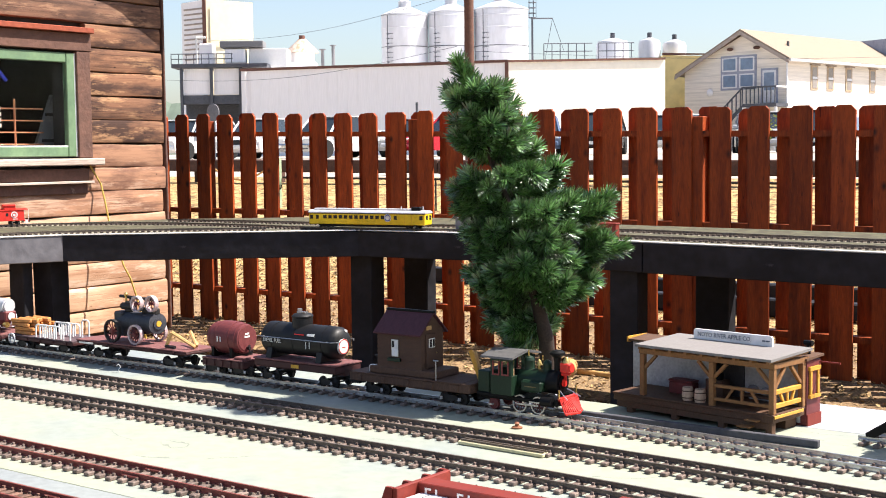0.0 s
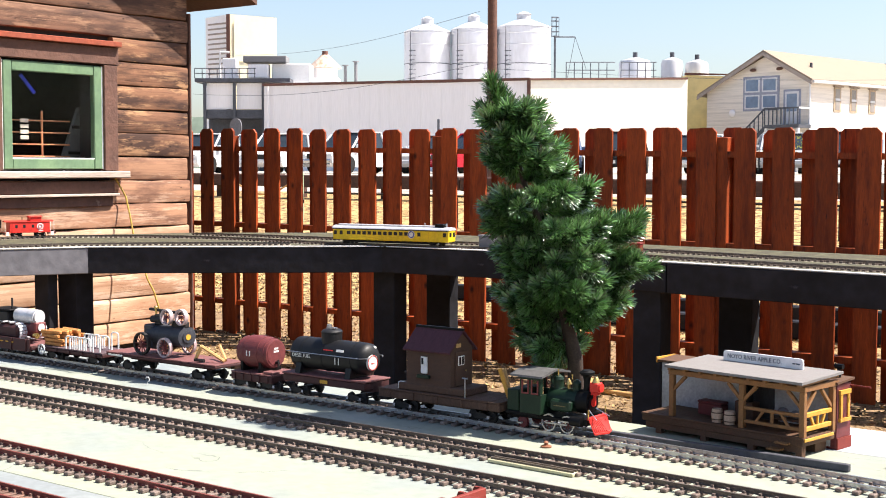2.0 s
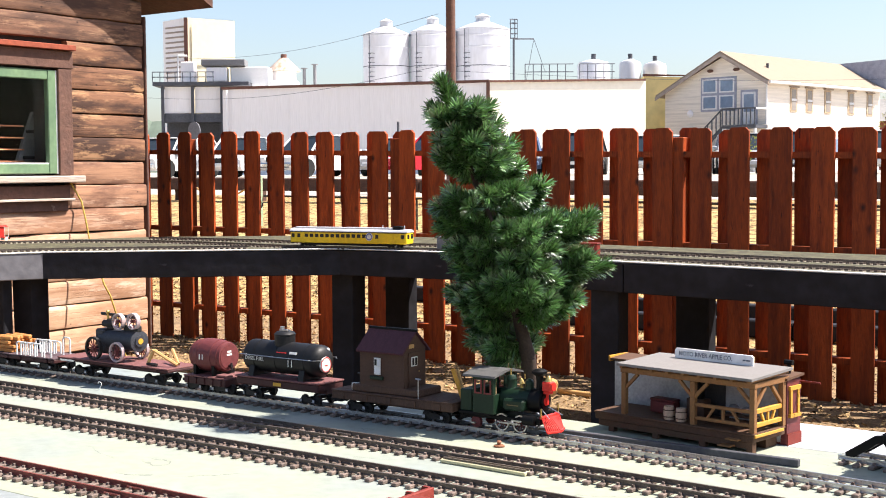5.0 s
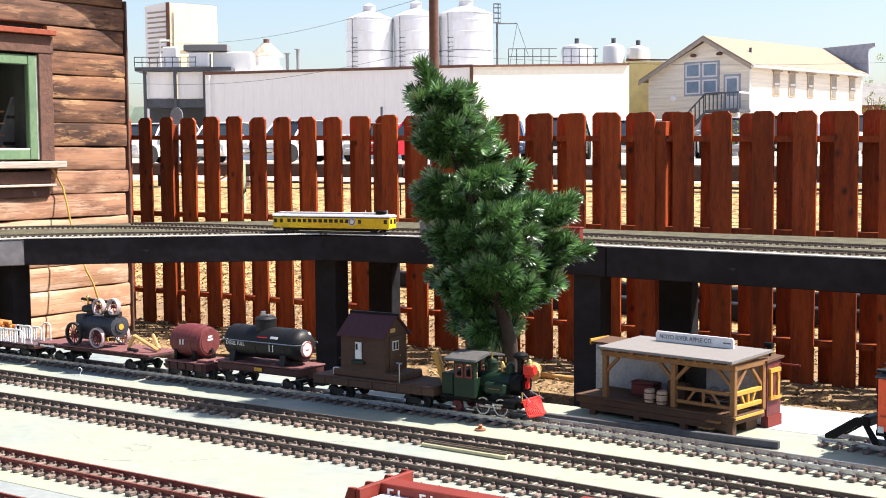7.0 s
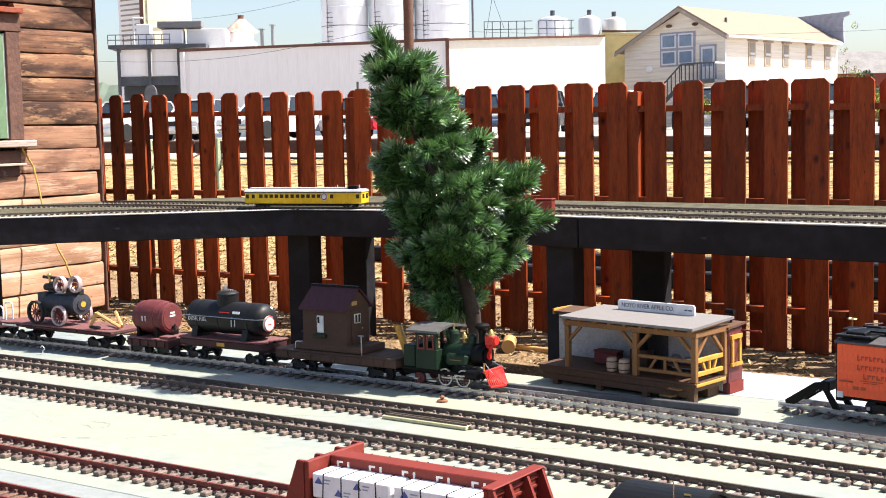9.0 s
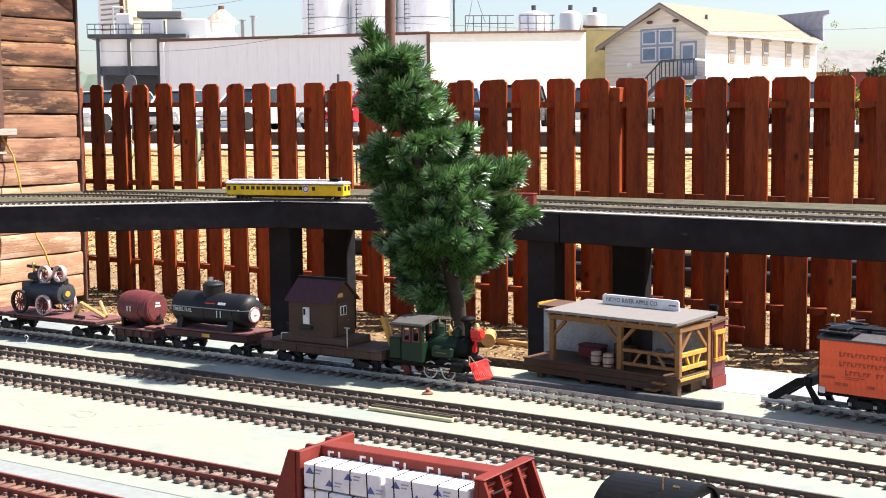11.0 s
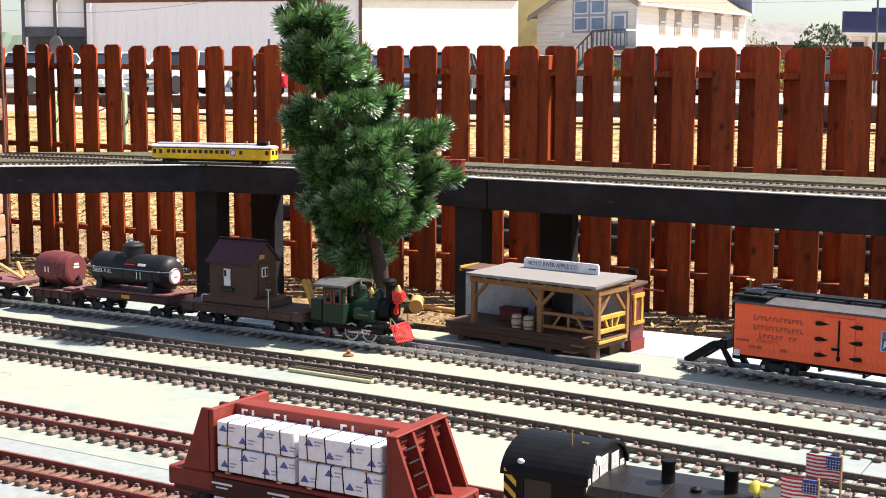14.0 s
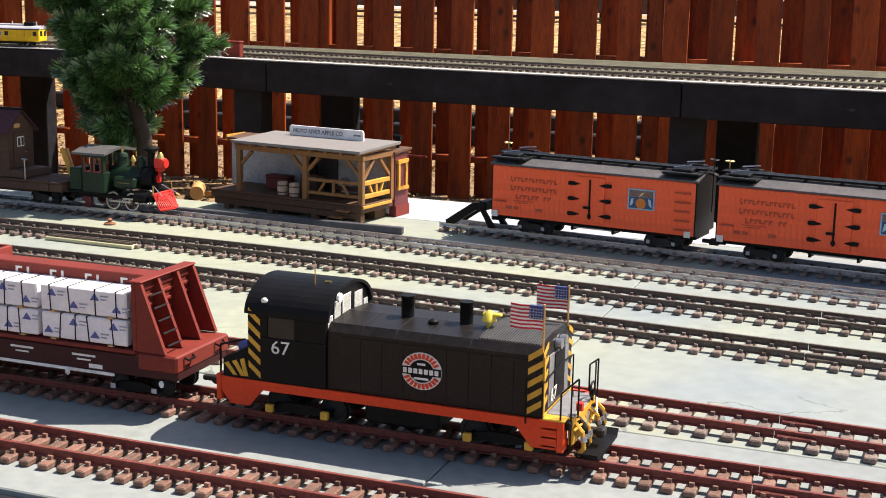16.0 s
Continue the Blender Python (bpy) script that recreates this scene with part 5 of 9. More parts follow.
part("tank_lettering", Geo().box(0.002, 0.032, -0.0388, -0.0382, 0.0568, 0.0588), dull_gold, sl)
for x, h, r in ((-0.012, 0.116, 0.011), (0.036, 0.110, 0.0095)):
    part("dome", Geo().lathe([(r * 1.15, 0.084), (r, 0.088), (r, h - 0.012), (r * 1.08, h - 0.010), (r * 0.9, h - 0.004), (r * 0.3, h)], (x, 0, 0), (0, 0, 1), 16), loco_green, sl)
part("bell", Geo().cyl((0.015, 0, 0.088), (0.015, 0, 0.100), 0.0035, n=8).lathe([(0.007, 0.098), (0.004, 0.106), (0.001, 0.110)], (0.015, 0, 0), (0, 0, 1), 10), brass, sl, "brass bell")
part("whistle", Geo().cyl((-0.010, -0.004, 0.115), (-0.010, -0.004, 0.128), 0.0016, n=6).cyl((0.028, -0.006, 0.110), (0.028, -0.006, 0.120), 0.0015, n=6), brass, sl)
part("smokestack", Geo().lathe([(0.0075, 0.086), (0.007, 0.108), (0.009, 0.118), (0.017, 0.124), (0.017, 0.128), (0.010, 0.132)], (0.062, 0, 0), (0, 0, 1), 18), black_model, sl, "black flared smokestack")
hl = part("headlamp", Geo().box(0.074, 0.096, -0.010, 0.010, 0.088, 0.108, 0.002).cyl((0.096, 0, 0.098), (0.100, 0, 0.098), 0.009, n=14), model_red, sl, "red headlamp box")
part("lamp_cap", Geo().lathe([(0.009, 0.108), (0.006, 0.116), (0.003, 0.120)], (0.085, 0, 0), (0, 0, 1), 12), brass, hl, "brass lamp cap")
part("lamp_bracket", Geo().box(0.076, 0.092, -0.008, 0.008, 0.082, 0.088, 0.001).box(0.080, 0.084, -0.003, 0.003, 0.060, 0.082), model_red, hl)
part("number_disc", Geo().cyl((0.0785, 0, 0.066), (0.0800, 0, 0.066), 0.009, n=16), model_red, sl, "red number disc")
part("buffer_beam", Geo().box(0.076, 0.086, -0.036, 0.036, 0.022, 0.036, 0.001), black_model, sl)
pi_ = Geo().box(0.084, 0.092, -0.034, 0.034, 0.034, 0.040, 0.001).prism([(0.086, 0.006), (0.1195, 0.006), (0.1195, 0.011), (0.086, 0.011)], -0.002, 0.002)
slats = []
for i in range(15):
    y = -0.033 + i * 0.0047
    reach = 0.026 * (1 - abs(y) / 0.055)
    slats.append(((0.090, y, 0.037), (0.092 + reach, y * 0.95, 0.008)))
pi_.tube([(0.1035, -0.032, 0.0075), (0.118, 0, 0.0075), (0.1035, 0.032, 0.0075)], 0.0026, 6)
pilot = part("pilot", pi_, model_red, sl, "bright red slatted pilot")
for a, b in slats:
    part("slat", Geo().cyl(a, b, 0.0017, n=5), model_red, pilot)
for s in (-1, 1):
    part("pilot_brace", Geo().cyl((0.076, s * 0.014, 0.052), (0.104, s * 0.026, 0.036), 0.0012, n=5), steel, sl)
    part("flag_post", Geo().cyl((0.088, s * 0.033, 0.036), (0.088, s * 0.033, 0.056), 0.0016, n=6), brass, sl)
    part("cylinder", Geo().cyl((0.046, s * 0.036, 0.030), (0.074, s * 0.036, 0.030), 0.0105, n=14), black_model, sl)
    part("side_rod", Geo().box(-0.022, 0.034, s * 0.0330 - 0.001, s * 0.0330 + 0.001, 0.0170, 0.0200).box(0.012, 0.058, s * 0.0355 - 0.001, s * 0.0355 + 0.001, 0.024, 0.027), steel, sl)
    for x in (-0.018, 0.030):
        spoked_wheel("driver", sl, pose(x, s * 0.0265, 0.0185), 0.0185, 0.005, steel, maroon, 9, "steel tyred driving wheel")
    part("trailing_wheel", wheel_mesh(0.0125, maroon), None, sl, m=pose(-0.088, s * 0.0255, 0.0125))
    part("step", Geo().box(-0.090, -0.078, s * 0.044 - 0.003, s * 0.044 + 0.003, 0.012, 0.015), steel, sl)
    part("step", Geo().box(-0.050, -0.030, s * 0.044 - 0.003, s * 0.044 + 0.003, 0.010, 0.013), steel, sl)
coupler(sl, -0.125, -1)

# ---- apple company station ----
def station():
    st = thing("apple_station", pose(-0.865, 2.109, TABLE_Z + 0.0005, 0, 0, -8.8), "open-fronted wooden loading porch with a grey roof", "station")
    part("platform", Geo().box(-0.337, 0.004, -0.006, 0.100, 0.0205, 0.0322, 0.001).box(-0.33, -0.01, 0.060, 0.096, 0.0, 0.0205), deck_wood, st, "brown plank platform")
    for i in range(8):
        part("platform_plank", Geo().box(-0.338, 0.006, -0.008 + i * 0.0135, 0.0048 + i * 0.0135, 0.0324, 0.0358, 0.0006), deck_wood, st)
    for x in (-0.300, -0.200, -0.100, -0.004):
        part("pier", Geo().box(x - 0.006, x + 0.006, -0.005, 0.007, 0.0, 0.0203), deck_wood, st)
    part("front_sill", Geo().box(-0.330, 0.002, -0.0045, 0.0045, 0.0085, 0.0203, 0.001), deck_wood, st, "dark front sill beam")
    # two paler boards added in place of sunlight patches on the platform
    for k, (x, z) in enumerate(((-0.030, 0.0225), (-0.042, 0.0110))):
        part("sun_patch_board", Geo().box(x - 0.014, x + 0.012, -0.020 - 0.006 * k, -0.0085, z, z + 0.003, 0.0006), porch_wood, st, "pale board added for a sunlit floor patch")
    posts = ((-0.272, 0), (-0.121, 0), (0, 0), (0.0, 0.096))
    for x, y in posts:
        part("post", Geo().box(x - 0.005, x + 0.005, y - 0.005, y + 0.005, 0.0359, 0.114, 0.0008), porch_wood, st)
    part("front_beam", Geo().box(-0.279, 0.006, -0.005, 0.005, 0.1142, 0.124, 0.0008), porch_wood, st)
    part("side_beam", Geo().box(-0.005, 0.005, 0.0052, 0.112, 0.1142, 0.124, 0.0008), porch_wood, st)
    for i in range(9):
        x = -0.268 + i * 0.0336
        part("rafter", Geo().prism([(-0.018, 0.1242), (0.112, 0.1292), (0.112, 0.1342), (-0.018, 0.1292)], x - 0.003, x + 0.003, "yz"), porch_wood, st)
    part("roof", Geo().prism([(-0.022, 0.1292), (0.116, 0.1346), (0.116, 0.1392), (-0.022, 0.1338)], -0.275, 0.010, "yz"), mat("grey_felt_roof", (0.19, 0.175, 0.165), 0.85, var=0.1, scale=40, bump=0.15, second=(0.21, 0.20, 0.19)), st, "grey felt roof")
    for x, s in ((-0.272, 1), (-0.121, 1), (-0.121, -1), (0, -1)):
        part("brace", Geo().box(-0.003, 0.003, -0.003, 0.003, -0.019, 0.019, 0.0005, pose(x + s * 0.0165, 0, 0.100, 0, s * 45, 0)), porch_wood, st)
    for y, s in ((0, 1), (0.096, -1)):
        part("brace", Geo().box(-0.003, 0.003, -0.003, 0.003, -0.024, 0.024, 0.0005, pose(0, y + s * 0.021, 0.096, -s * 45, 0, 0)), porch_wood, st, "")
    # side rails take the sunlit amber, front rails the darker shaded wood
    for z in (0.049, 0.073):
        part("side_rail", Geo().box(-0.003, 0.003, 0.0052, 0.0908, z - 0.004, z + 0.004, 0.0008), window_yellow, st, "porch rail with sunlight put into its amber colour")
        part("front_rail", Geo().box(-0.1158, -0.0052, -0.003, 0.003, z - 0.003, z + 0.003, 0.0008), porch_wood, st)
    for y, a in ((0.030, 30), (0.048, 0), (0.066, -30)):
        part("rail_strut", Geo().box(-0.002, 0.002, -0.002, 0.002, -0.0125, 0.0125, 0, pose(0, y, 0.061, a, 0, 0)), window_yellow, st)
    for x, a in ((-0.085, 35), (-0.060, 0), (-0.035, -35)):
        part("rail_strut", Geo().box(-0.002, 0.002, -0.002, 0.002, -0.0125, 0.0125, 0, pose(x, 0, 0.061, 0, a, 0)), porch_wood, st)
    part("side_fascia", Geo().box(0.0062, 0.0085, -0.006, 0.090, 0.0290, 0.0345, 0.0006), window_yellow, st, "deck edge with sunlight put into its amber colour")
    # shed behind the porch
    sh = part("shed", Geo().box(-0.372, 0.0055, 0.1035, 0.152, 0.0, 0.116, 0.001), maroon, st, "maroon goods shed")
    part("front_wall", Geo().box(-0.371, -0.006, 0.1010, 0.1033, 0.005, 0.115), mat("grey_white_shed_paint", (0.44, 0.43, 0.44), 0.75, var=0.15, scale=30, bump=0.1, second=(0.24, 0.23, 0.24)), sh, "white shed front")
    # no opening: a near-black panel carries the shade of the doorway
    part("doorway", Geo().box(-0.172, -0.118, 0.0985, 0.1006, 0.036, 0.108), mat("dark_doorway_sheet", (0.055, 0.05, 0.052), 0.8, var=0.3, scale=50, stretch=(8, 1, 1), bump=0.2), sh, "dark panel put in for a shaded doorway")
    part("shed_roof", Geo().prism([(0.098, 0.1165), (0.158, 0.1205), (0.158, 0.1245), (0.098, 0.1205)], -0.380, 0.009, "yz"), deck_wood, sh, "brown shed roof")
    part("roof_edge", Geo().box(-0.384, -0.3805, 0.098, 0.158, 0.114, 0.125), window_yellow, sh)
    part("base_board", Geo().box(0.0057, 0.008, 0.104, 0.152, 0.0, 0.020), oxide, sh)
    w = part("end_window", Geo().box(0.0058, 0.0110, 0.108, 0.145, 0.049, 0.055).box(0.0058, 0.0105, 0.108, 0.145, 0.098, 0.105).box(0.0058, 0.0095, 0.111, 0.117, 0.0552, 0.0978).box(0.0058, 0.0095, 0.136, 0.142, 0.0552, 0.0978), window_yellow, sh, "amber framed end window")
    part("pane", Geo().box(0.0058, 0.0070, 0.1172, 0.1358, 0.0552, 0.0978), maroon, w)
    part("chimney", Geo().cyl((-0.012, 0.140, 0.123), (-0.012, 0.140, 0.140), 0.004, n=8).cyl((-0.020, 0.140, 0.143), (-0.004, 0.140, 0.143), 0.005, n=8), black_model, st)
    part("bracket_arm", Geo().box(0.0057, 0.045, 0.148, 0.1505, 0.1085, 0.1115), oxide, st)
    sg = part("sign", Geo().prism([(-0.2445, 0.0), (-0.0780, 0.0), (-0.0780, 0.0155), (-0.0810, 0.0195), (-0.2415, 0.0195), (-0.2445, 0.0155)], 0.1165, 0.1205), sign_white, st, "white name board", m=pose(0.026, -0.032, 0.1372))
    part("sign_lettering", text_geo("NOYO RIVER APPLE CO.", 0.0118, 0.0003, 0.90), sign_ink, sg, "dark blue NOYO RIVER APPLE CO. lettering", m=pose(-0.178, 0.1158, 0.0100))
    part("sign_small_print", Geo().box(-0.0985, -0.0930, 0.1156, 0.1162, 0.0085, 0.0110).box(-0.0915, -0.0830, 0.1156, 0.1162, 0.0085, 0.0110), sign_ink, sg)
    base = st.matrix_basis
    keg_pale = mat("pale_keg_wood", (0.50, 0.36, 0.26), 0.75, var=0.2, scale=60, stretch=(3, 3, 0.6), bump=0.1, second=(0.36, 0.24, 0.16))
    for i, (x, y) in enumerate(((-0.180, 0.010), (-0.152, 0.008))):
        cr = thing("apple_keg", base @ pose(x, y, 0.0361, 0, 0, 8 - 14 * i), "pale stave keg standing on the porch", "keg", "porch kegs")
        part("keg_shell", Geo().lathe([(0.0080, 0.0), (0.0092, 0.0005), (0.0104, 0.008), (0.0106, 0.013), (0.0100, 0.020), (0.0092, 0.0245), (0.0080, 0.0245), (0.0078, 0.0225), (0.001, 0.0225)], (0, 0, 0), (0, 0, 1), 16), keg_pale, cr)
        for z in (0.006, 0.018):
            part("hoop", Geo().lathe([(0.0100, z - 0.0009), (0.01085, z - 0.0009), (0.01085, z + 0.0009), (0.0100, z + 0.0009)], (0, 0, 0), (0, 0, 1), 16), hut_brown, cr)
    bx = thing("red_chest", base @ pose(-0.225, 0.062, 0.0361), "dark red chest standing inside the porch", "chest")
    part("body", Geo().box(-0.026, 0.026, -0.012, 0.012, 0, 0.022, 0.002), maroon, bx)
    part("lid", Geo().box(-0.027, 0.027, -0.013, 0.013, 0.0222, 0.027, 0.002), maroon, bx)
    sv = thing("iron_stove", base @ pose(-0.155, 0.070, 0.0361), "black iron stove on a brown counter", "stove")
    part("counter", Geo().box(-0.020, 0.018, -0.012, 0.012, 0, 0.034, 0.001), hut_brown, sv)
    part("body", Geo().lathe([(0.010, 0.0342), (0.011, 0.040), (0.008, 0.058), (0.003, 0.066)], (0, 0, 0), (0, 0, 1), 14), black_model, sv)
    part("pipe", Geo().cyl((0.008, 0, 0.055), (0.008, 0, 0.095), 0.003, n=8), black_model, sv)
    bn = thing("porch_bench", base @ pose(-0.060, 0.055, 0.0361), "dark bench with sacks inside the porch", "bench")
    part("seat", Geo().box(-0.035, 0.035, -0.010, 0.010, 0.014, 0.018, 0.0008), hut_brown, bn)
    for x in (-0.03, 0.03):
        part("leg", Geo().box(x - 0.003, x + 0.003, -0.009, 0.009, 0, 0.0138), hut_brown, bn)
    part("sack", Geo().ball((-0.012, 0, 0.027), 0.010, 1.2, 0.8, 0.9, 8), grey_timber, bn)
    part("sack", Geo().ball((0.014, 0, 0.026), 0.010, 1.1, 0.8, 0.8, 8), grey_timber, bn)
    # grey timber strip; the station's shadow is put into its dark colour
    ln = solid("grey_edging_strip", Geo().box(-1.36, -0.765, 2.0555, 2.0665, TABLE_Z + 0.0005, TABLE_Z + 0.013, 0.001), mat("shadow_dark_edging_grey", (0.075, 0.075, 0.085), 0.8, var=0.2, scale=20, bump=0.1), "grey timber edging strip darkened for the station's shadow", "edging")


station()

# ---- reefers on the storage track ----
SID = Matrix.Translation((-0.72, 2.152, RAIL_TOP)) @ Matrix.Rotation(radians(-8.55), 4, 'Z')


def reefer():
    r = thing("refrigerator_car", SID @ pose(0.293, 0, 0), "orange refrigerator car with black hardware and roof", "refrigerator car", "orange reefers")
    hx, hy, z0, z1 = 0.177, 0.046, 0.029, 0.114
    part("underframe", Geo().box(-hx, hx, -0.034, 0.034, 0.0215, 0.0288, 0.001), black_model, r)
    part("body", Geo().prism([(-hy, z0), (hy, z0), (hy, z1), (0, z1 + 0.010), (-hy, z1)], -hx, hx, "yz"), reefer_orange, r)
    for s in (-1, 1):
        n = 40
        me = Geo().box(0.00006, 2 * hx / n - 0.00006, -0.0008, 0.0008, z0 + 0.001, z1 - 0.001).mesh("siding_board", reefer_orange)
        for i in range(n):
            part("siding_board", me, None, r, m=pose(-hx + i * 2 * hx / n, s * (hy + 0.0009), 0))
        part("end_wall", Geo().prism([(-hy - 0.001, z0), (hy + 0.001, z0), (hy + 0.001, z1), (0, z1 + 0.010), (-hy - 0.001, z1)], s * hx + (0 if s > 0 else -0.002), s * hx + (0.002 if s > 0 else 0), "yz"), black_model, r, "black end wall")
    for s in (-1, 1):
        part("roof_panel", Geo().prism([(s * 0.0505, z1 + 0.0005), (0, z1 + 0.0115), (0, z1 + 0.0150), (s * 0.0505, z1 + 0.0035)], -hx - 0.004, hx + 0.004, "yz"), reefer_roof, r, "dark sheet roof")
    for i in range(3):
        part("running_board", Geo().box(-hx - 0.008, hx + 0.008, -0.014 + i * 0.0098, -0.0058 + i * 0.0098, z1 + 0.0165, z1 + 0.0185, 0.0004), black_model, r)
    for x in [-0.165 + 0.055 * k for k in range(7)]:
        part("board_support", Geo().box(x - 0.002, x + 0.002, -0.016, 0.017, z1 + 0.0118, z1 + 0.0163), black_model, r)
    for e in (-1, 1):
        for s in (-1, 1):
            part("hatch_platform", Geo().box(e * 0.150 - 0.030, e * 0.150 + 0.030, s * 0.033 - 0.016, s * 0.033 + 0.016, z1 + 0.0105, z1 + 0.0135, 0.0006), black_model, r)
            h = part("ice_hatch", Geo().box(-0.016, 0.016, -0.011, 0.011, 0, 0.006, 0.0012), black_model, r, m=pose(e * 0.150, s * 0.030, z1 + 0.0137, s * -6, 0, 0))
            part("hatch_lever", Geo().cyl((-0.014, -0.006, 0.008), (0.012, 0.004, 0.011), 0.0012, n=5), steel, h, "bright hatch lever")
            part("slat", Geo().box(e * 0.150 - 0.030, e * 0.150 + 0.030, s * 0.0455, s * 0.0462, z1 + 0.0137, z1 + 0.0150), roof_grey, r)
        part("brake_staff", Geo().cyl((e * (hx + 0.006), 0.020, 0.060), (e * (hx + 0.006), 0.020, z1 + 0.030), 0.0011, n=5).ring((e * (hx + 0.006), 0.020, z1 + 0.030), 0.007, 0.0009, (0, 0, 1), 14, 4), brass if e < 0 else dark_iron, r)
    # door, hinges and bars on both sides
    for s in (-1, 1):
        y = s * (hy + 0.0030)
        part("door", Geo().box(-0.026, 0.026, y - 0.0010, y + 0.0010, z0 + 0.006, z1 - 0.006, 0.0005), reefer_orange, r)
        part("door_bar", Geo().cyl((0.001, y + s * 0.002, z0 + 0.010), (0.001, y + s * 0.002, z1 - 0.010), 0.0016, n=6).box(-0.002, 0.004, y + s * 0.0015 - 0.001, y + s * 0.0015 + 0.001, z0 + 0.012, z0 + 0.018).box(-0.010, 0.003, y + s * 0.002 - 0.0012, y + s * 0.002 + 0.0012, z0 + 0.027, z0 + 0.031), black_model, r)
        for e in (-1, 1):
            for z in (z0 + 0.017, z0 + 0.042, z0 + 0.067):
                part("hinge", Geo().prism([(e * 0.016, z), (e * 0.023, z + 0.0020), (e * 0.030, z + 0.0034), (e * 0.037, z + 0.0030), (e * 0.0385, z), (e * 0.037, z - 0.0030), (e * 0.030, z - 0.0034), (e * 0.023, z - 0.0020)], y + s * 0.0012 - 0.0007, y + s * 0.0012 + 0.0007), black_model, r)
        for k in range(5):
            part("ladder_rung", Geo().box(0.145, 0.170, y + s * 0.001 - 0.0012, y + s * 0.001 + 0.0012, z0 + 0.008 + k * 0.0145, z0 + 0.0105 + k * 0.0145), print_brown, r)
        part("grab_iron", Geo().box(-0.172, -0.150, y + s * 0.001 - 0.001, y + s * 0.001 + 0.001, z0 + 0.024, z0 + 0.0262), print_brown, r)
        for x in (-0.171, 0.167):
            part("corner_plate", Geo().box(x - 0.005, x + 0.005, y - 0.001, y + 0.001, z0 - 0.002, z0 + 0.008), letter_white, r, "white corner plate")
    # painted lettering as bars, and the fruit picture
    y = -hy - 0.0026
    rows = ((0.0640, 0.086), (0.0490, 0.086), (0.0350, 0.066))
    for z, width in rows:
        x = -0.100 - width / 2
        part_g = Geo()
        count = 13 if width > 0.07 else 9
        step = width / count
        for i in range(count):
            if count == 9 and i == 6:
                continue
            h = 0.0034 if i else 0.0044
            part_g.box(x + i * step, x + i * step + step * 0.26, y - 0.0003, y + 0.0002, z0 + z - h, z0 + z + h)
            part_g.box(x + i * step + step * 0.26, x + i * step + step * 0.72, y - 0.0003, y + 0.0002, z0 + z + (h * 0.35 if i % 3 else -h), z0 + z + (h if i % 3 else -h * 0.4))
        part("lettering", part_g, print_brown, r, "faded brown line of lettering")
    part("small_print", Geo().box(-0.138, -0.100, y - 0.0003, y + 0.0002, z0 + 0.0275, z0 + 0.0285).box(-0.133, -0.110, y - 0.0003, y + 0.0002, z0 + 0.0245, z0 + 0.0255).box(-0.150, -0.140, y - 0.0003, y + 0.0002, z0 + 0.013, z0 + 0.018).box(-0.137, -0.128, y - 0.0003, y + 0.0002, z0 + 0.013, z0 + 0.018).box(-0.096, -0.084, y - 0.0003, y + 0.0002, z0 + 0.013, z0 + 0.018), print_brown, r)
    pc = part("fruit_picture", Geo().box(0.066, 0.111, y - 0.0006, y + 0.0002, 0.0635, 0.0965), mat("picture_border_blue", (0.28, 0.48, 0.66), 0.5, var=0.08, scale=60, bump=0), r, "framed fruit picture on blue ground")
    part("picture_sky", Geo().box(0.0685, 0.1085, y - 0.0010, y - 0.0007, 0.084, 0.0945), mat("picture_brown", (0.20, 0.13, 0.10), 0.5, var=0.3, scale=90, bump=0), pc)
    part("picture_ground", Geo().box(0.0685, 0.1085, y - 0.0010, y - 0.0007, 0.0655, 0.0838), mat("picture_dark_blue", (0.05, 0.09, 0.18), 0.5, var=0.3, scale=90, bump=0), pc)
    part("picture_fruit", Geo().cyl((0.0885, y - 0.0011, 0.0735), (0.0885, y - 0.0016, 0.0735), 0.0085, n=18), mat("picture_orange", (0.70, 0.22, 0.03), 0.5, var=0.08, scale=60, bump=0), pc)
    part("picture_leaf", Geo().prism([(0.084, 0.083), (0.090, 0.086), (0.094, 0.092), (0.089, 0.091)], y - 0.0016, y - 0.0011), mat("picture_tan", (0.60, 0.45, 0.24), 0.5, var=0.08, scale=60, bump=0), pc)
    part("picture_swirl", Geo().prism([(0.070, 0.068), (0.075, 0.072), (0.076, 0.082), (0.072, 0.080)], y - 0.0016, y - 0.0011).prism([(0.107, 0.068), (0.102, 0.072), (0.101, 0.082), (0.105, 0.080)], y - 0.0016, y - 0.0011), mat("picture_pale_blue", (0.45, 0.62, 0.74), 0.5, var=0.08, scale=60, bump=0), pc)
    part("truss_rod", Geo().tube([(-0.085, -0.030, 0.032), (-0.035, -0.030, 0.020), (0.035, -0.030, 0.020), (0.095, -0.030, 0.032)], 0.0011, 5), letter_white, r)
    part("truss_rod", Geo().tube([(-0.085, 0.030, 0.032), (-0.035, 0.030, 0.020), (0.035, 0.030, 0.020), (0.095, 0.030, 0.032)], 0.0011, 5), dark_iron, r)
    part("queen_post", Geo().box(-0.038, -0.034, -0.033, 0.033, 0.015, 0.0214).box(0.034, 0.038, -0.033, 0.033, 0.015, 0.0214), black_model, r)
    bogie(r, -0.108)
    bogie(r, 0.120)
    coupler(r, -hx, -1)
    coupler(r, hx, 1)
    return r


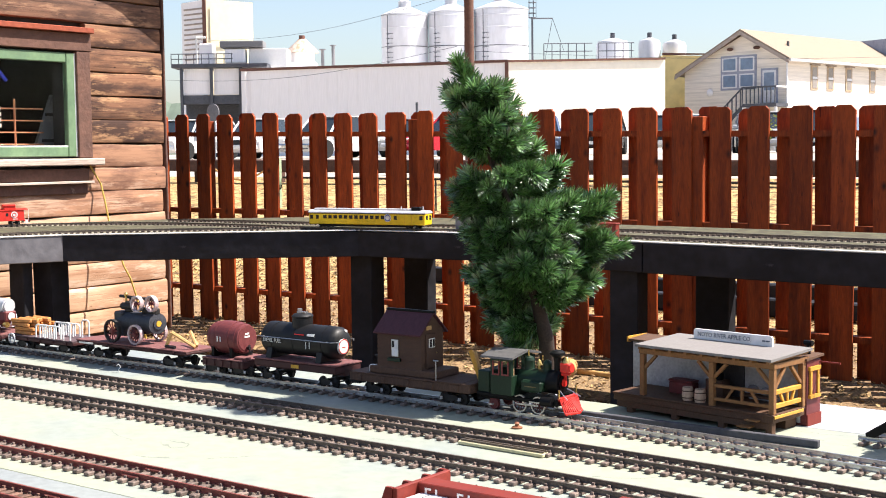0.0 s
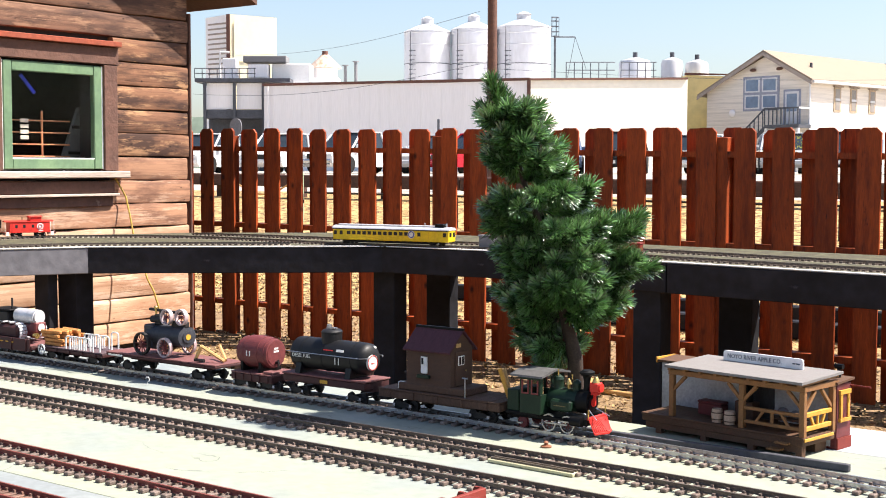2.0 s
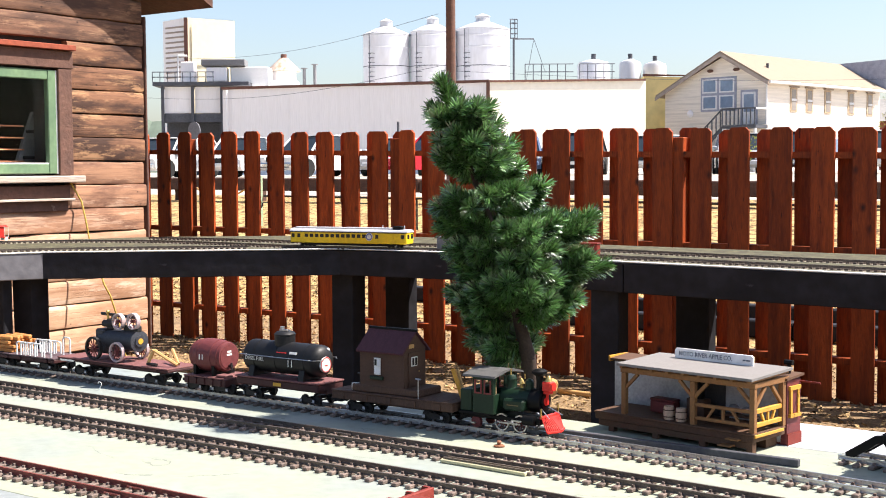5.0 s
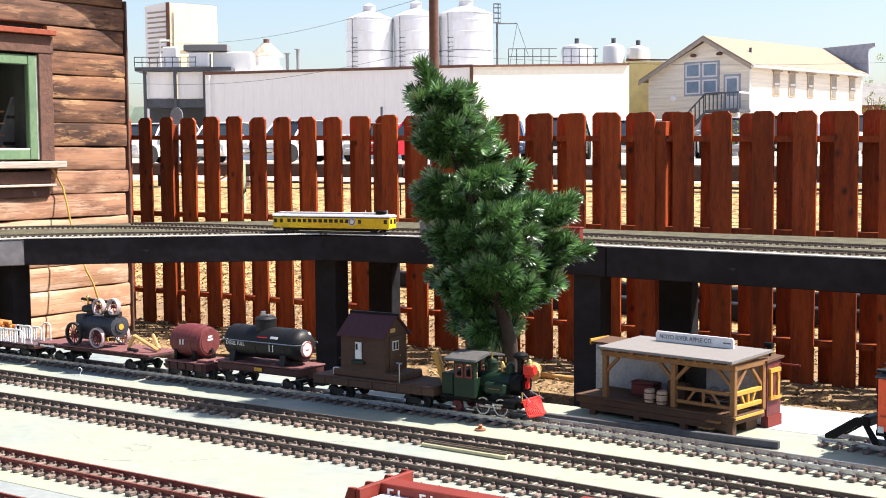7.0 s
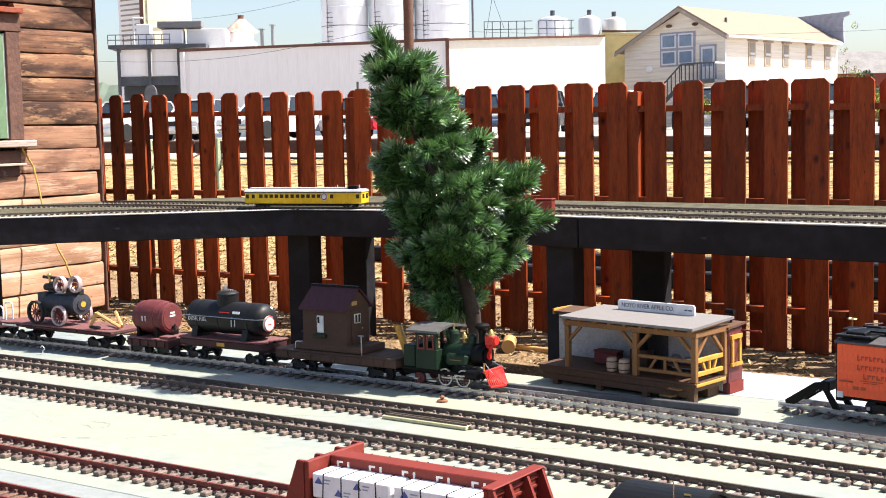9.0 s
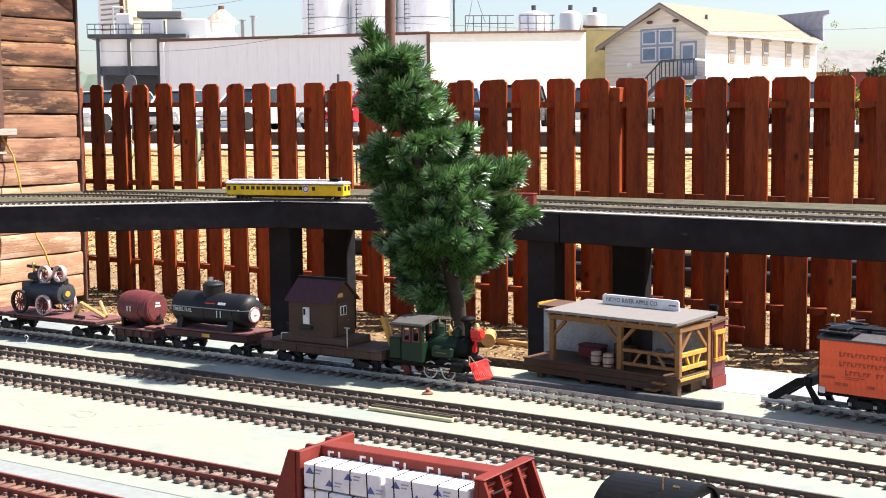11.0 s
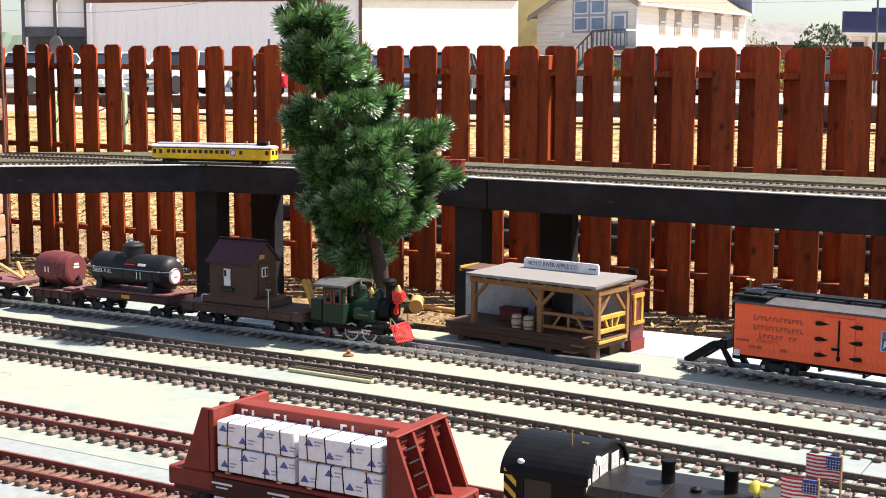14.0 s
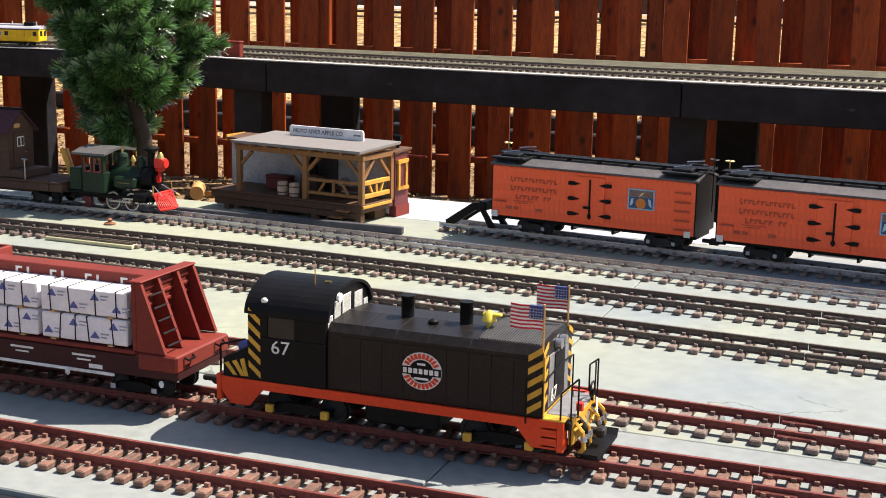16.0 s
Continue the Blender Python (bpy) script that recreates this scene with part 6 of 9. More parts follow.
rf1 = reefer()
copy_thing(rf1, SID @ pose(0.684, 0, 0))
bp_ = thing("track_bumper", SID @ pose(0.05, 0, 0), "black iron bumper at the track's end", "bumper")
for s in (-1, 1):
    part("strut", Geo().prism([(-0.035, 0.0), (-0.020, 0.0), (0.022, 0.028), (0.040, 0.034), (0.040, 0.044), (0.015, 0.040), (-0.036, 0.006)], s * 0.0225 - 0.004, s * 0.0225 + 0.004), black_model, bp_)
    part("brace", Geo().prism([(0.028, 0.034), (0.036, 0.034), (0.060, 0.0), (0.048, 0.0)], s * 0.0225 - 0.003, s * 0.0225 + 0.003), black_model, bp_)
part("buffer_beam", Geo().box(0.032, 0.046, -0.034, 0.034, 0.030, 0.046, 0.002), black_model, bp_)

# ---- diesel switcher ----
def flag(parent, x, y):
    p = part("flag_pole", Geo().cyl((x, y, 0.104), (x, y, 0.160), 0.0012, n=6), pine, parent)
    L, H, z0 = 0.031, 0.0245, 0.1335
    for i in range(13):
        g = Geo()
        for k in range(6):
            xa, xb = x - L * k / 6, x - L * (k + 1) / 6
            ya, yb = y + 0.0015 * math.sin(k * 1.2), y + 0.0015 * math.sin((k + 1) * 1.2)
            a, b = z0 + H * i / 13, z0 + H * (i + 1) / 13
            g.add([(xa, ya - 0.0002, a), (xb, yb - 0.0002, a), (xb, yb - 0.0002, b), (xa, ya - 0.0002, b), (xa, ya + 0.0002, a), (xb, yb + 0.0002, a), (xb, yb + 0.0002, b), (xa, ya + 0.0002, b)], [(0, 1, 2, 3), (7, 6, 5, 4), (0, 4, 5, 1), (3, 2, 6, 7)])
        part("stripe", g, flag_red if i % 2 == 0 else letter_white, p)
    part("canton", Geo().box(x - L * 0.42, x - 0.0005, y - 0.0016, y + 0.0018, z0 + H * 6 / 13, z0 + H), flag_blue, p, "dark blue canton")
    st_ = Geo()
    for i in range(5):
        for k in range(4):
            st_.box(x - L * 0.40 + i * 0.0025, x - L * 0.40 + i * 0.0025 + 0.0009, y - 0.0019, y + 0.0021, z0 + H * 0.50 + k * 0.0028, z0 + H * 0.50 + k * 0.0028 + 0.0009)
    part("star_field", st_, letter_white, p)


flag_red = mat("flag_red", (0.55, 0.035, 0.05), 0.7, var=0.1, scale=60, bump=0)
flag_blue = mat("flag_blue", (0.05, 0.07, 0.20), 0.7, var=0.1, scale=60, bump=0)


def diesel():
    d = rolling("diesel_switcher", -0.3495, 1.118, "black diesel switcher with orange-red sill and flags", "locomotive")
    d.matrix_basis = d.matrix_basis @ Matrix.Diagonal((1, 1, 0.89, 1))
    hood_paint = mat("dusty_black_hood_paint", (0.0105, 0.0085, 0.0078), 0.42, var=0.35, scale=35, bump=0.04, second=(0.018, 0.014, 0.012), spec=0.22)
    hy = 0.050
    part("sill", Geo().prism([(-0.190, 0.030), (-0.180, 0.016), (-0.160, 0.016), (-0.146, 0.035), (0.106, 0.035), (0.120, 0.016), (0.143, 0.016), (0.143, 0.045), (-0.190, 0.045)], -hy, -hy + 0.004), orange_red, d, "orange-red side sill")
    part("sill", Geo().prism([(-0.190, 0.030), (-0.180, 0.016), (-0.160, 0.016), (-0.146, 0.035), (0.106, 0.035), (0.120, 0.016), (0.143, 0.016), (0.143, 0.045), (-0.190, 0.045)], hy - 0.004, hy), orange_red, d, "orange-red side sill")
    part("deck", Geo().box(-0.192, 0.154, -hy + 0.0042, hy - 0.0042, 0.036, 0.0445, 0.001), black_model, d)
    part("end_sheet", Geo().box(-0.196, -0.1905, -hy, hy, 0.018, 0.047, 0.001), orange_red, d)
    part("end_sheet", Geo().box(0.150, 0.155, -hy + 0.012, hy - 0.012, 0.018, 0.046, 0.001), yellow_stripe, d)
    # hood with chamfered shoulders
    part("hood", Geo().prism([(-hy + 0.003, 0.046), (hy - 0.003, 0.046), (hy - 0.003, 0.108), (hy - 0.010, 0.116), (0, 0.119), (-hy + 0.010, 0.116), (-hy + 0.003, 0.108)], -0.079, 0.128, "yz"), hood_paint, d)
    for x in (-0.045, -0.012, 0.020, 0.060):
        part("hood_seam", Geo().prism([(-hy + 0.0025, 0.108), (-hy + 0.0095, 0.1163), (0, 0.1194), (0, 0.1190), (-hy + 0.0095, 0.1155)], x - 0.0005, x + 0.0005, "yz"), dark_iron, d)
    for i in range(9):
        for s in (-1, 1):
            x = -0.066 + i * 0.021
            part("hood_door", Geo().box(x, x + 0.0208, s * (hy - 0.0028) - 0.0005, s * (hy - 0.0028) + 0.0005, 0.050, 0.104, 0.0003), hood_paint, d)
    gl = Geo()
    for i in range(24):
        x = 0.066 + i * 0.0024
        gl.prism([(-hy + 0.0110, 0.1162), (hy - 0.0110, 0.1162), (hy - 0.0110, 0.1180), (0, 0.1212), (-hy + 0.0110, 0.1180)], x, x + 0.0012, "yz")
    part("radiator_grille", gl, mat("dull_grey_grille", (0.07, 0.07, 0.07), 0.6, var=0.2, scale=60, bump=0), d, "grey ribbed radiator grille")
    for x in (-0.0185, 0.040):
        part("exhaust_pipe", Geo().lathe([(0.0068, 0.117), (0.0062, 0.119), (0.0062, 0.138), (0.0070, 0.139), (0.0070, 0.142), (0.0045, 0.142)], (x, 0, 0), (0, 0, 1), 14), black_model, d)
    part("hood_vent", Geo().lathe([(0.005, 0.118), (0.005, 0.121), (0.002, 0.123)], (0.012, -0.012, 0), (0, 0, 1), 10), black_model, d)
    part("bell", Geo().cyl((0.064, -0.006, 0.117), (0.064, -0.006, 0.127), 0.0025, n=8).lathe([(0.007, 0.126), (0.005, 0.134), (0.001, 0.137)], (0.064, -0.006, 0), (0, 0, 1), 12).box(0.058, 0.076, -0.009, -0.003, 0.131, 0.1345, 0.001), mat("yellow_bell_paint", (0.75, 0.6, 0.08), 0.4, var=0.1, scale=60, bump=0), d, "yellow bell")
    # cab
    cab = part("cab", Geo().box(-0.1605, -0.0795, -hy, -hy + 0.003, 0.0455, 0.094, 0.0006), black_model, d, "black cab")
    part("side_sheet", Geo().box(-0.1605, -0.0795, hy - 0.003, hy, 0.0455, 0.094, 0.0006), black_model, cab)
    for s in (-1, 1):
        y = s * (hy - 0.0015)
        part("cab_pillar", Geo().box(-0.1605, -0.140, y - 0.0015, y + 0.0015, 0.0942, 0.116).box(-0.112, -0.0795, y - 0.0015, y + 0.0015, 0.0942, 0.116).box(-0.1605, -0.0795, y - 0.0015, y + 0.0015, 0.1162, 0.122), black_model, cab)
        part("side_window", Geo().box(-0.1398, -0.1122, y - 0.0006, y + 0.0006, 0.0942, 0.1160), dark_window, cab)
    arc = [radians(q) for q in range(-90, 91, 10)]
    roof = [((hy + 0.001) * math.sin(q), 0.118 + 0.033 * math.cos(q)) for q in arc] + [((hy - 0.002) * math.sin(q), 0.1172 + 0.0305 * math.cos(q)) for q in reversed(arc)]
    part("cab_roof", Geo().prism(roof, -0.1640, -0.0765, "yz"), black_model, cab, "arched black cab roof")
    inner = [(-hy + 0.0032, 0.0455)] + [((hy - 0.0032) * math.sin(q), 0.117 + 0.030 * math.cos(q)) for q in arc] + [(hy - 0.0032, 0.0455)]
    part("end_wall", Geo().prism(inner, -0.1604, -0.1575, "yz"), black_model, cab)
    part("front_wall", Geo().prism(inner, -0.0825, -0.0800, "yz"), black_model, cab)
    fw = part("front_window", Geo().box(-0.0799, -0.0790, -0.0325, 0.0325, 0.1075, 0.1090), black_model, cab)
    haze = mat("hazy_pane", (0.50, 0.50, 0.46), 0.15, var=0.3, scale=50, bump=0, second=(0.30, 0.30, 0.28))
    for a, b, z0, h in ((-0.0445, -0.0350, 0.095, 0.122), (-0.0310, -0.0175, 0.109, 0.1345), (-0.0135, 0.0045, 0.113, 0.1375), (0.0135, 0.0310, 0.109, 0.1345), (0.0350, 0.0445, 0.095, 0.122)):
        part("pane_frame", Geo().box(-0.0799, -0.0793, a, b, z0, z0 + 0.001).box(-0.0799, -0.0793, a, b, h - 0.001, h).box(-0.0799, -0.0793, a, a + 0.001, z0 + 0.0011, h - 0.0011).box(-0.0799, -0.0793, b - 0.001, b, z0 + 0.0011, h - 0.0011), white_paint, fw, "white window frame")
        part("pane", Geo().box(-0.0799, -0.0795, a + 0.0011, b - 0.0011, z0 + 0.0011, h - 0.0011), haze, fw)
    part("number_lamp", Geo().cyl((-0.0758, -0.030, 0.1400), (-0.0735, -0.030, 0.1400), 0.005, n=14), letter_white, cab, "white round number lamp")
    part("roof_antenna", Geo().cyl((-0.105, -0.02, 0.148), (-0.105, -0.02, 0.165), 0.0006, n=5).cyl((-0.098, -0.012, 0.150), (-0.092, -0.012, 0.150), 0.002, n=6), brass, cab)
    part("roof_marker", Geo().ball((-0.145, -0.0455, 0.132), 0.004, 1, 0.6, 0.9, 8), letter_white, cab)
    part("cab_number", text_geo("67", 0.0205, 0.0003), letter_white, cab, "white number 67", m=pose(-0.1265, -hy - 0.0002, 0.0835))
    # rear box and hazard stripes
    part("rear_box", Geo().prism([(-0.188, 0.0455), (-0.161, 0.0455), (-0.161, 0.082), (-0.172, 0.074), (-0.188, 0.066)], -hy + 0.001, hy - 0.001), black_model, d)
    part("blue_drum", Geo().cyl((-0.176, -0.035, 0.075), (-0.166, -0.035, 0.079), 0.006, n=10), print_blue, d)
    for k in range(5):
        z = 0.048 + k * 0.0145
        part("hazard_stripe", Geo().prism([(-0.1600, z + 0.012), (-0.1600, z + 0.0185), (-0.1475, z + 0.0065), (-0.1475, z)], -hy - 0.0006, -hy - 0.0001), yellow_stripe, d, "yellow hazard stripe")
    for k in range(3):
        x = -0.187 + k * 0.0085
        part("hazard_stripe", Geo().prism([(x, 0.060 + 0.003 * k), (x + 0.0045, 0.062 + 0.003 * k), (x + 0.014 if k < 2 else x + 0.009, 0.048), (x + 0.0095 if k < 2 else x + 0.0045, 0.048)], -hy + 0.0004, -hy + 0.0009), yellow_stripe, d)
    # nose: corner bands, number and doors
    for k in range(5):
        z = 0.048 + k * 0.0135
        part("hazard_stripe", Geo().prism([(0.1150, z), (0.1282, z + 0.010), (0.1282, z + 0.0165), (0.1150, z + 0.0065)], -hy + 0.0018, -hy + 0.0024), yellow_stripe, d)
        for s in (-1, 1):
            part("hazard_stripe", Geo().prism([(s * 0.047, z + 0.004), (s * 0.033, z + 0.012), (s * 0.033, z + 0.0175), (s * 0.047, z + 0.0095)], 0.1283, 0.1290, "yz"), yellow_stripe, d)
    part("nose_face", Geo().box(0.1281, 0.1296, -0.0315, 0.0315, 0.052, 0.104), roof_grey, d, "grey radiator nose")
    part("nose_door", Geo().box(0.1297, 0.1306, -0.016, 0.016, 0.054, 0.102, 0.0004), black_model, d)
    part("nose_rim", Geo().box(0.1281, 0.1300, -hy + 0.003, -hy + 0.006, 0.046, 0.108).box(0.1281, 0.1300, -hy + 0.003, hy - 0.003, 0.0445, 0.0475), yellow_stripe, d, "yellow nose rim")
    n67 = text_geo("67", 0.019, 0.0003)
    part("nose_number", n67, letter_white, d, "white number 67", m=pose(0.1310, -0.020, 0.062, 0, 0, 90))
    part("headlight", Geo().cyl((0.1285, -0.007, 0.111), (0.1340, -0.007, 0.111), 0.0055, n=12).cyl((0.1285, 0.007, 0.111), (0.1340, 0.007, 0.111), 0.0055, n=12), steel, d)
    # porch, steps, rails, coupler and hoses
    part("porch", Geo().box(0.1285, 0.1545, -0.036, 0.036, 0.0448, 0.0475, 0.0006), roof_grey, d, "pale grey front porch")
    part("porch_edge", Geo().box(0.1300, 0.1500, -0.0505, -0.0365, 0.0450, 0.0470, 0.0004), yellow_stripe, d, "worn yellow porch edge")
    for s in (-1, 1):
        for k in range(3):
            part("step", Geo().box(0.129, 0.1425, s * 0.044 - 0.006, s * 0.044 + 0.006, 0.018 + k * 0.009, 0.0195 + k * 0.009), orange_red, d)
        part("step_back", Geo().box(0.1435, 0.1490, s * 0.043 - 0.007, s * 0.043 + 0.007, 0.014, 0.0446), orange_red, d, "orange-red step riser")
        part("hand_rail", Geo().tube([(0.115, s * 0.0515, 0.040), (0.115, s * 0.0515, 0.085)], 0.0009, 5), black_model, d)
        part("hand_rail", Geo().tube([(0.1295, s * 0.0505, 0.046), (0.1295, s * 0.0505, 0.082), (0.131, s * 0.030, 0.086), (0.131, 0, 0.088)], 0.0008, 5), black_model, d)
        part("hand_rail", Geo().tube([(0.146, s * 0.049, 0.016), (0.146, s * 0.049, 0.074), (0.1575, s * 0.034, 0.086), (0.1575, s * 0.034, 0.046)], 0.0009, 5), black_model, d)
        part("hand_rail", Geo().tube([(0.1535, s * 0.042, 0.020), (0.1535, s * 0.042, 0.080)], 0.0008, 5), black_model, d)
        part("hand_rail", Geo().tube([(-0.194, s * 0.044, 0.046), (-0.194, s * 0.044, 0.078), (-0.166, s * 0.046, 0.088)], 0.0011, 5), black_model, d)
        part("cut_lever", Geo().tube([(0.157, s * 0.044, 0.036), (0.160, s * 0.020, 0.038), (0.160, s * 0.008, 0.030)], 0.0012, 5), yellow_stripe, d)
        for k in range(3):
            y = s * (0.014 + 0.010 * k)
            part("air_hose", Geo().tube([(0.156, y, 0.040), (0.163, y + s * 0.002, 0.032), (0.165, y + s * 0.003, 0.017), (0.160, y + s * 0.003, 0.009)], 0.0023, 6), yellow_stripe if k != 1 else black_model, d)
            part("hose_clamp", Geo().cyl((0.1635, y + s * 0.002, 0.028), (0.1645, y + s * 0.0025, 0.023), 0.0031, n=7), steel, d, "bright hose clamp")
        part("chain", Geo().tube([(0.158, s * 0.030, 0.046), (0.162, s * 0.018, 0.034), (0.160, s * 0.006, 0.044)], 0.001, 5), steel, d)
    part("red_lamp", Geo().cyl((0.1575, -0.028, 0.052), (0.1575, -0.028, 0.060), 0.0035, n=8), model_red, d)
    part("brake_wheel", Geo().ring((0.1565, 0.020, 0.058), 0.008, 0.0011, (1, 0, 0), 16, 5).cyl((0.1565, 0.020, 0.046), (0.1565, 0.020, 0.058), 0.0012, n=5), black_model, d, "black brake wheel")
    part("foot_board", Geo().prism([(-0.040, 0.010), (-0.034, 0.004), (0.034, 0.004), (0.040, 0.010), (0.040, 0.012), (0.033, 0.007), (-0.033, 0.007), (-0.040, 0.012)], 0.158, 0.178, "yz"), black_model, d, "black upturned foot board")
    coupler(d, 0.155, 1, 0.022)
    coupler(d, -0.196, -1, 0.022)
    part("fuel_tank", Geo().box(-0.045, 0.030, -0.040, 0.040, 0.012, 0.0348, 0.003), black_model, d)
    for x in (-0.112, 0.088):
        b = bogie(d, x, black_model, 0.0140, 0.058, 0.038)
        for e in (-1, 1):
            part("journal_box", Geo().box(x + e * 0.029 - 0.004, x + e * 0.029 + 0.004, -0.0475, -0.0425, 0.010, 0.019, 0.001), yellow_stripe, b, "ochre journal box")
    # round herald: ring and bars in its colours
    h = part("herald", Geo().cyl((0.0155, -hy + 0.0021, 0.0785), (0.0155, -hy + 0.0010, 0.0785), 0.0195, n=32), letter_white, d, "round red and white herald")
    ring = Geo()
    for k in range(26):
        a = 2 * math.pi * k / 26
        if abs(math.sin(a)) < 0.25:
            continue
        c, s = math.cos(a), math.sin(a)
        ring.box(-0.0013, 0.0013, -0.0003, 0.0003, -0.0026, 0.0026, 0, Matrix.Translation((0.0155 + 0.0158 * c, -hy + 0.0006, 0.0785 + 0.0158 * s)) @ Matrix.Rotation(-a + math.pi / 2, 4, 'Y'))
    part("herald_letters", ring, orange_red, h)
    part("herald_disc", Geo().cyl((0.0155, -hy + 0.0010, 0.0785), (0.0155, -hy + 0.0004, 0.0785), 0.0118, n=24), black_model, h)
    part("herald_bar", Geo().box(-0.0035, 0.0345, -hy - 0.0001, -hy + 0.0006, 0.0745, 0.0825), black_model, h)
    bars = Geo()
    for k in range(7):
        x = -0.0020 + k * 0.0051
        bars.box(x, x + 0.0036, -hy - 0.0004, -hy - 0.0001, 0.0760, 0.0812)
    bars.box(0.0115, 0.0195, -hy - 0.0002, -hy + 0.0003, 0.0850, 0.0872).box(0.0085, 0.0225, -hy - 0.0002, -hy + 0.0003, 0.0698, 0.0720)
    part("herald_lettering", bars, letter_white, h)
    flag(d, 0.1265, -0.043)
    flag(d, 0.1265, 0.036)


diesel()

# ---- bulkhead lumber car ----
def lumber_car():
    # darker version of the oxide red, painted shade for the sill's near side
    sill_maroon = mat("shade_dark_sill_maroon", (0.045, 0.012, 0.012), 0.55, var=0.15, scale=40, bump=0.04, second=(0.03, 0.010, 0.010), spec=0.2)
    c = rolling("bulkhead_lumber_car", -0.812, 1.118, "oxide red centre-beam car stacked with wrapped lumber", "lumber car")
    c.matrix_basis = c.matrix_basis @ Matrix.Diagonal((1, 0.96, 0.86, 1))
    part("side_sill", Geo().box(-0.105, 0.222, -0.050, 0.050, 0.030, 0.056, 0.002), sill_maroon, c, "side sill with shade put into its dark maroon")
    part("end_platform", Geo().box(0.178, 0.223, -0.052, 0.052, 0.040, 0.060, 0.002), oxide, c)
    part("deck", Geo().box(-0.046, 0.175, -0.051, 0.051, 0.0562, 0.061, 0.001), oxide, c)
    part("sill_edge_line", Geo().box(-0.046, 0.150, -0.0515, -0.0503, 0.0275, 0.0310), letter_white, c, "pale line along the lower sill edge")
    part("centre_beam", Geo().box(-0.046, 0.172, -0.006, 0.006, 0.0612, 0.1235, 0.001), oxide, c)
    part("top_chord", Geo().box(-0.046, 0.172, -0.013, 0.013, 0.1237, 0.1400, 0.001), oxide, c, "faded red top chord")
    for k in range(5):
        lt = Geo()
        x = -0.036 + k * 0.043
        lt.box(x, x + 0.0026, -0.0137, -0.0131, 0.1260, 0.1345).box(x + 0.0028, x + 0.0080, -0.0137, -0.0131, 0.1320, 0.1345)
        part("chord_letter", lt, letter_white, c, "white lettering bar")
        part("chord_letter", Geo().box(x + 0.014, x + 0.0166, -0.0137, -0.0131, 0.1260, 0.1345), letter_white, c, "white lettering bar")
    for k in range(3):
        part("sill_print", Geo().box(-0.05 + k * 0.075, -0.022 + k * 0.075, -0.0507, -0.0501, 0.0465, 0.0490).box(-0.044 + k * 0.075, -0.028 + k * 0.075, -0.0507, -0.0501, 0.0415, 0.0435), letter_white, c)
    # bulkhead with ribs
    bh = part("bulkhead", Geo().box(0.172, 0.178, -0.051, 0.051, 0.0612, 0.141, 0.001), oxide, c, "oxide red bulkhead")
    part("bulkhead_cap", Geo().box(0.1705, 0.1850, -0.053, 0.053, 0.1412, 0.1435, 0.001), oxide, bh)
    for y in (-0.0495, -0.018, 0.018, 0.0495):
        part("rib", Geo().prism([(0.1782, 0.0612), (0.210, 0.0612), (0.1835, 0.141), (0.1782, 0.141)], y - 0.0022, y + 0.0022), oxide, bh)
    for k in range(7):
        part("corrugation", Geo().box(0.1781, 0.1800, -0.048, 0.048, 0.066 + k * 0.0107, 0.070 + k * 0.0107, 0.0006), oxide, bh)
    for k in range(5):
        part("rung", Geo().cyl((0.190 + (4 - k) * 0.005, -0.046, 0.070 + k * 0.0140), (0.190 + (4 - k) * 0.005, -0.022, 0.070 + k * 0.0140), 0.0011, n=5), dark_iron, bh)
    for y in (-0.030, 0.030):
        part("grab_iron", Geo().tube([(0.2235, y - 0.008, 0.056), (0.227, y - 0.006, 0.053), (0.227, y + 0.006, 0.053), (0.2235, y + 0.008, 0.056)], 0.0012, 5), black_model, c)
    part("end_platform", Geo().box(-0.110, -0.049, -0.052, 0.052, 0.036, 0.060, 0.002), oxide, c)
    b2 = part("bulkhead", Geo().box(-0.052, -0.046, -0.051, 0.051, 0.0612, 0.141, 0.001), oxide, c, "oxide red bulkhead")
    for y in (-0.0495, -0.018, 0.018, 0.0495):
        part("rib", Geo().prism([(-0.0522, 0.0612), (-0.088, 0.0612), (-0.061, 0.141), (-0.0522, 0.141)], y - 0.0022, y + 0.0022), oxide, b2)
    part("end_print", Geo().box(0.120, 0.136, -0.0507, -0.0501, 0.0335, 0.0385), letter_white, c)
    for x in (0.095, 0.205):
        part("reflector", Geo().ball((x, -0.052, 0.026), 0.004, 0.8, 0.4, 1.1, 8), letter_white, c)
    bogie(c, -0.058, black_model, 0.0115, 0.048, 0.036)
    bogie(c, 0.165, black_model, 0.0115, 0.048, 0.036)
    coupler(c, 0.223, 1, 0.022)
    coupler(c, -0.110, -1, 0.022)
    base = c.matrix_basis
    rnd = random.Random(11)
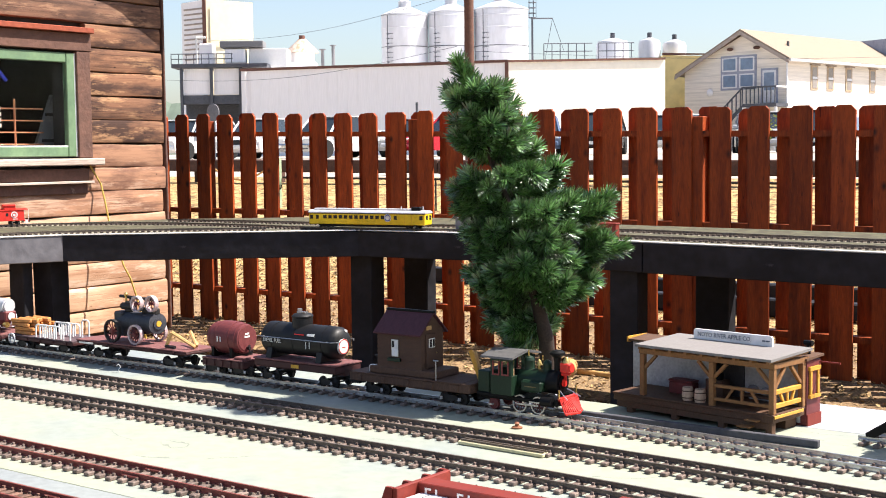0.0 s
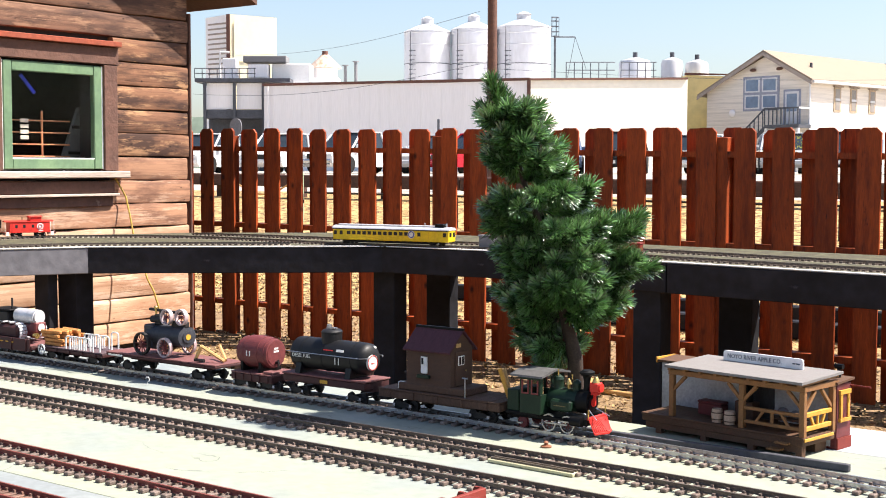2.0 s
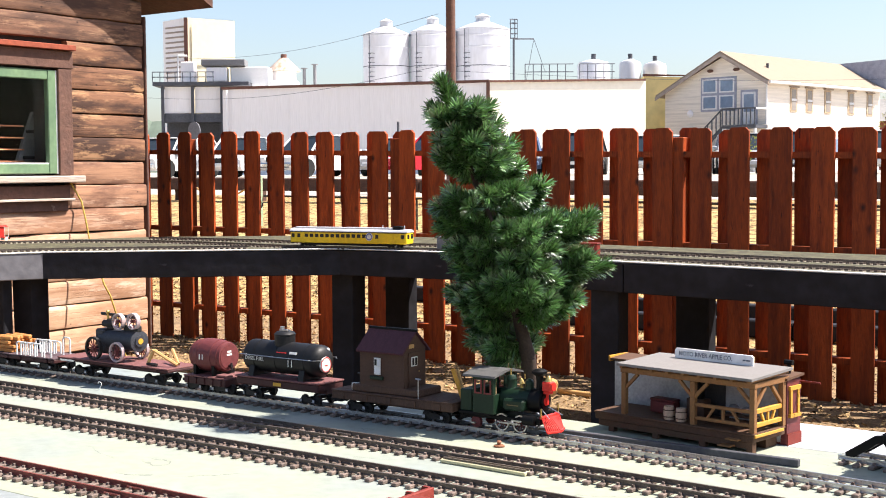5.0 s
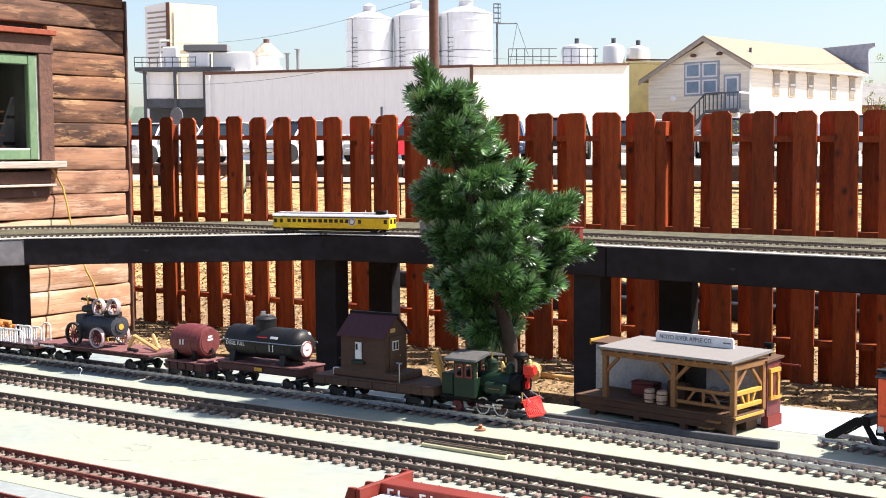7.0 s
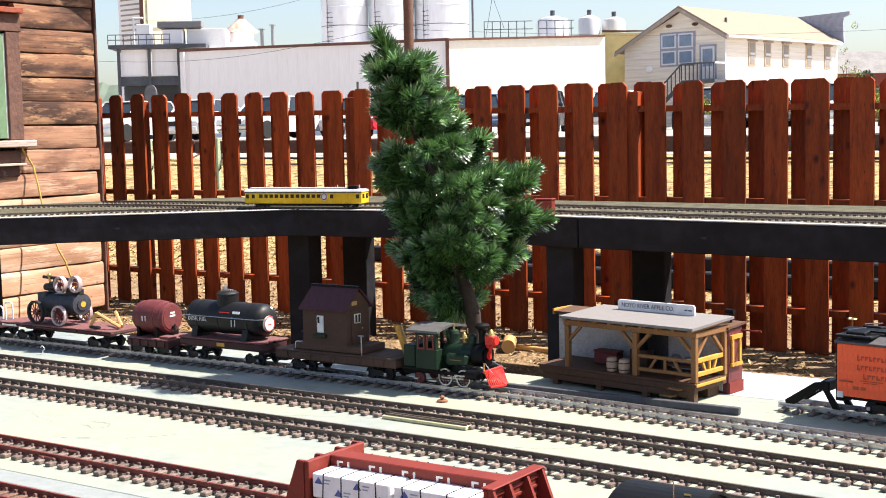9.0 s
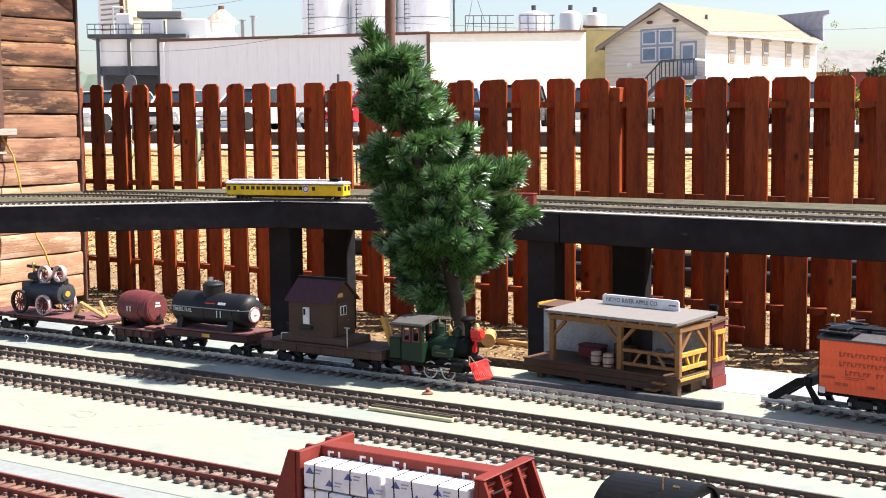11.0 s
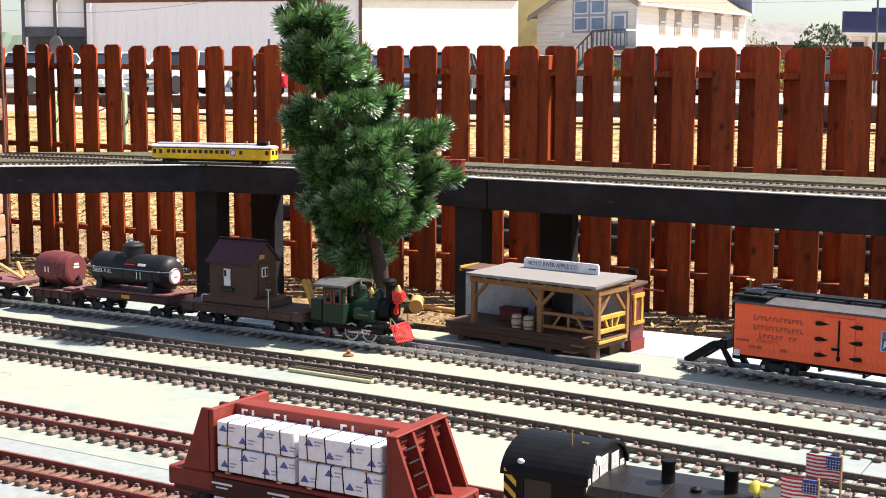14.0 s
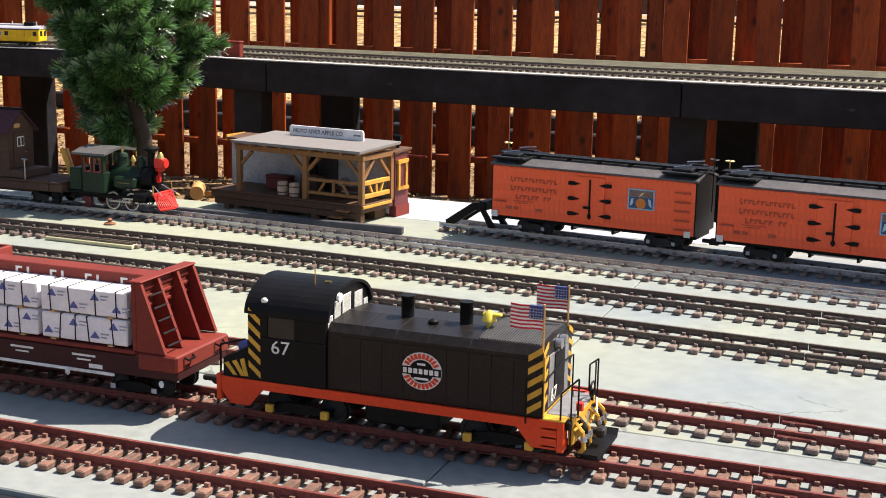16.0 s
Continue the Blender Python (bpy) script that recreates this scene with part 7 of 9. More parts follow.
    for side in (-1, 1):
        for lay in (0, 1):
            for k in range(2):
                x0 = -0.044 + k * 0.1065
                m = base @ pose(x0, side * 0.0285, 0.0616 + lay * 0.0330)
                b = thing("lumber_bundle", m, "white wrapped lumber bundle with blue triangle prints", "lumber bundle", "wrapped lumber")
                part("wrap", Geo().box(0.001, 0.1025, -0.0205, 0.0205, 0.002, 0.0325, 0.0015), wrap_white, b)
                part("bearer", Geo().box(0.012, 0.018, -0.021, 0.021, 0.0, 0.0019).box(0.080, 0.086, -0.021, 0.021, 0.0, 0.0019), pine, b)
                for q in range(4):
                    x = 0.012 + q * 0.026 + rnd.uniform(-0.003, 0.003)
                    z = 0.020 if (q + lay) % 2 else 0.008
                    y = side * 0.0207
                    part("triangle_print", Geo().prism([(x - 0.0055, z), (x + 0.0055, z), (x, z + 0.0085)], min(y, y + side * 0.0004), max(y, y + side * 0.0004)), print_blue, b)
                    part("word_print", Geo().box(x + 0.007, x + 0.016, min(y, y + side * 0.0004), max(y, y + side * 0.0004), z + 0.005, z + 0.0066).box(x + 0.007, x + 0.014, min(y, y + side * 0.0004), max(y, y + side * 0.0004), z + 0.001, z + 0.0024), mat("grey_print", (0.36, 0.36, 0.45), 0.6, bump=0) if "grey_print" not in bpy.data.materials else bpy.data.materials["grey_print"], b)
                for q in range(4):
                    x = 0.016 + q * 0.0235 + rnd.uniform(-0.007, 0.007)
                    lean = rnd.uniform(-0.0025, 0.0025)
                    part("strap", Geo().prism([(x - 0.0005, 0.0018), (x + 0.0005, 0.0018), (x + lean + 0.0005, 0.0331), (x + lean - 0.0005, 0.0331)], -0.0212, 0.0212), black_model, b)


lumber_car()

# ---- trains on the raised shelf ----
Z_UP = SHELF_Z + 0.0157


def yellow_railcar():
    c = thing("yellow_railcar", pose(-4.860, 5.850, Z_UP, 0, 0, 10.5), "yellow passenger railcar with a silver roof", "railcar")
    L, h = 0.385, 0.046
    part("body", Geo().box(-L, L, -h, h, 0.022, 0.088, 0.004), rail_yellow, c)
    part("roof", Geo().prism([(-h - 0.002, 0.0885)] + [((h + 0.002) * math.sin(radians(a)), 0.0885 + 0.018 * math.cos(radians(a))) for a in range(-80, 81, 20)] + [(h + 0.002, 0.0885)], -L - 0.003, L + 0.003, "yz"), silver, c, "silver arched roof")
    part("clerestory", Geo().box(-L + 0.02, L - 0.10, -0.020, 0.020, 0.104, 0.114, 0.003), silver, c)
    part("skirt", Geo().box(-L + 0.09, L - 0.09, -0.040, 0.040, 0.008, 0.0218, 0.002), black_model, c)
    for i in range(12):
        for s in (-1, 1):
            part("window", Geo().box(-0.285 + i * 0.035, -0.262 + i * 0.035, s * (h + 0.0004) - 0.0006, s * (h + 0.0004) + 0.0006, 0.055, 0.075), dark_window, c)
    for s in (-1, 1):
        for x in (-0.365, -0.325, 0.195, 0.360):
            part("window", Geo().box(x - 0.010, x + 0.010, s * (h + 0.0004) - 0.0006, s * (h + 0.0004) + 0.0006, 0.052, 0.075), dark_window, c)
        part("door_seam", Geo().box(0.255, 0.2565, s * (h + 0.0004) - 0.0006, s * (h + 0.0004) + 0.0006, 0.026, 0.086).box(0.300, 0.3015, s * (h + 0.0004) - 0.0006, s * (h + 0.0004) + 0.0006, 0.026, 0.086), yellow_stripe, c)
        part("herald", Geo().cyl((0.145, s * (h + 0.0002), 0.062), (0.145, s * (h + 0.0014), 0.062), 0.023, n=22), letter_white, c, "round white herald")
        part("herald_ring", Geo().ring((0.145, s * (h + 0.0014), 0.062), 0.017, 0.003, (0, 1, 0), 20, 4), print_blue, c)
        part("eave_line", Geo().box(-L, L, s * (h + 0.0008) - 0.0008, s * (h + 0.0008) + 0.0008, 0.083, 0.0875), dark_window, c)
    for e in (-1, 1):
        part("end_window", Geo().box(e * (L + 0.0004) - 0.0008, e * (L + 0.0004) + 0.0008, -0.034, -0.010, 0.052, 0.078).box(e * (L + 0.0004) - 0.0008, e * (L + 0.0004) + 0.0008, 0.010, 0.034, 0.052, 0.078), dark_window, c)
        coupler(c, e * L, e, 0.02)
        bogie(c, e * 0.29, black_model, 0.012, 0.056, 0.034)
    part("cooling_unit", Geo().box(0.285, 0.345, -0.024, 0.024, 0.103, 0.124, 0.004), black_model, c)
    part("horn", Geo().cyl((0.355, -0.01, 0.104), (0.355, -0.01, 0.128), 0.004, n=8).cyl((0.21, 0, 0.106), (0.21, 0, 0.128), 0.003, n=6), silver, c)


yellow_railcar()


def caboose():
    c = thing("red_caboose", pose(-7.285, 5.07, Z_UP, 0, 0, 70), "bright red caboose with a cupola", "caboose")
    L, h = 0.128, 0.044
    part("body", Geo().box(-L, L, -h, h, 0.024, 0.094, 0.002), model_red, c)
    part("roof", Geo().prism([(-h - 0.004, 0.0942), (h + 0.004, 0.0942), (0, 0.104)], -L - 0.028, L + 0.028, "yz"), model_red, c)
    part("cupola", Geo().box(0.005, 0.078, -0.036, 0.036, 0.0965, 0.124, 0.002), model_red, c)
    part("cupola_roof", Geo().prism([(-0.042, 0.1242), (0.042, 0.1242), (0, 0.132)], 0.0, 0.083, "yz"), model_red, c)
    for s in (-1, 1):
        for x in (-0.085, -0.035, 0.020):
            part("window", Geo().box(x - 0.008, x + 0.008, s * (h + 0.0004) - 0.0006, s * (h + 0.0004) + 0.0006, 0.056, 0.076), dark_window, c)
        part("herald", Geo().cyl((0.066, s * (h + 0.0002), 0.064), (0.066, s * (h + 0.0014), 0.064), 0.021, n=20), letter_white, c, "round white herald")
        part("herald_ring", Geo().ring((0.066, s * (h + 0.0014), 0.064), 0.012, 0.003, (0, 1, 0), 18, 4), model_red, c)
        part("side_print", Geo().box(0.055, 0.085, s * (h + 0.0004) - 0.0005, s * (h + 0.0004) + 0.0005, 0.034, 0.039), letter_white, c)
    for e in (-1, 1):
        part("end_porch", Geo().box(min(e * L, e * (L + 0.030)), max(e * L, e * (L + 0.030)), -h, h, 0.022, 0.028, 0.001), model_red, c)
        for s in (-1, 1):
            part("porch_rail", Geo().tube([(e * (L + 0.028), s * 0.040, 0.028), (e * (L + 0.028), s * 0.040, 0.094)], 0.0015, 5), letter_white, c)
            part("step", Geo().box(e * (L + 0.006), e * (L + 0.024), s * 0.044 - 0.004, s * 0.044 + 0.004, 0.006, 0.030), letter_white, c, "white end steps") if e > 0 else part("step", Geo().box(e * (L + 0.024), e * (L + 0.006), s * 0.044 - 0.004, s * 0.044 + 0.004, 0.006, 0.030), letter_white, c, "white end steps")
        bogie(c, e * 0.075, black_model, 0.011, 0.042, 0.033)
        coupler(c, e * (L + 0.03), e, 0.018)
    part("smoke_jack", Geo().cyl((-0.035, 0.01, 0.100), (-0.035, 0.01, 0.125), 0.003, n=8), black_model, c)


caboose()


def hopper():
    c = thing("black_hopper_car", pose(-7.34, 4.63, Z_UP, 0, 0, 89), "black ribbed coal hopper with white lettering bars", "hopper car")
    L, h = 0.245, 0.046
    part("body", Geo().prism([(-L, 0.060), (-L + 0.05, 0.036), (-0.06, 0.016), (0.06, 0.016), (L - 0.05, 0.036), (L, 0.060), (L, 0.108), (-L, 0.108)], -h, h), black_model, c)
    for i in range(11):
        for s in (-1, 1):
            x = -L + 0.012 + i * 0.0465
            part("rib", Geo().box(x - 0.003, x + 0.003, s * (h + 0.0022) - 0.002, s * (h + 0.0022) + 0.002, 0.042, 0.106, 0.0005), black_model, c)
    for s in (-1, 1):
        part("top_rail", Geo().box(-L - 0.002, L + 0.002, s * h - 0.004, s * h + 0.004, 0.1082, 0.113, 0.001), black_model, c)
        y = s * (h + 0.0046)
        for r, z in ((0, 0.096), (1, 0.086)):
            for i in range(7):
                x = (-0.07 if r else -0.11) + i * 0.036
                part("letter_bar", Geo().box(x - 0.008, x + 0.008, y - 0.0004, y + 0.0004, z - 0.004, z + 0.004), letter_white, c)
        part("herald", Geo().cyl((0.01, y - 0.0004, 0.060), (0.01, y + 0.0006 * s, 0.060), 0.018, n=20), letter_white, c, "round white herald")
        part("herald_core", Geo().cyl((0.01, y, 0.060), (0.01, y + 0.0012 * s, 0.060), 0.008, n=14), model_red, c)
        for i in range(4):
            part("letter_bar", Geo().box(-0.16 + i * 0.03, -0.145 + i * 0.03, y - 0.0004, y + 0.0004, 0.040, 0.047), letter_white, c)
    for e in (-1, 1):
        bogie(c, e * 0.175, black_model, 0.011, 0.046, 0.033)
        coupler(c, e * L, e, 0.018)
    part("centre_sill", Geo().box(-L, L, -0.010, 0.010, 0.018, 0.030, 0.001), black_model, c)


hopper()
# small switch stands on the shelf beside the tree
for x, y in ((-4.28, 5.99), (-3.27, 5.84)):
    s = thing("switch_box", pose(x, y, SHELF_Z + 0.0005, 0, 0, 5), "small weathered brick-red box beside the raised track", "box", "shelf boxes")
    part("box", Geo().box(-0.05, 0.05, -0.022, 0.022, 0, 0.075, 0.004), oxide if x > -4 else grey_timber, s)
    part("lid", Geo().box(-0.054, 0.054, -0.026, 0.026, 0.0752, 0.083, 0.003), oxide if x > -4 else grey_timber, s)

# ---- artificial pine tree ----
def pine_tree():
    needle = mat("glossy_green_needles", (0.040, 0.112, 0.026), 0.28, var=0.3, scale=14, bump=0, second=(0.17, 0.33, 0.105), amount=0.85, island=0.75, spec=0.9)
    nn, nl = needle.node_tree.nodes, needle.node_tree.links
    thin = nn.new("ShaderNodeBsdfTranslucent")
    thin.inputs["Color"].default_value = (0.15, 0.30, 0.08, 1)
    both = nn.new("ShaderNodeMixShader")
    both.inputs[0].default_value = 0.10
    nn["Principled BSDF"].inputs["Coat Weight"].default_value = 1.0
    nn["Principled BSDF"].inputs["Coat Roughness"].default_value = 0.25
    nl.new(nn["Principled BSDF"].outputs[0], both.inputs[1])
    nl.new(thin.outputs[0], both.inputs[2])
    nl.new(both.outputs[0], nn["Material Output"].inputs["Surface"])
    bark = mat("dark_trunk_wrap", (0.05, 0.035, 0.028), 0.9, var=0.3, scale=40, bump=0.4)
    t = thing("artificial_pine", pose(-1.392, 2.235, 0.0), "dense dark green artificial pine tree with bushy tips", "tree")
    rnd = random.Random(21)
    spine = [(0.0, 0.0, 0.0), (0.0, 0.0, 0.92), (0.008, -0.022, 1.024), (-0.003, -0.060, 1.147), (-0.020, -0.105, 1.286), (-0.052, -0.152, 1.428), (-0.060, -0.195, 1.528)]   # leans forward over the track

    def axis(z):
        for a, b in zip(spine, spine[1:]):
            if z <= b[2]:
                k = (z - a[2]) / (b[2] - a[2])
                return Vector(a).lerp(Vector(b), k)
        return Vector(spine[-1])
    g = Geo()
    rad = [0.018, 0.017, 0.016, 0.010, 0.007, 0.005, 0.003]
    for (a, b), (ra, rb) in zip(zip(spine, spine[1:]), zip(rad, rad[1:])):
        g.cyl(a, b, ra, rb, 10)
    part("trunk", g, bark, t, "dark trunk")

    def brush(g, a, b, bend, r, dens):
        """Needles set round a curved twig from a to b, dense and swept forward like a bottle brush."""
        a, b = Vector(a), Vector(b)
        L = (b - a).length
        mid = (a + b) / 2 + bend
        n = int(dens * L)
        pts = [a.lerp(mid, k).lerp(mid.lerp(b, k), k) for k in [i / 4 for i in range(5)]]
        for p, q in zip(pts, pts[1:]):
            g.cyl(p, q, 0.0026, 0.0022, 5, False)
        for i in range(n):
            k = rnd.random() ** 0.85
            p = a.lerp(mid, k).lerp(mid.lerp(b, k), k)
            d = ((mid - a) * (1 - k) + (b - mid) * k).normalized()
            u = d.orthogonal().normalized()
            w = d.cross(u)
            th = rnd.uniform(0, 2 * math.pi)
            out = u * math.cos(th) + w * math.sin(th)
            lean = rnd.uniform(0.6, 1.1) if k < 0.88 else rnd.uniform(0.7, 2.6)
            way = (out + d * lean + Vector((0, 0, 0.05))).normalized()
            ln = r * rnd.uniform(0.82, 1.12)
            side = way.cross(d)
            side = (side if side.length > 1e-6 else u).normalized() * 0.00145
            up = side.cross(way).normalized() * 0.0009
            p2 = p + way * ln * 0.8
            g.add([p - side, p + side, p2 + side * 0.8, p + way * ln, p2 - side * 0.8, p2 + up], [(0, 1, 2, 5, 4), (4, 5, 3), (5, 2, 3)])

    # how far the crown reaches to the two sides at each height of the bough tips
    LEFT = [(1.0, 0.13), (1.03, 0.145), (1.13, 0.156), (1.17, 0.122), (1.27, 0.107), (1.30, 0.12), (1.345, 0.098), (1.39, 0.063), (1.46, 0.034), (1.52, 0.02), (1.6, 0.02)]
    RIGHT = [(1.0, 0.03), (1.10, 0.06), (1.125, 0.228), (1.17, 0.205), (1.24, 0.24), (1.295, 0.232), (1.345, 0.198), (1.39, 0.128), (1.46, 0.124), (1.52, 0.087), (1.6, 0.02)]

    def table_at(tab, z):
        for (z0, r0), (z1, r1) in zip(tab, tab[1:]):
            if z <= z1:
                return r0 + (r1 - r0) * max(0, z - z0) / (z1 - z0)
        return tab[-1][1]

    def reach(z, a):
        k = 0.5 + 0.5 * math.cos(a - 0.58)
        return table_at(LEFT, z) * (1 - k) + table_at(RIGHT, z) * k
    z = 1.005
    row = 0
    while z < 1.515:
        wide = table_at(RIGHT, z) + table_at(LEFT, z)
        count = max(5, int(wide * 24))
        for k in range(count):
            a = 2 * math.pi * (k + 0.5 * (row % 2)) / count + rnd.uniform(-0.25, 0.25)
            rel = (math.degrees(a - 0.58) + 180) % 360 - 180
            tipz = z + rnd.uniform(-0.016, 0.016)
            if tipz < 1.105 and not (95 < rel or rel < -128):
                continue                                     # the trunk stands bare below the front boughs
            dx, dy = math.cos(a), math.sin(a)
            R = 0.93 * max(0.02, reach(z, a) - 0.014) * (rnd.uniform(0.86, 1.08) if k % 3 else rnd.uniform(0.52, 0.75))
            up = R * rnd.uniform(0.05, 0.55) if z > 1.06 else -R * 0.15
            c = axis(tipz)
            end = Vector((c.x + dx * R, c.y + dy * R, tipz))
            root = axis(max(1.06, tipz - up)).lerp(end, 0.15)
            g = Geo()
            brush(g, root, end, Vector((0, 0, -0.018 * rnd.random())), 0.034, 5600)
            for s in (-1, 1):
                f = rnd.uniform(0.30, 0.6)
                b0 = root.lerp(end, f)
                ang = a + s * rnd.uniform(0.5, 0.95)
                ln = 0.034 + R * rnd.uniform(0.10, 0.24)
                brush(g, b0, b0 + Vector((math.cos(ang) * ln, math.sin(ang) * ln, ln * rnd.uniform(-0.1, 0.7))), Vector((0, 0, -0.006)), 0.031, 5600)
            part("bough", g, needle, t)
        z += 0.050
        row += 1
    g = Geo()
    top = Vector(spine[-1])
    brush(g, axis(1.44), top + Vector((-0.016, 0, 0.040)), Vector((0.006, 0, 0)), 0.032, 5600)
    for dx, dy, dz in ((-0.022, 0.01, 0.050), (0.020, -0.02, -0.02), (0.055, 0.005, -0.010), (0.082, -0.005, -0.045)):
        brush(g, axis(1.47), axis(1.47) + Vector((dx, dy, dz + 0.03)), Vector((0, 0, 0)), 0.029, 5600)
    part("leader", g, needle, t, "upright top tuft")


pine_tree()

# ---- ground litter by the table: bark chips, a cut log ----
def litter():
    rnd = random.Random(5)
    chip = mat("sunlit_bark_chip", (0.40, 0.27, 0.12), 0.9, var=0.4, scale=30, bump=0.2, second=(0.08, 0.045, 0.03), amount=0.9, island=0.75)
    g = Geo()
    for i in range(34000):
        x, y = rnd.uniform(-8.6, 0.8), rnd.uniform(3.0, 8.6)
        if i >= 20000:
            x, y = rnd.uniform(-12.5, 0.5), rnd.uniform(8.6, 12.0)
        s = rnd.uniform(0.007, 0.024) * (1 if rnd.random() < 0.95 else 1.8)
        m = pose(x, y, rise(x, y) + 0.004 + s * 0.3, rnd.uniform(-38, 38), rnd.uniform(-38, 38), rnd.uniform(0, 360))
        k = rnd.uniform(0.3, 0.75)
        g.add([(-s, 0, 0), (-s * 0.2, -s * k, s * 0.15), (s, 0, 0), (s * 0.1, s * k, s * 0.2), (0, 0, -s * 0.12)], [(0, 1, 2, 3), (1, 0, 4), (2, 1, 4), (3, 2, 4), (0, 3, 4)], m)
    solid("bark_chips", g, chip, "scattered golden brown bark chips on dirt", "bark chips", kind="stuff")
    for x, y, r, L, a in ((-4.17, 6.95, 0.045, 0.10, -62), (-3.98, 6.99, 0.018, 0.16, -5)):
        lg = thing("cut_log", pose(x, y, r * 0.95, 0, 0, a), "short cut log lying on the bark", "log", "cut logs")
        part("log", Geo().cyl((-L, 0, 0), (L, 0, 0), r, r * 0.94, 14), pine, lg)


litter()

# ---- beyond the fence: kerb timbers, posts, parked cars ----
kerb = mat("sun_bleached_kerb_timber", (0.075, 0.042, 0.034), 0.85, var=0.3, scale=4, stretch=(1, 4, 4), bump=0.4, second=(0.115, 0.066, 0.052), amount=0.6)
xk = -34.0
kt = thing("timber_barrier", pose(0, 20.0, 0), "long dark timber barrier along the car park edge", "barrier", kind="structure")
while xk < 14:
    part("timber", Geo().box(xk, xk + 2.38, -0.14, 0.14, 0.94 - (xk + 10) * 0.006, 1.20 - (xk + 10) * 0.006, 0.02), kerb, kt)
    part("stub_post", Geo().box(xk + 0.2, xk + 0.42, 0.15, 0.35, 0.6, 1.12 - (xk + 10) * 0.006, 0.02), kerb, kt)
    xk += 2.40
for xa, ya, xb, yb, hh in ((-8.6, 10.705, 4.0, 11.15, 0.15), (-6.2, 10.02, 4.0, 10.22, 0.145)):
    dx_ = (Vector((xb, yb)) - Vector((xa, ya)))
    et = thing("edging_timber", pose(xa, ya, rise(xa, ya) + 0.005, 0, 0, math.degrees(math.atan2(dx_.y, dx_.x))), "dark landscape timbers lying on bark beyond the fence", "edging timber", "edging timbers")
    k_ = 0.0
    while k_ < dx_.length - 0.1:
        e_ = min(k_ + 2.43, dx_.length)
        part("timber", Geo().box(k_ + 0.01, e_, -0.07, 0.07, 0.0, hh, 0.012), black_timber, et)
        k_ = e_
green_post = mat("faded_green_post_paint", (0.30, 0.38, 0.24), 0.8, var=0.15, scale=6, bump=0.2, second=(0.36, 0.42, 0.3))
for x in (-16.85, -15.25):
    p = thing("green_post", pose(x, 16.0, rise(x, 16.0) - 0.05), "short faded green timber post in dry grass", "post", "green posts")
    part("shaft", Geo().box(-0.04, 0.04, -0.04, 0.04, 0, 0.90, 0.01), green_post, p)
    part("hook", Geo().tube([(0.038, -0.02, 0.36), (0.08, -0.02, 0.40), (0.08, -0.02, 0.44)], 0.012, 5), dark_iron, p)
bar = thing("pipe_rail", pose(0, 16.05, 0), "thin dark pipe rail on low stakes", "rail", kind="structure")
part("pipe", Geo().cyl((-15.2, 0, 0.99), (9.0, 0, 0.84), 0.018, n=6), dark_iron, bar)
for x in range(-15, 10, 3):
    part("stake", Geo().cyl((x, 0, 0.3), (x, 0, 0.98 - (x + 15.2) * 0.0062), 0.014, n=6), dark_iron, bar)
rope2 = thing("slack_rope", pose(-16.05, 16.0, 1.05), "pale slack rope between the green posts", "rope")
part("strand", Geo().tube([(-0.7 + 0.14 * i, -0.1, 0.12 - 0.22 * math.sin(math.pi * i / 10)) for i in range(11)], 0.016, 5), pine, rope2)

BG = Matrix.Rotation(radians(36.5), 4, 'Z')       # view axes: x right, y ahead
tyre = mat("tyre_rubber", (0.02, 0.02, 0.02), 0.8, var=0.2, scale=10, bump=0.1)
rim_m = mat("alloy_rim", (0.55, 0.55, 0.56), 0.3, metal=0.8, var=0.1, scale=10, bump=0)
car_glass = mat("tinted_car_glass", (0.03, 0.04, 0.05), 0.08, var=0.1, scale=3, bump=0)
lamp_glass = mat("clear_lamp", (0.75, 0.75, 0.72), 0.15, var=0.05, scale=10, bump=0)
chrome = mat("chrome", (0.75, 0.75, 0.76), 0.15, metal=1.0, var=0.05, scale=10, bump=0)
CAR_PAINT = {}


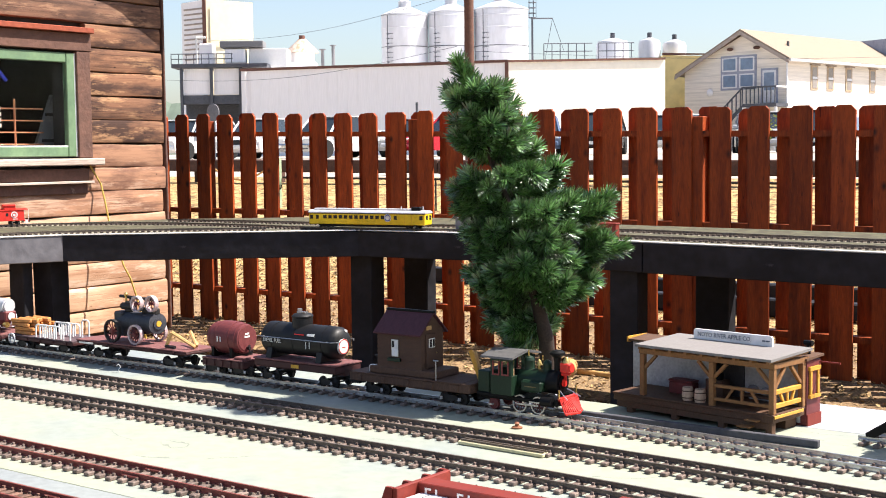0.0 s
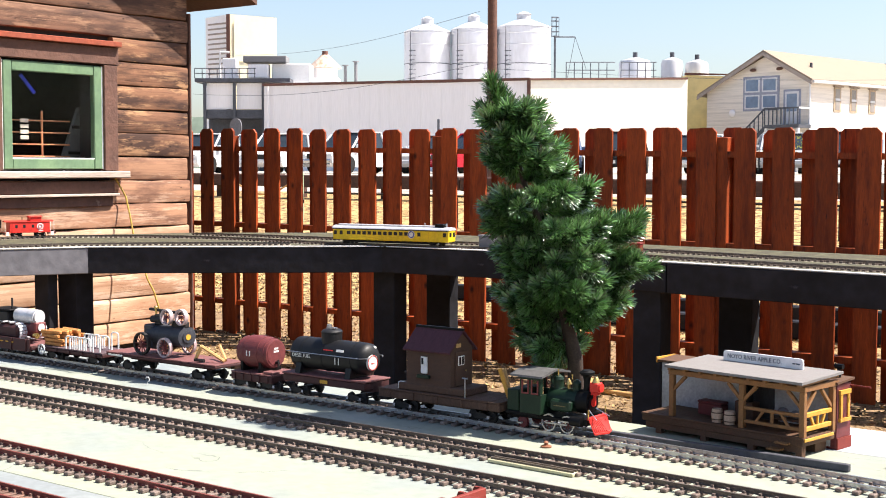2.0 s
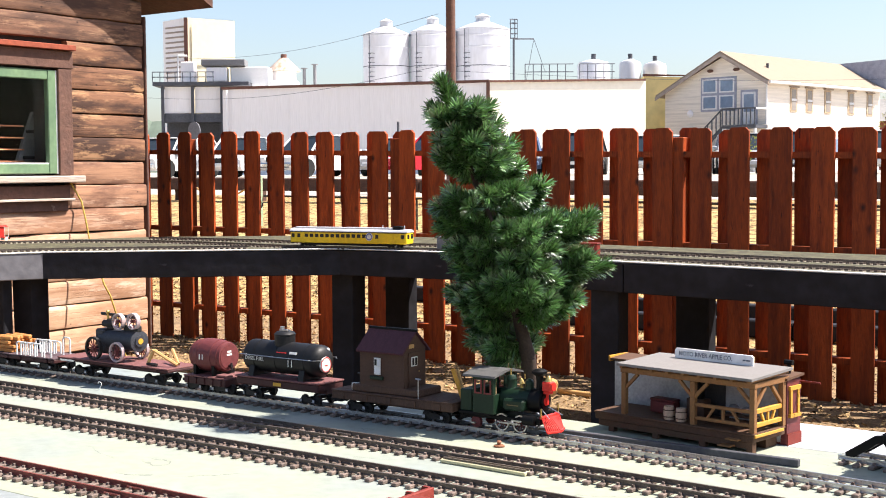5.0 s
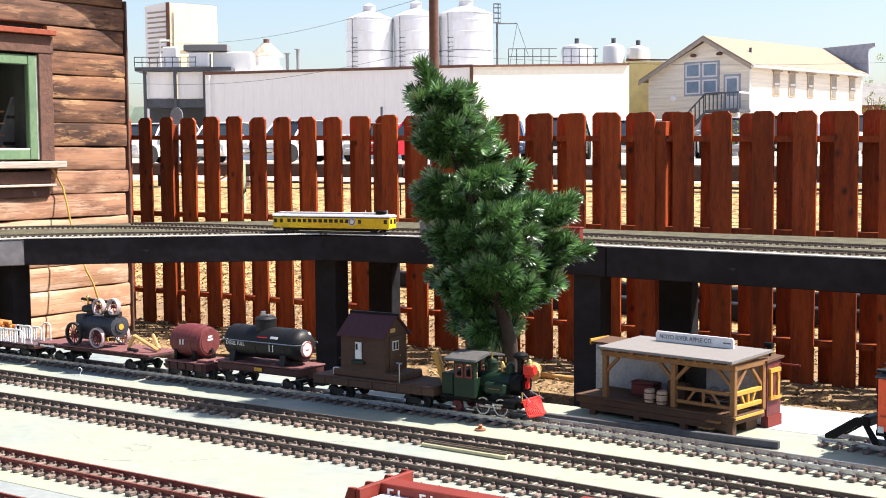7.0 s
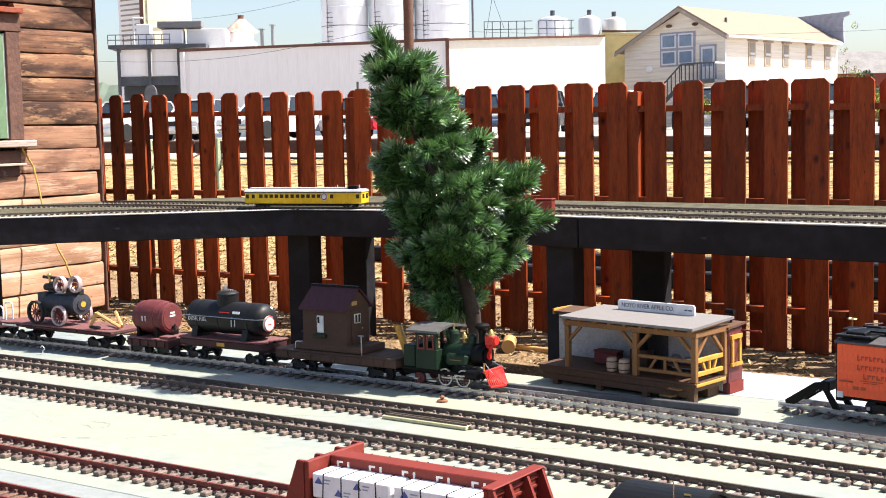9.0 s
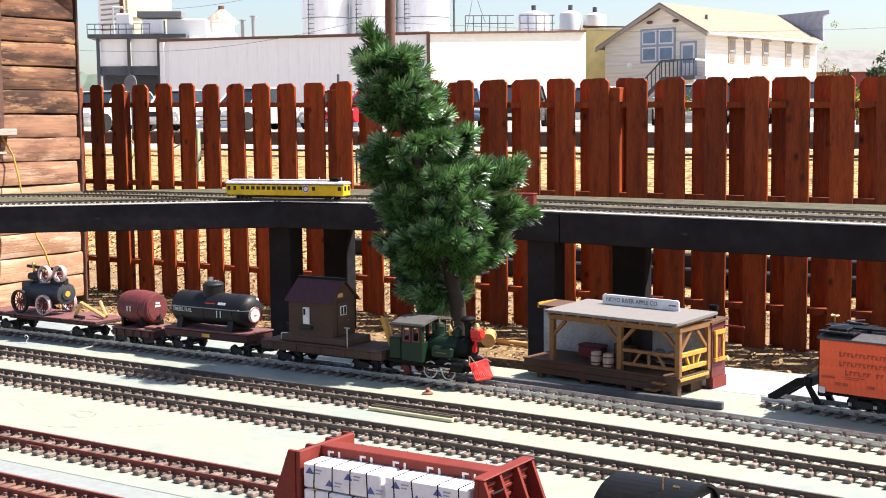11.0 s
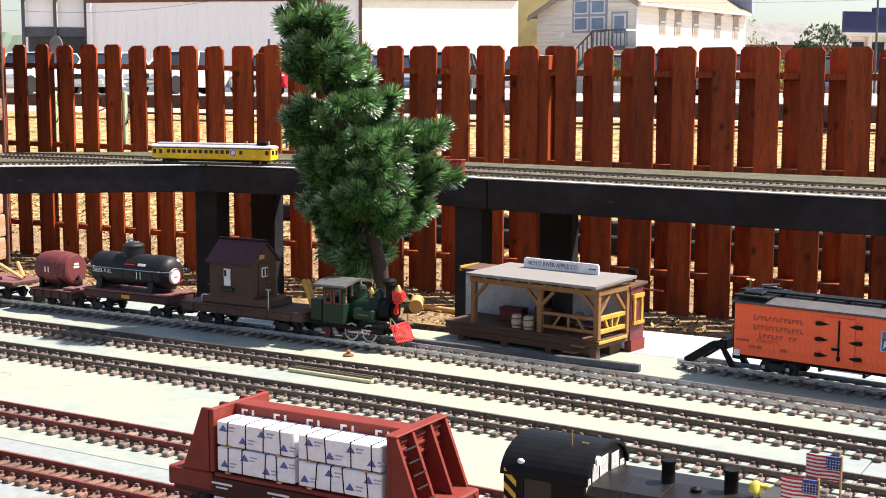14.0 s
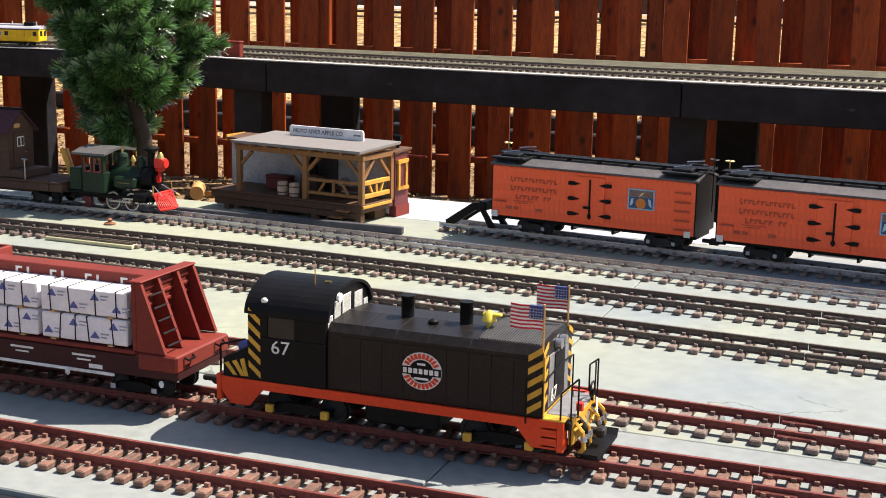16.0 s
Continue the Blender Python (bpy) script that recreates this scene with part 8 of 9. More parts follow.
def car(x, y, turn, colour, name, label, tall=1.65, long=4.6, pickup=False):
    if name not in CAR_PAINT:
        CAR_PAINT[name] = mat(name + "_car_paint", colour, 0.22, var=0.04, scale=2, bump=0, second=[c * 0.9 for c in colour])
    paint = CAR_PAINT[name]
    zz = 1.18
    c = thing("parked_car", BG @ pose(x * 1.2, y * 1.2, zz, 0, 0, turn), label, "car", "parked cars")
    h, L, W = tall, long / 2, 0.92
    low = 0.30
    belt = h * 0.60
    body = [(-L, low + 0.1), (-L + 0.10, low - 0.05), (L - 0.15, low - 0.05), (L, low + 0.10), (L + 0.02, belt * 0.72), (L - 0.25, belt * 0.93), (L - 1.15, belt), (-L + 0.10, belt), (-L - 0.02, belt * 0.8)]
    part("body", Geo().prism(body, -W, W), paint, c)
    top0, top1 = (-0.3, L - 1.75) if pickup else (-L + 0.55, L - 1.75)
    cab = [(top0 - (0.12 if pickup else 0.42), belt + 0.005), (L - 1.10, belt + 0.005), (top1, h), (top0, h)]
    gl = Geo()
    n = len(cab)
    inn = [(p[0], 0.86 if p[1] < h else 0.72, p[1]) for p in cab]
    v = [(p[0], -p[1], p[2]) for p in inn] + [(p[0], p[1], p[2]) for p in inn]
    gl.add(v, [tuple(range(n)), tuple(range(2 * n - 1, n - 1, -1))] + [(i, n + i, n + (i + 1) % n, (i + 1) % n) for i in range(n)])
    part("glasshouse", gl, car_glass, c, "dark tinted glass")
    part("roof", Geo().box(top0 - 0.04, top1 + 0.06, -0.745, 0.745, h + 0.002, h + 0.05, 0.02), paint, c)
    for s in (-1, 1):
        for p, q in ((0, 3), (1, 2)):
            a, b = cab[p], cab[q]
            part("pillar", Geo().cyl((a[0], s * 0.87, a[1]), (b[0], s * 0.73, b[1]), 0.045, n=6), paint, c)
        part("pillar", Geo().cyl(((cab[0][0] + cab[1][0]) / 2, s * 0.87, belt), ((top0 + top1) / 2, s * 0.735, h), 0.04, n=6), paint, c)
        part("mirror", Geo().box(L - 1.45, L - 1.25, s * 1.00 - 0.09, s * 1.00 + 0.09, belt + 0.02, belt + 0.17, 0.03), paint, c)
        part("headlight", Geo().box(L - 0.10, L + 0.015, s * 0.68 - 0.17, s * 0.68 + 0.17, belt * 0.66, belt * 0.80, 0.02), lamp_glass, c)
        part("tail_light", Geo().box(-L - 0.035, -L + 0.03, s * 0.74 - 0.12, s * 0.74 + 0.12, belt * 0.70, belt * 0.92, 0.02), model_red, c)
        for e in (-1, 1):
            wx = e * (L - 0.85)
            w = part("wheel", Geo().lathe([(0.22, -0.11), (0.33, -0.11), (0.345, -0.06), (0.345, 0.06), (0.33, 0.11), (0.22, 0.11)], (0, 0, 0), (0, 1, 0), 20), tyre, c, m=pose(wx, s * 0.86, 0.345))
            part("rim", Geo().lathe([(0.05, -0.10), (0.20, -0.085), (0.225, -0.105), (0.225, 0.105), (0.20, 0.085), (0.05, 0.10)], (0, 0, 0), (0, 1, 0), 14), rim_m, w)
    part("grille", Geo().box(L + 0.005, L + 0.035, -0.42, 0.42, belt * 0.60, belt * 0.80, 0.01), dark_window, c)
    part("bumper", Geo().box(L - 0.05, L + 0.07, -0.85, 0.85, low + 0.05, low + 0.24, 0.04), chrome if pickup else paint, c)
    part("licence_plate", Geo().box(L + 0.071, L + 0.082, -0.16, 0.16, low + 0.10, low + 0.22), letter_white, c)
    if pickup:
        part("bed_wall", Geo().box(-L + 0.02, -0.45, -W + 0.01, -W + 0.08, belt + 0.004, belt + 0.12), paint, c)
        part("bed_wall", Geo().box(-L + 0.02, -0.45, W - 0.08, W - 0.01, belt + 0.004, belt + 0.12), paint, c)


wc, dk, rd, bl, sv_ = (0.75, 0.75, 0.74), (0.03, 0.032, 0.036), (0.48, 0.02, 0.035), (0.12, 0.17, 0.27), (0.42, 0.43, 0.45)
car(-8.3, 43.5, -115, wc, "white", "white sport utility vehicle parked behind the fence", 1.52, 4.7)
car(-5.9, 43.0, -108, (0.72, 0.70, 0.69), "ivory", "white hatchback with dark glass in the car park", 1.52, 4.2)
car(-3.3, 42.6, -128, wc, "white", "white pickup truck parked nose towards the fence", 1.56, 5.2, True)
car(-0.95, 43.6, -100, sv_, "silver", "silver sedan parked in the row", 1.48, 4.5)
car(0.55, 42.4, -140, rd, "red", "bright red hatchback parked in the row", 1.52, 4.2)
car(3.2, 43.5, -96, bl, "blue", "dark blue sedan parked in the row", 1.5, 4.5)
car(5.1, 42.8, -104, dk, "black", "black sport utility vehicle with roof rack", 1.60, 4.6)
car(7.7, 42.8, -118, wc, "white", "white sedan parked in the row", 1.5, 4.5)
car(10.4, 42.8, -100, sv_, "silver", "silver minivan parked in the row", 1.55, 4.7)
car(12.4, 42.2, -112, dk, "black", "black pickup truck parked in the row", 1.58, 5.2, True)
car(14.8, 42.4, -105, wc, "white", "white van parked by the house", 1.62, 4.8)
car(17.4, 42.0, -98, bl, "blue", "dark blue hatchback parked in the row", 1.5, 4.2)
car(20.2, 41.6, -110, sv_, "silver", "silver pickup truck parked in the row", 1.58, 5.2, True)
car(23.4, 41.5, -100, rd, "red", "red sedan near the far end of the row", 1.5, 4.4)

# ---- far buildings ----
panel_grey = mat("pale_metal_cladding", (0.90, 0.87, 0.86), 0.6, var=0.04, scale=0.6, stretch=(6, 6, 0.4), bump=0.05, second=(0.86, 0.83, 0.82))
tower_cream = mat("yellow_tower_paint", (0.82, 0.73, 0.50), 0.7, var=0.05, scale=0.5, bump=0.05, second=(0.77, 0.68, 0.46))
cream = mat("cream_wall_paint", (0.89, 0.84, 0.72), 0.7, var=0.04, scale=0.5, bump=0.05, second=(0.86, 0.81, 0.68))
butter = mat("butter_yellow_wall", (0.92, 0.74, 0.32), 0.7, var=0.04, scale=0.5, bump=0.05)
house_white = mat("white_clapboard_paint", (0.89, 0.82, 0.72), 0.65, var=0.05, scale=1.0, stretch=(0.3, 0.3, 8), bump=0.1)
shingle = mat("pale_tan_shingle", (0.29, 0.225, 0.165), 0.85, var=0.12, scale=2.0, bump=0.2, second=(0.25, 0.195, 0.15))
silo_white = mat("white_silo_paint", (0.60, 0.61, 0.64), 0.42, metal=0.15, var=0.06, scale=0.8, stretch=(1, 1, 0.3), bump=0.02, second=(0.52, 0.50, 0.49), amount=0.6)
rust_trim = mat("rust_brown_trim", (0.16, 0.075, 0.055), 0.7, var=0.2, scale=2, bump=0.1)
grey_steel = mat("grey_steelwork", (0.10, 0.105, 0.12), 0.6, metal=0.3, var=0.2, scale=2, bump=0.05)
rake_tan = mat("grey_tan_rake_board", (0.40, 0.33, 0.28), 0.7, var=0.08, scale=3, bump=0.05)
sash_tan = mat("tan_sash_paint", (0.50, 0.38, 0.26), 0.65, var=0.08, scale=3, bump=0.05)
pane_tan = mat("warm_grey_pane", (0.30, 0.27, 0.25), 0.15, var=0.1, scale=1, bump=0)
blue_trim = mat("slate_blue_trim", (0.34, 0.36, 0.44), 0.6, var=0.05, scale=3, bump=0.05)
# the blue of a reflected sky is painted into these panes
pane_blue = mat("sky_reflecting_pane", (0.22, 0.30, 0.42), 0.1, var=0.1, scale=1, bump=0)
GZ = 1.0
ANX = 7.62


def wall_run(g, a, b, z0, za, zb, t=0.3):
    """A straight wall from a to b with its own top heights and thickness towards the back."""
    a, b = Vector(a), Vector(b)
    d = (b - a).normalized()
    n = Vector((-d.y, d.x)) * t
    v = [(a.x, a.y, z0), (b.x, b.y, z0), (b.x, b.y, zb), (a.x, a.y, za), (a.x + n.x, a.y + n.y, z0), (b.x + n.x, b.y + n.y, z0), (b.x + n.x, b.y + n.y, zb), (a.x + n.x, a.y + n.y, za)]
    return g.add(v, [(0, 1, 2, 3), (5, 4, 7, 6), (0, 3, 7, 4), (1, 5, 6, 2), (3, 2, 6, 7), (0, 4, 5, 1)])


def warehouse():
    w = thing("warehouse", BG, "long pale metal-clad warehouse with a brown roof edge", "warehouse")
    L0, L1, R1 = (-12.6, 83.0), (3.78, 75.0), (13.5, 79.05)
    part("wall", wall_run(Geo(), L0, (-0.93, 77.3), GZ, 6.62, 6.42), panel_grey, w, "shaded grey cladding")
    part("wall", wall_run(Geo(), (-0.93, 77.3), L1, GZ, 6.42, 6.40), panel_grey, w)
    part("wall", wall_run(Geo(), L1, R1, GZ, 6.40, 6.74), cream, w, "sunlit cream wall")
    part("roof_edge", Geo().add([(-12.7, 82.9, 6.56), (3.80, 74.88, 6.40), (3.80, 74.88, 6.55), (-12.7, 82.9, 6.72), (-12.5, 83.4, 6.56), (4.0, 75.4, 6.40), (4.0, 75.4, 6.55), (-12.5, 83.4, 6.72)], [(0, 1, 2, 3), (5, 4, 7, 6), (3, 2, 6, 7), (0, 4, 5, 1), (0, 3, 7, 4), (1, 5, 6, 2)]), rust_trim, w, "rust-brown roof edge")
    part("roof_edge", Geo().add([(3.82, 74.88, 6.40), (13.5, 78.9, 6.72), (13.5, 78.9, 6.84), (3.82, 74.88, 6.52), (3.6, 75.4, 6.40), (13.3, 79.4, 6.72), (13.3, 79.4, 6.84), (3.6, 75.4, 6.52)], [(0, 1, 2, 3), (5, 4, 7, 6), (3, 2, 6, 7), (0, 4, 5, 1), (0, 3, 7, 4), (1, 5, 6, 2)]), rust_trim, w)
    g = Geo()
    g.add([(L0[0], L0[1] + 0.5, 6.3), (L1[0], L1[1] + 0.5, 6.25), (R1[0], R1[1] + 0.5, 6.45), (R1[0] - 6, 96, 6.4), (L0[0], 98, 6.4)], [(0, 1, 2, 3, 4)])
    part("roof", g, panel_grey, w)
    for k in range(26):
        f = k / 26
        x, y = L0[0] + (L1[0] - L0[0]) * f, L0[1] + (L1[1] - L0[1]) * f
        part("cladding_rib", Geo().box(x - 0.012, x + 0.012, y - 0.02, y - 0.005, GZ, 6.40), panel_grey, w)
    part("corner_trim", Geo().box(3.66, 3.86, 74.86, 75.0, GZ, 6.40), rust_trim, w)
    part("downpipe", Geo().cyl((-12.3, 82.6, GZ), (-12.3, 82.6, 6.5), 0.09, n=8), panel_grey, w)
    part("annex", wall_run(Geo(), (14.9, 88.0), (20.5, 88.0), GZ, ANX, ANX - 0.15, 6.0), butter, w, "butter yellow annex")
    part("annex_edge", wall_run(Geo(), (14.85, 87.9), (20.5, 87.9), ANX + 0.005, ANX + 0.15, ANX + 0.01), rust_trim, w)
    part("vent_pipe", Geo().cyl((-1.4, 75.4, 3.2), (-1.4, 75.4, 4.2), 0.07, n=8), grey_steel, w)


warehouse()


def silos():
    for x, r, top in ((-2.47, 1.62, 10.75), (0.76, 1.58, 10.9), (4.25, 1.88, 11.1)):
        s = thing("grain_silo", BG @ pose(x, 90 + r, 0), "tall white cylindrical silo with a conical cap", "silo", "white silos")
        part("shell", Geo().lathe([(r, GZ), (r, top), (r * 0.98, top + 0.02)], (0, 0, 0), (0, 0, 1), 36), silo_white, s)
        part("cap", Geo().lathe([(r * 1.02, top + 0.02), (r * 1.02, top + 0.10), (r * 0.30, top + 0.62), (r * 0.28, top + 0.62)], (0, 0, 0), (0, 0, 1), 36), silo_white, s)
        part("cap_vent", Geo().lathe([(r * 0.26, top + 0.62), (r * 0.26, top + 1.0), (r * 0.30, top + 1.0), (r * 0.05, top + 1.2)], (0, 0, 0), (0, 0, 1), 18), silo_white, s)
        for z in (8.6, 9.9, 10.7):
            part("seam_ring", Geo().ring((0, 0, z), r + 0.01, 0.025, (0, 0, 1), 36, 4), grey_steel if z == 8.6 else silo_white, s)
        for k in (-1, 1):
            part("ladder_rail", Geo().cyl((-r * 0.62 + 0.14 * k, -r * 0.82, GZ), (-r * 0.62 + 0.14 * k, -r * 0.82, top), 0.03, n=5), grey_steel, s)
        for k in range(8):
            part("cage_hoop", Geo().ring((-r * 0.62, -r * 0.88, 7.2 + 0.32 * k), 0.22, 0.02, (0, 0, 1), 10, 4), grey_steel, s)
    m = thing("ladder_mast", BG @ pose(6.15, 88, 0), "dark steel ladder mast with an arm and guy rods", "mast")
    part("mast", Geo().cyl((0, 0, 6.3), (0, 0, 10.2), 0.07, n=6), grey_steel, m)
    for z in (10.2, 10.5, 10.85, 11.2, 11.45):
        part("cage_hoop", Geo().ring((0, 0, z), 0.26, 0.022, (0, 0, 1), 10, 4), grey_steel, m)
    for a in range(5):
        part("cage_bar", Geo().cyl((0.26 * math.cos(a * 1.256), 0.26 * math.sin(a * 1.256), 10.2), (0.26 * math.cos(a * 1.256), 0.26 * math.sin(a * 1.256), 11.45), 0.02, n=4), grey_steel, m)
    part("arm", Geo().cyl((0, 0, 10.15), (1.35, 0, 10.15), 0.045, n=5), grey_steel, m)
    part("guy_rod", Geo().cyl((1.35, 0, 10.15), (0.75, 0, 6.9), 0.02, n=4), grey_steel, m)
    part("guy_rod", Geo().cyl((1.35, 0, 10.15), (2.1, 0, 8.0), 0.02, n=4), grey_steel, m)


silos()


def roof_clutter():
    t = thing("roof_railing", BG @ pose(0, 84, 0), "grey pipe railing along the warehouse roof", "railing")
    for x0, x1 in ((6.6, 9.7), (10.1, 12.35)):
        for z in (7.1, 7.65, 8.15):
            part("rail", Geo().cyl((x0, 0, z), (x1, 0, z), 0.03, n=5), grey_steel, t)
        k = x0
        while k <= x1 + 0.01:
            part("upright", Geo().cyl((k, 0, 6.5), (k, 0, 8.15), 0.03, n=5), grey_steel, t)
            k += 0.52
    for x, r, z, y in ((11.25, 1.05, 8.2, 86), (14.3, 0.75, 8.55, 90), (16.0, 0.8, 8.4, 90)):
        d = thing("roof_tank", BG @ pose(x, y, 0), "low white domed tank on the roof", "tank", "roof tanks")
        part("drum", Geo().lathe([(r, 6.2), (r, z), (r * 0.9, z + 0.2), (r * 0.25, z + 0.4)], (0, 0, 0), (0, 0, 1), 22), silo_white, d)
        part("vent", Geo().cyl((0, 0, z + 0.38), (0, 0, z + 0.75), 0.16, n=10), grey_steel, d)
    c = thing("rusty_hopper_roof", BG @ pose(-9.25, 88, 0), "rust-streaked conical hood over a grey drum", "hopper")
    part("hood", Geo().lathe([(1.15, 8.05), (0.95, 8.30), (0.25, 8.95), (0.2, 8.95)], (0, 0, 0), (0, 0, 1), 14), mat("rust_streaked_sheet", (0.62, 0.52, 0.44), 0.6, var=0.1, scale=1.5, stretch=(3, 3, 0.5), bump=0.1, second=(0.42, 0.20, 0.09), amount=0.9), c)
    part("cap", Geo().cyl((0, 0, 8.95), (0, 0, 9.2), 0.2, n=10), rust_trim, c)
    part("drum", Geo().cyl((0, 0, 6.6), (0, 0, 8.04), 0.82, n=18), panel_grey, c)
    for x, z in ((-7.8, 8.15), (-7.1, 8.4)):
        p = thing("roof_vent_pipe", BG @ pose(x, 87, 0), "grey vent stack with a flared cap", "vent pipe", "roof vents")
        part("pipe", Geo().cyl((0, 0, 6.4), (0, 0, z), 0.11, n=10), roof_grey, p)
        part("cap", Geo().cyl((0, 0, z), (0, 0, z + 0.06), 0.22, n=12), roof_grey, p)
    h = thing("air_handler", BG @ pose(0, 85, 0), "white rooftop air handling unit with ducts", "air handler")
    part("casing", Geo().box(-12.4, -9.9, 0, 2.0, 6.9, 8.15, 0.05), white_paint, h)
    part("duct", Geo().box(-14.2, -11.4, -0.4, 1.2, 8.2, 8.62, 0.04), roof_grey, h)
    part("duct", Geo().box(-15.6, -14.7, 0, 1.0, 7.1, 8.5, 0.05), panel_grey, h)
    part("pipe_loop", Geo().tube([(-15.7, -0.3, 7.2), (-15.7, -0.3, 8.85), (-15.1, -0.3, 8.85)], 0.07, 6), white_paint, h)
    part("duct", Geo().box(-13.9, -12.6, -0.3, 0.8, 7.2, 8.1, 0.05), panel_grey, h)
    part("low_plant", Geo().box(-9.8, -8.0, -0.4, 0.6, 6.6, 7.2, 0.05), white_paint, h)
    d = thing("loading_tower", BG @ pose(0, 84, 0), "steel platform over pale panels beside the warehouse", "platform")
    part("platform", Geo().box(-17.1, -11.0, -0.6, 3.0, 6.85, 7.1, 0.02), grey_steel, d)
    for x in (-16.5, -14.6, -12.75):
        part("column", Geo().box(x - 0.09, x + 0.09, -0.5, -0.32, GZ, 6.84), grey_steel, d)
    for x0, x1 in ((-16.38, -14.72), (-14.48, -12.86)):
        part("panel", Geo().box(x0, x1, -0.2, 0.0, 5.15, 6.80), panel_grey, d, "pale grey panel")
    part("lower_wall", Geo().box(-16.6, -12.6, 1.4, 1.8, GZ, 5.1), grey_steel, d)
    # dark block added where the shadow under the panels lies
    part("shadow_block", Geo().box(-16.6, -12.7, -0.3, 1.2, 4.55, 5.12), grey_steel, d)
    for z in (7.4, 7.72):
        part("rail", Geo().cyl((-17.1, -0.55, z), (-13.2, -0.55, z), 0.03, n=5), grey_steel, d)
    for k in range(9):
        x = -17.1 + k * 0.48
        part("upright", Geo().cyl((x, -0.55, 7.1), (x, -0.55, 7.72), 0.028, n=5), grey_steel, d)
    t = thing("yellow_tower", BG, "square tower with a sunlit pale yellow face", "tower")
    part("lit_wall", wall_run(Geo(), (-16.98, 95.0), (-13.72, 96.6), GZ, 12.48, 12.40, 0.3), tower_cream, t, "pale yellow face")
    part("louvre_wall", wall_run(Geo(), (-18.95, 96.6), (-16.98, 95.0), GZ, 12.35, 12.48, 0.3), panel_grey, t, "shaded louvred face")
    part("corner_board", Geo().box(-17.12, -16.86, 94.88, 95.0, GZ, 12.48), rust_trim, t)
    for k in range(11):
        z = 8.2 + k * 0.36
        part("louvre", wall_run(Geo(), (-18.75, 96.40), (-17.20, 95.12), z, z + 0.12, z + 0.12, 0.06), rake_tan, t)
    part("roof", Geo().add([(-19, 96.6, 12.36), (-16.98, 95, 12.49), (-13.7, 96.6, 12.41), (-15.5, 100, 12.4)], [(0, 1, 2, 3)]), panel_grey, t)
    part("wall_panel", wall_run(Geo(), (-16.6, 95.10), (-14.1, 96.32), 9.1, 12.0, 12.0, 0.02), tower_cream, t)


roof_clutter()


def pole_and_wires():
    p = thing("utility_pole", BG @ pose(0.655, 30, 0.9), "tall weathered brown utility pole", "pole")
    part("shaft", Geo().cyl((0, 0, 0), (0, 0, 8.2), 0.12, 0.10, 10), trim_brown, p)
    w = thing("overhead_wires", BG, "thin dark overhead wires strung across the sky", "wires", kind="structure")
    def span(a, b, sag, r=0.008):
        a, b = Vector(a), Vector(b)
        return Geo().tube([a.lerp(b, k / 14) - Vector((0, 0, sag * math.sin(math.pi * k / 14))) for k in range(15)], r, 4)
    part("wire", span((-12.7, 70, 7.4), (0.6, 48, 7.1), 0.5), grey_steel, w)
    part("wire", span((-13.2, 62, 4.9), (0.6, 48, 5.2), 0.5), grey_steel, w)
    part("wire", span((0.7, 50, 5.2), (26, 56, 5.4), 0.35), grey_steel, w)
    g = thing("street_sign", BG @ pose(-6.95, 40, 1.1, 0, 0, -38), "round pale sign on a thin post", "sign")
    part("disc", Geo().cyl((0, 0, 1.55), (0, -0.03, 1.55), 0.27, n=18), grey_timber, g)
    part("post", Geo().cyl((0, 0.02, 0), (0, 0.02, 1.8), 0.03, n=6), grey_steel, g)


pole_and_wires()


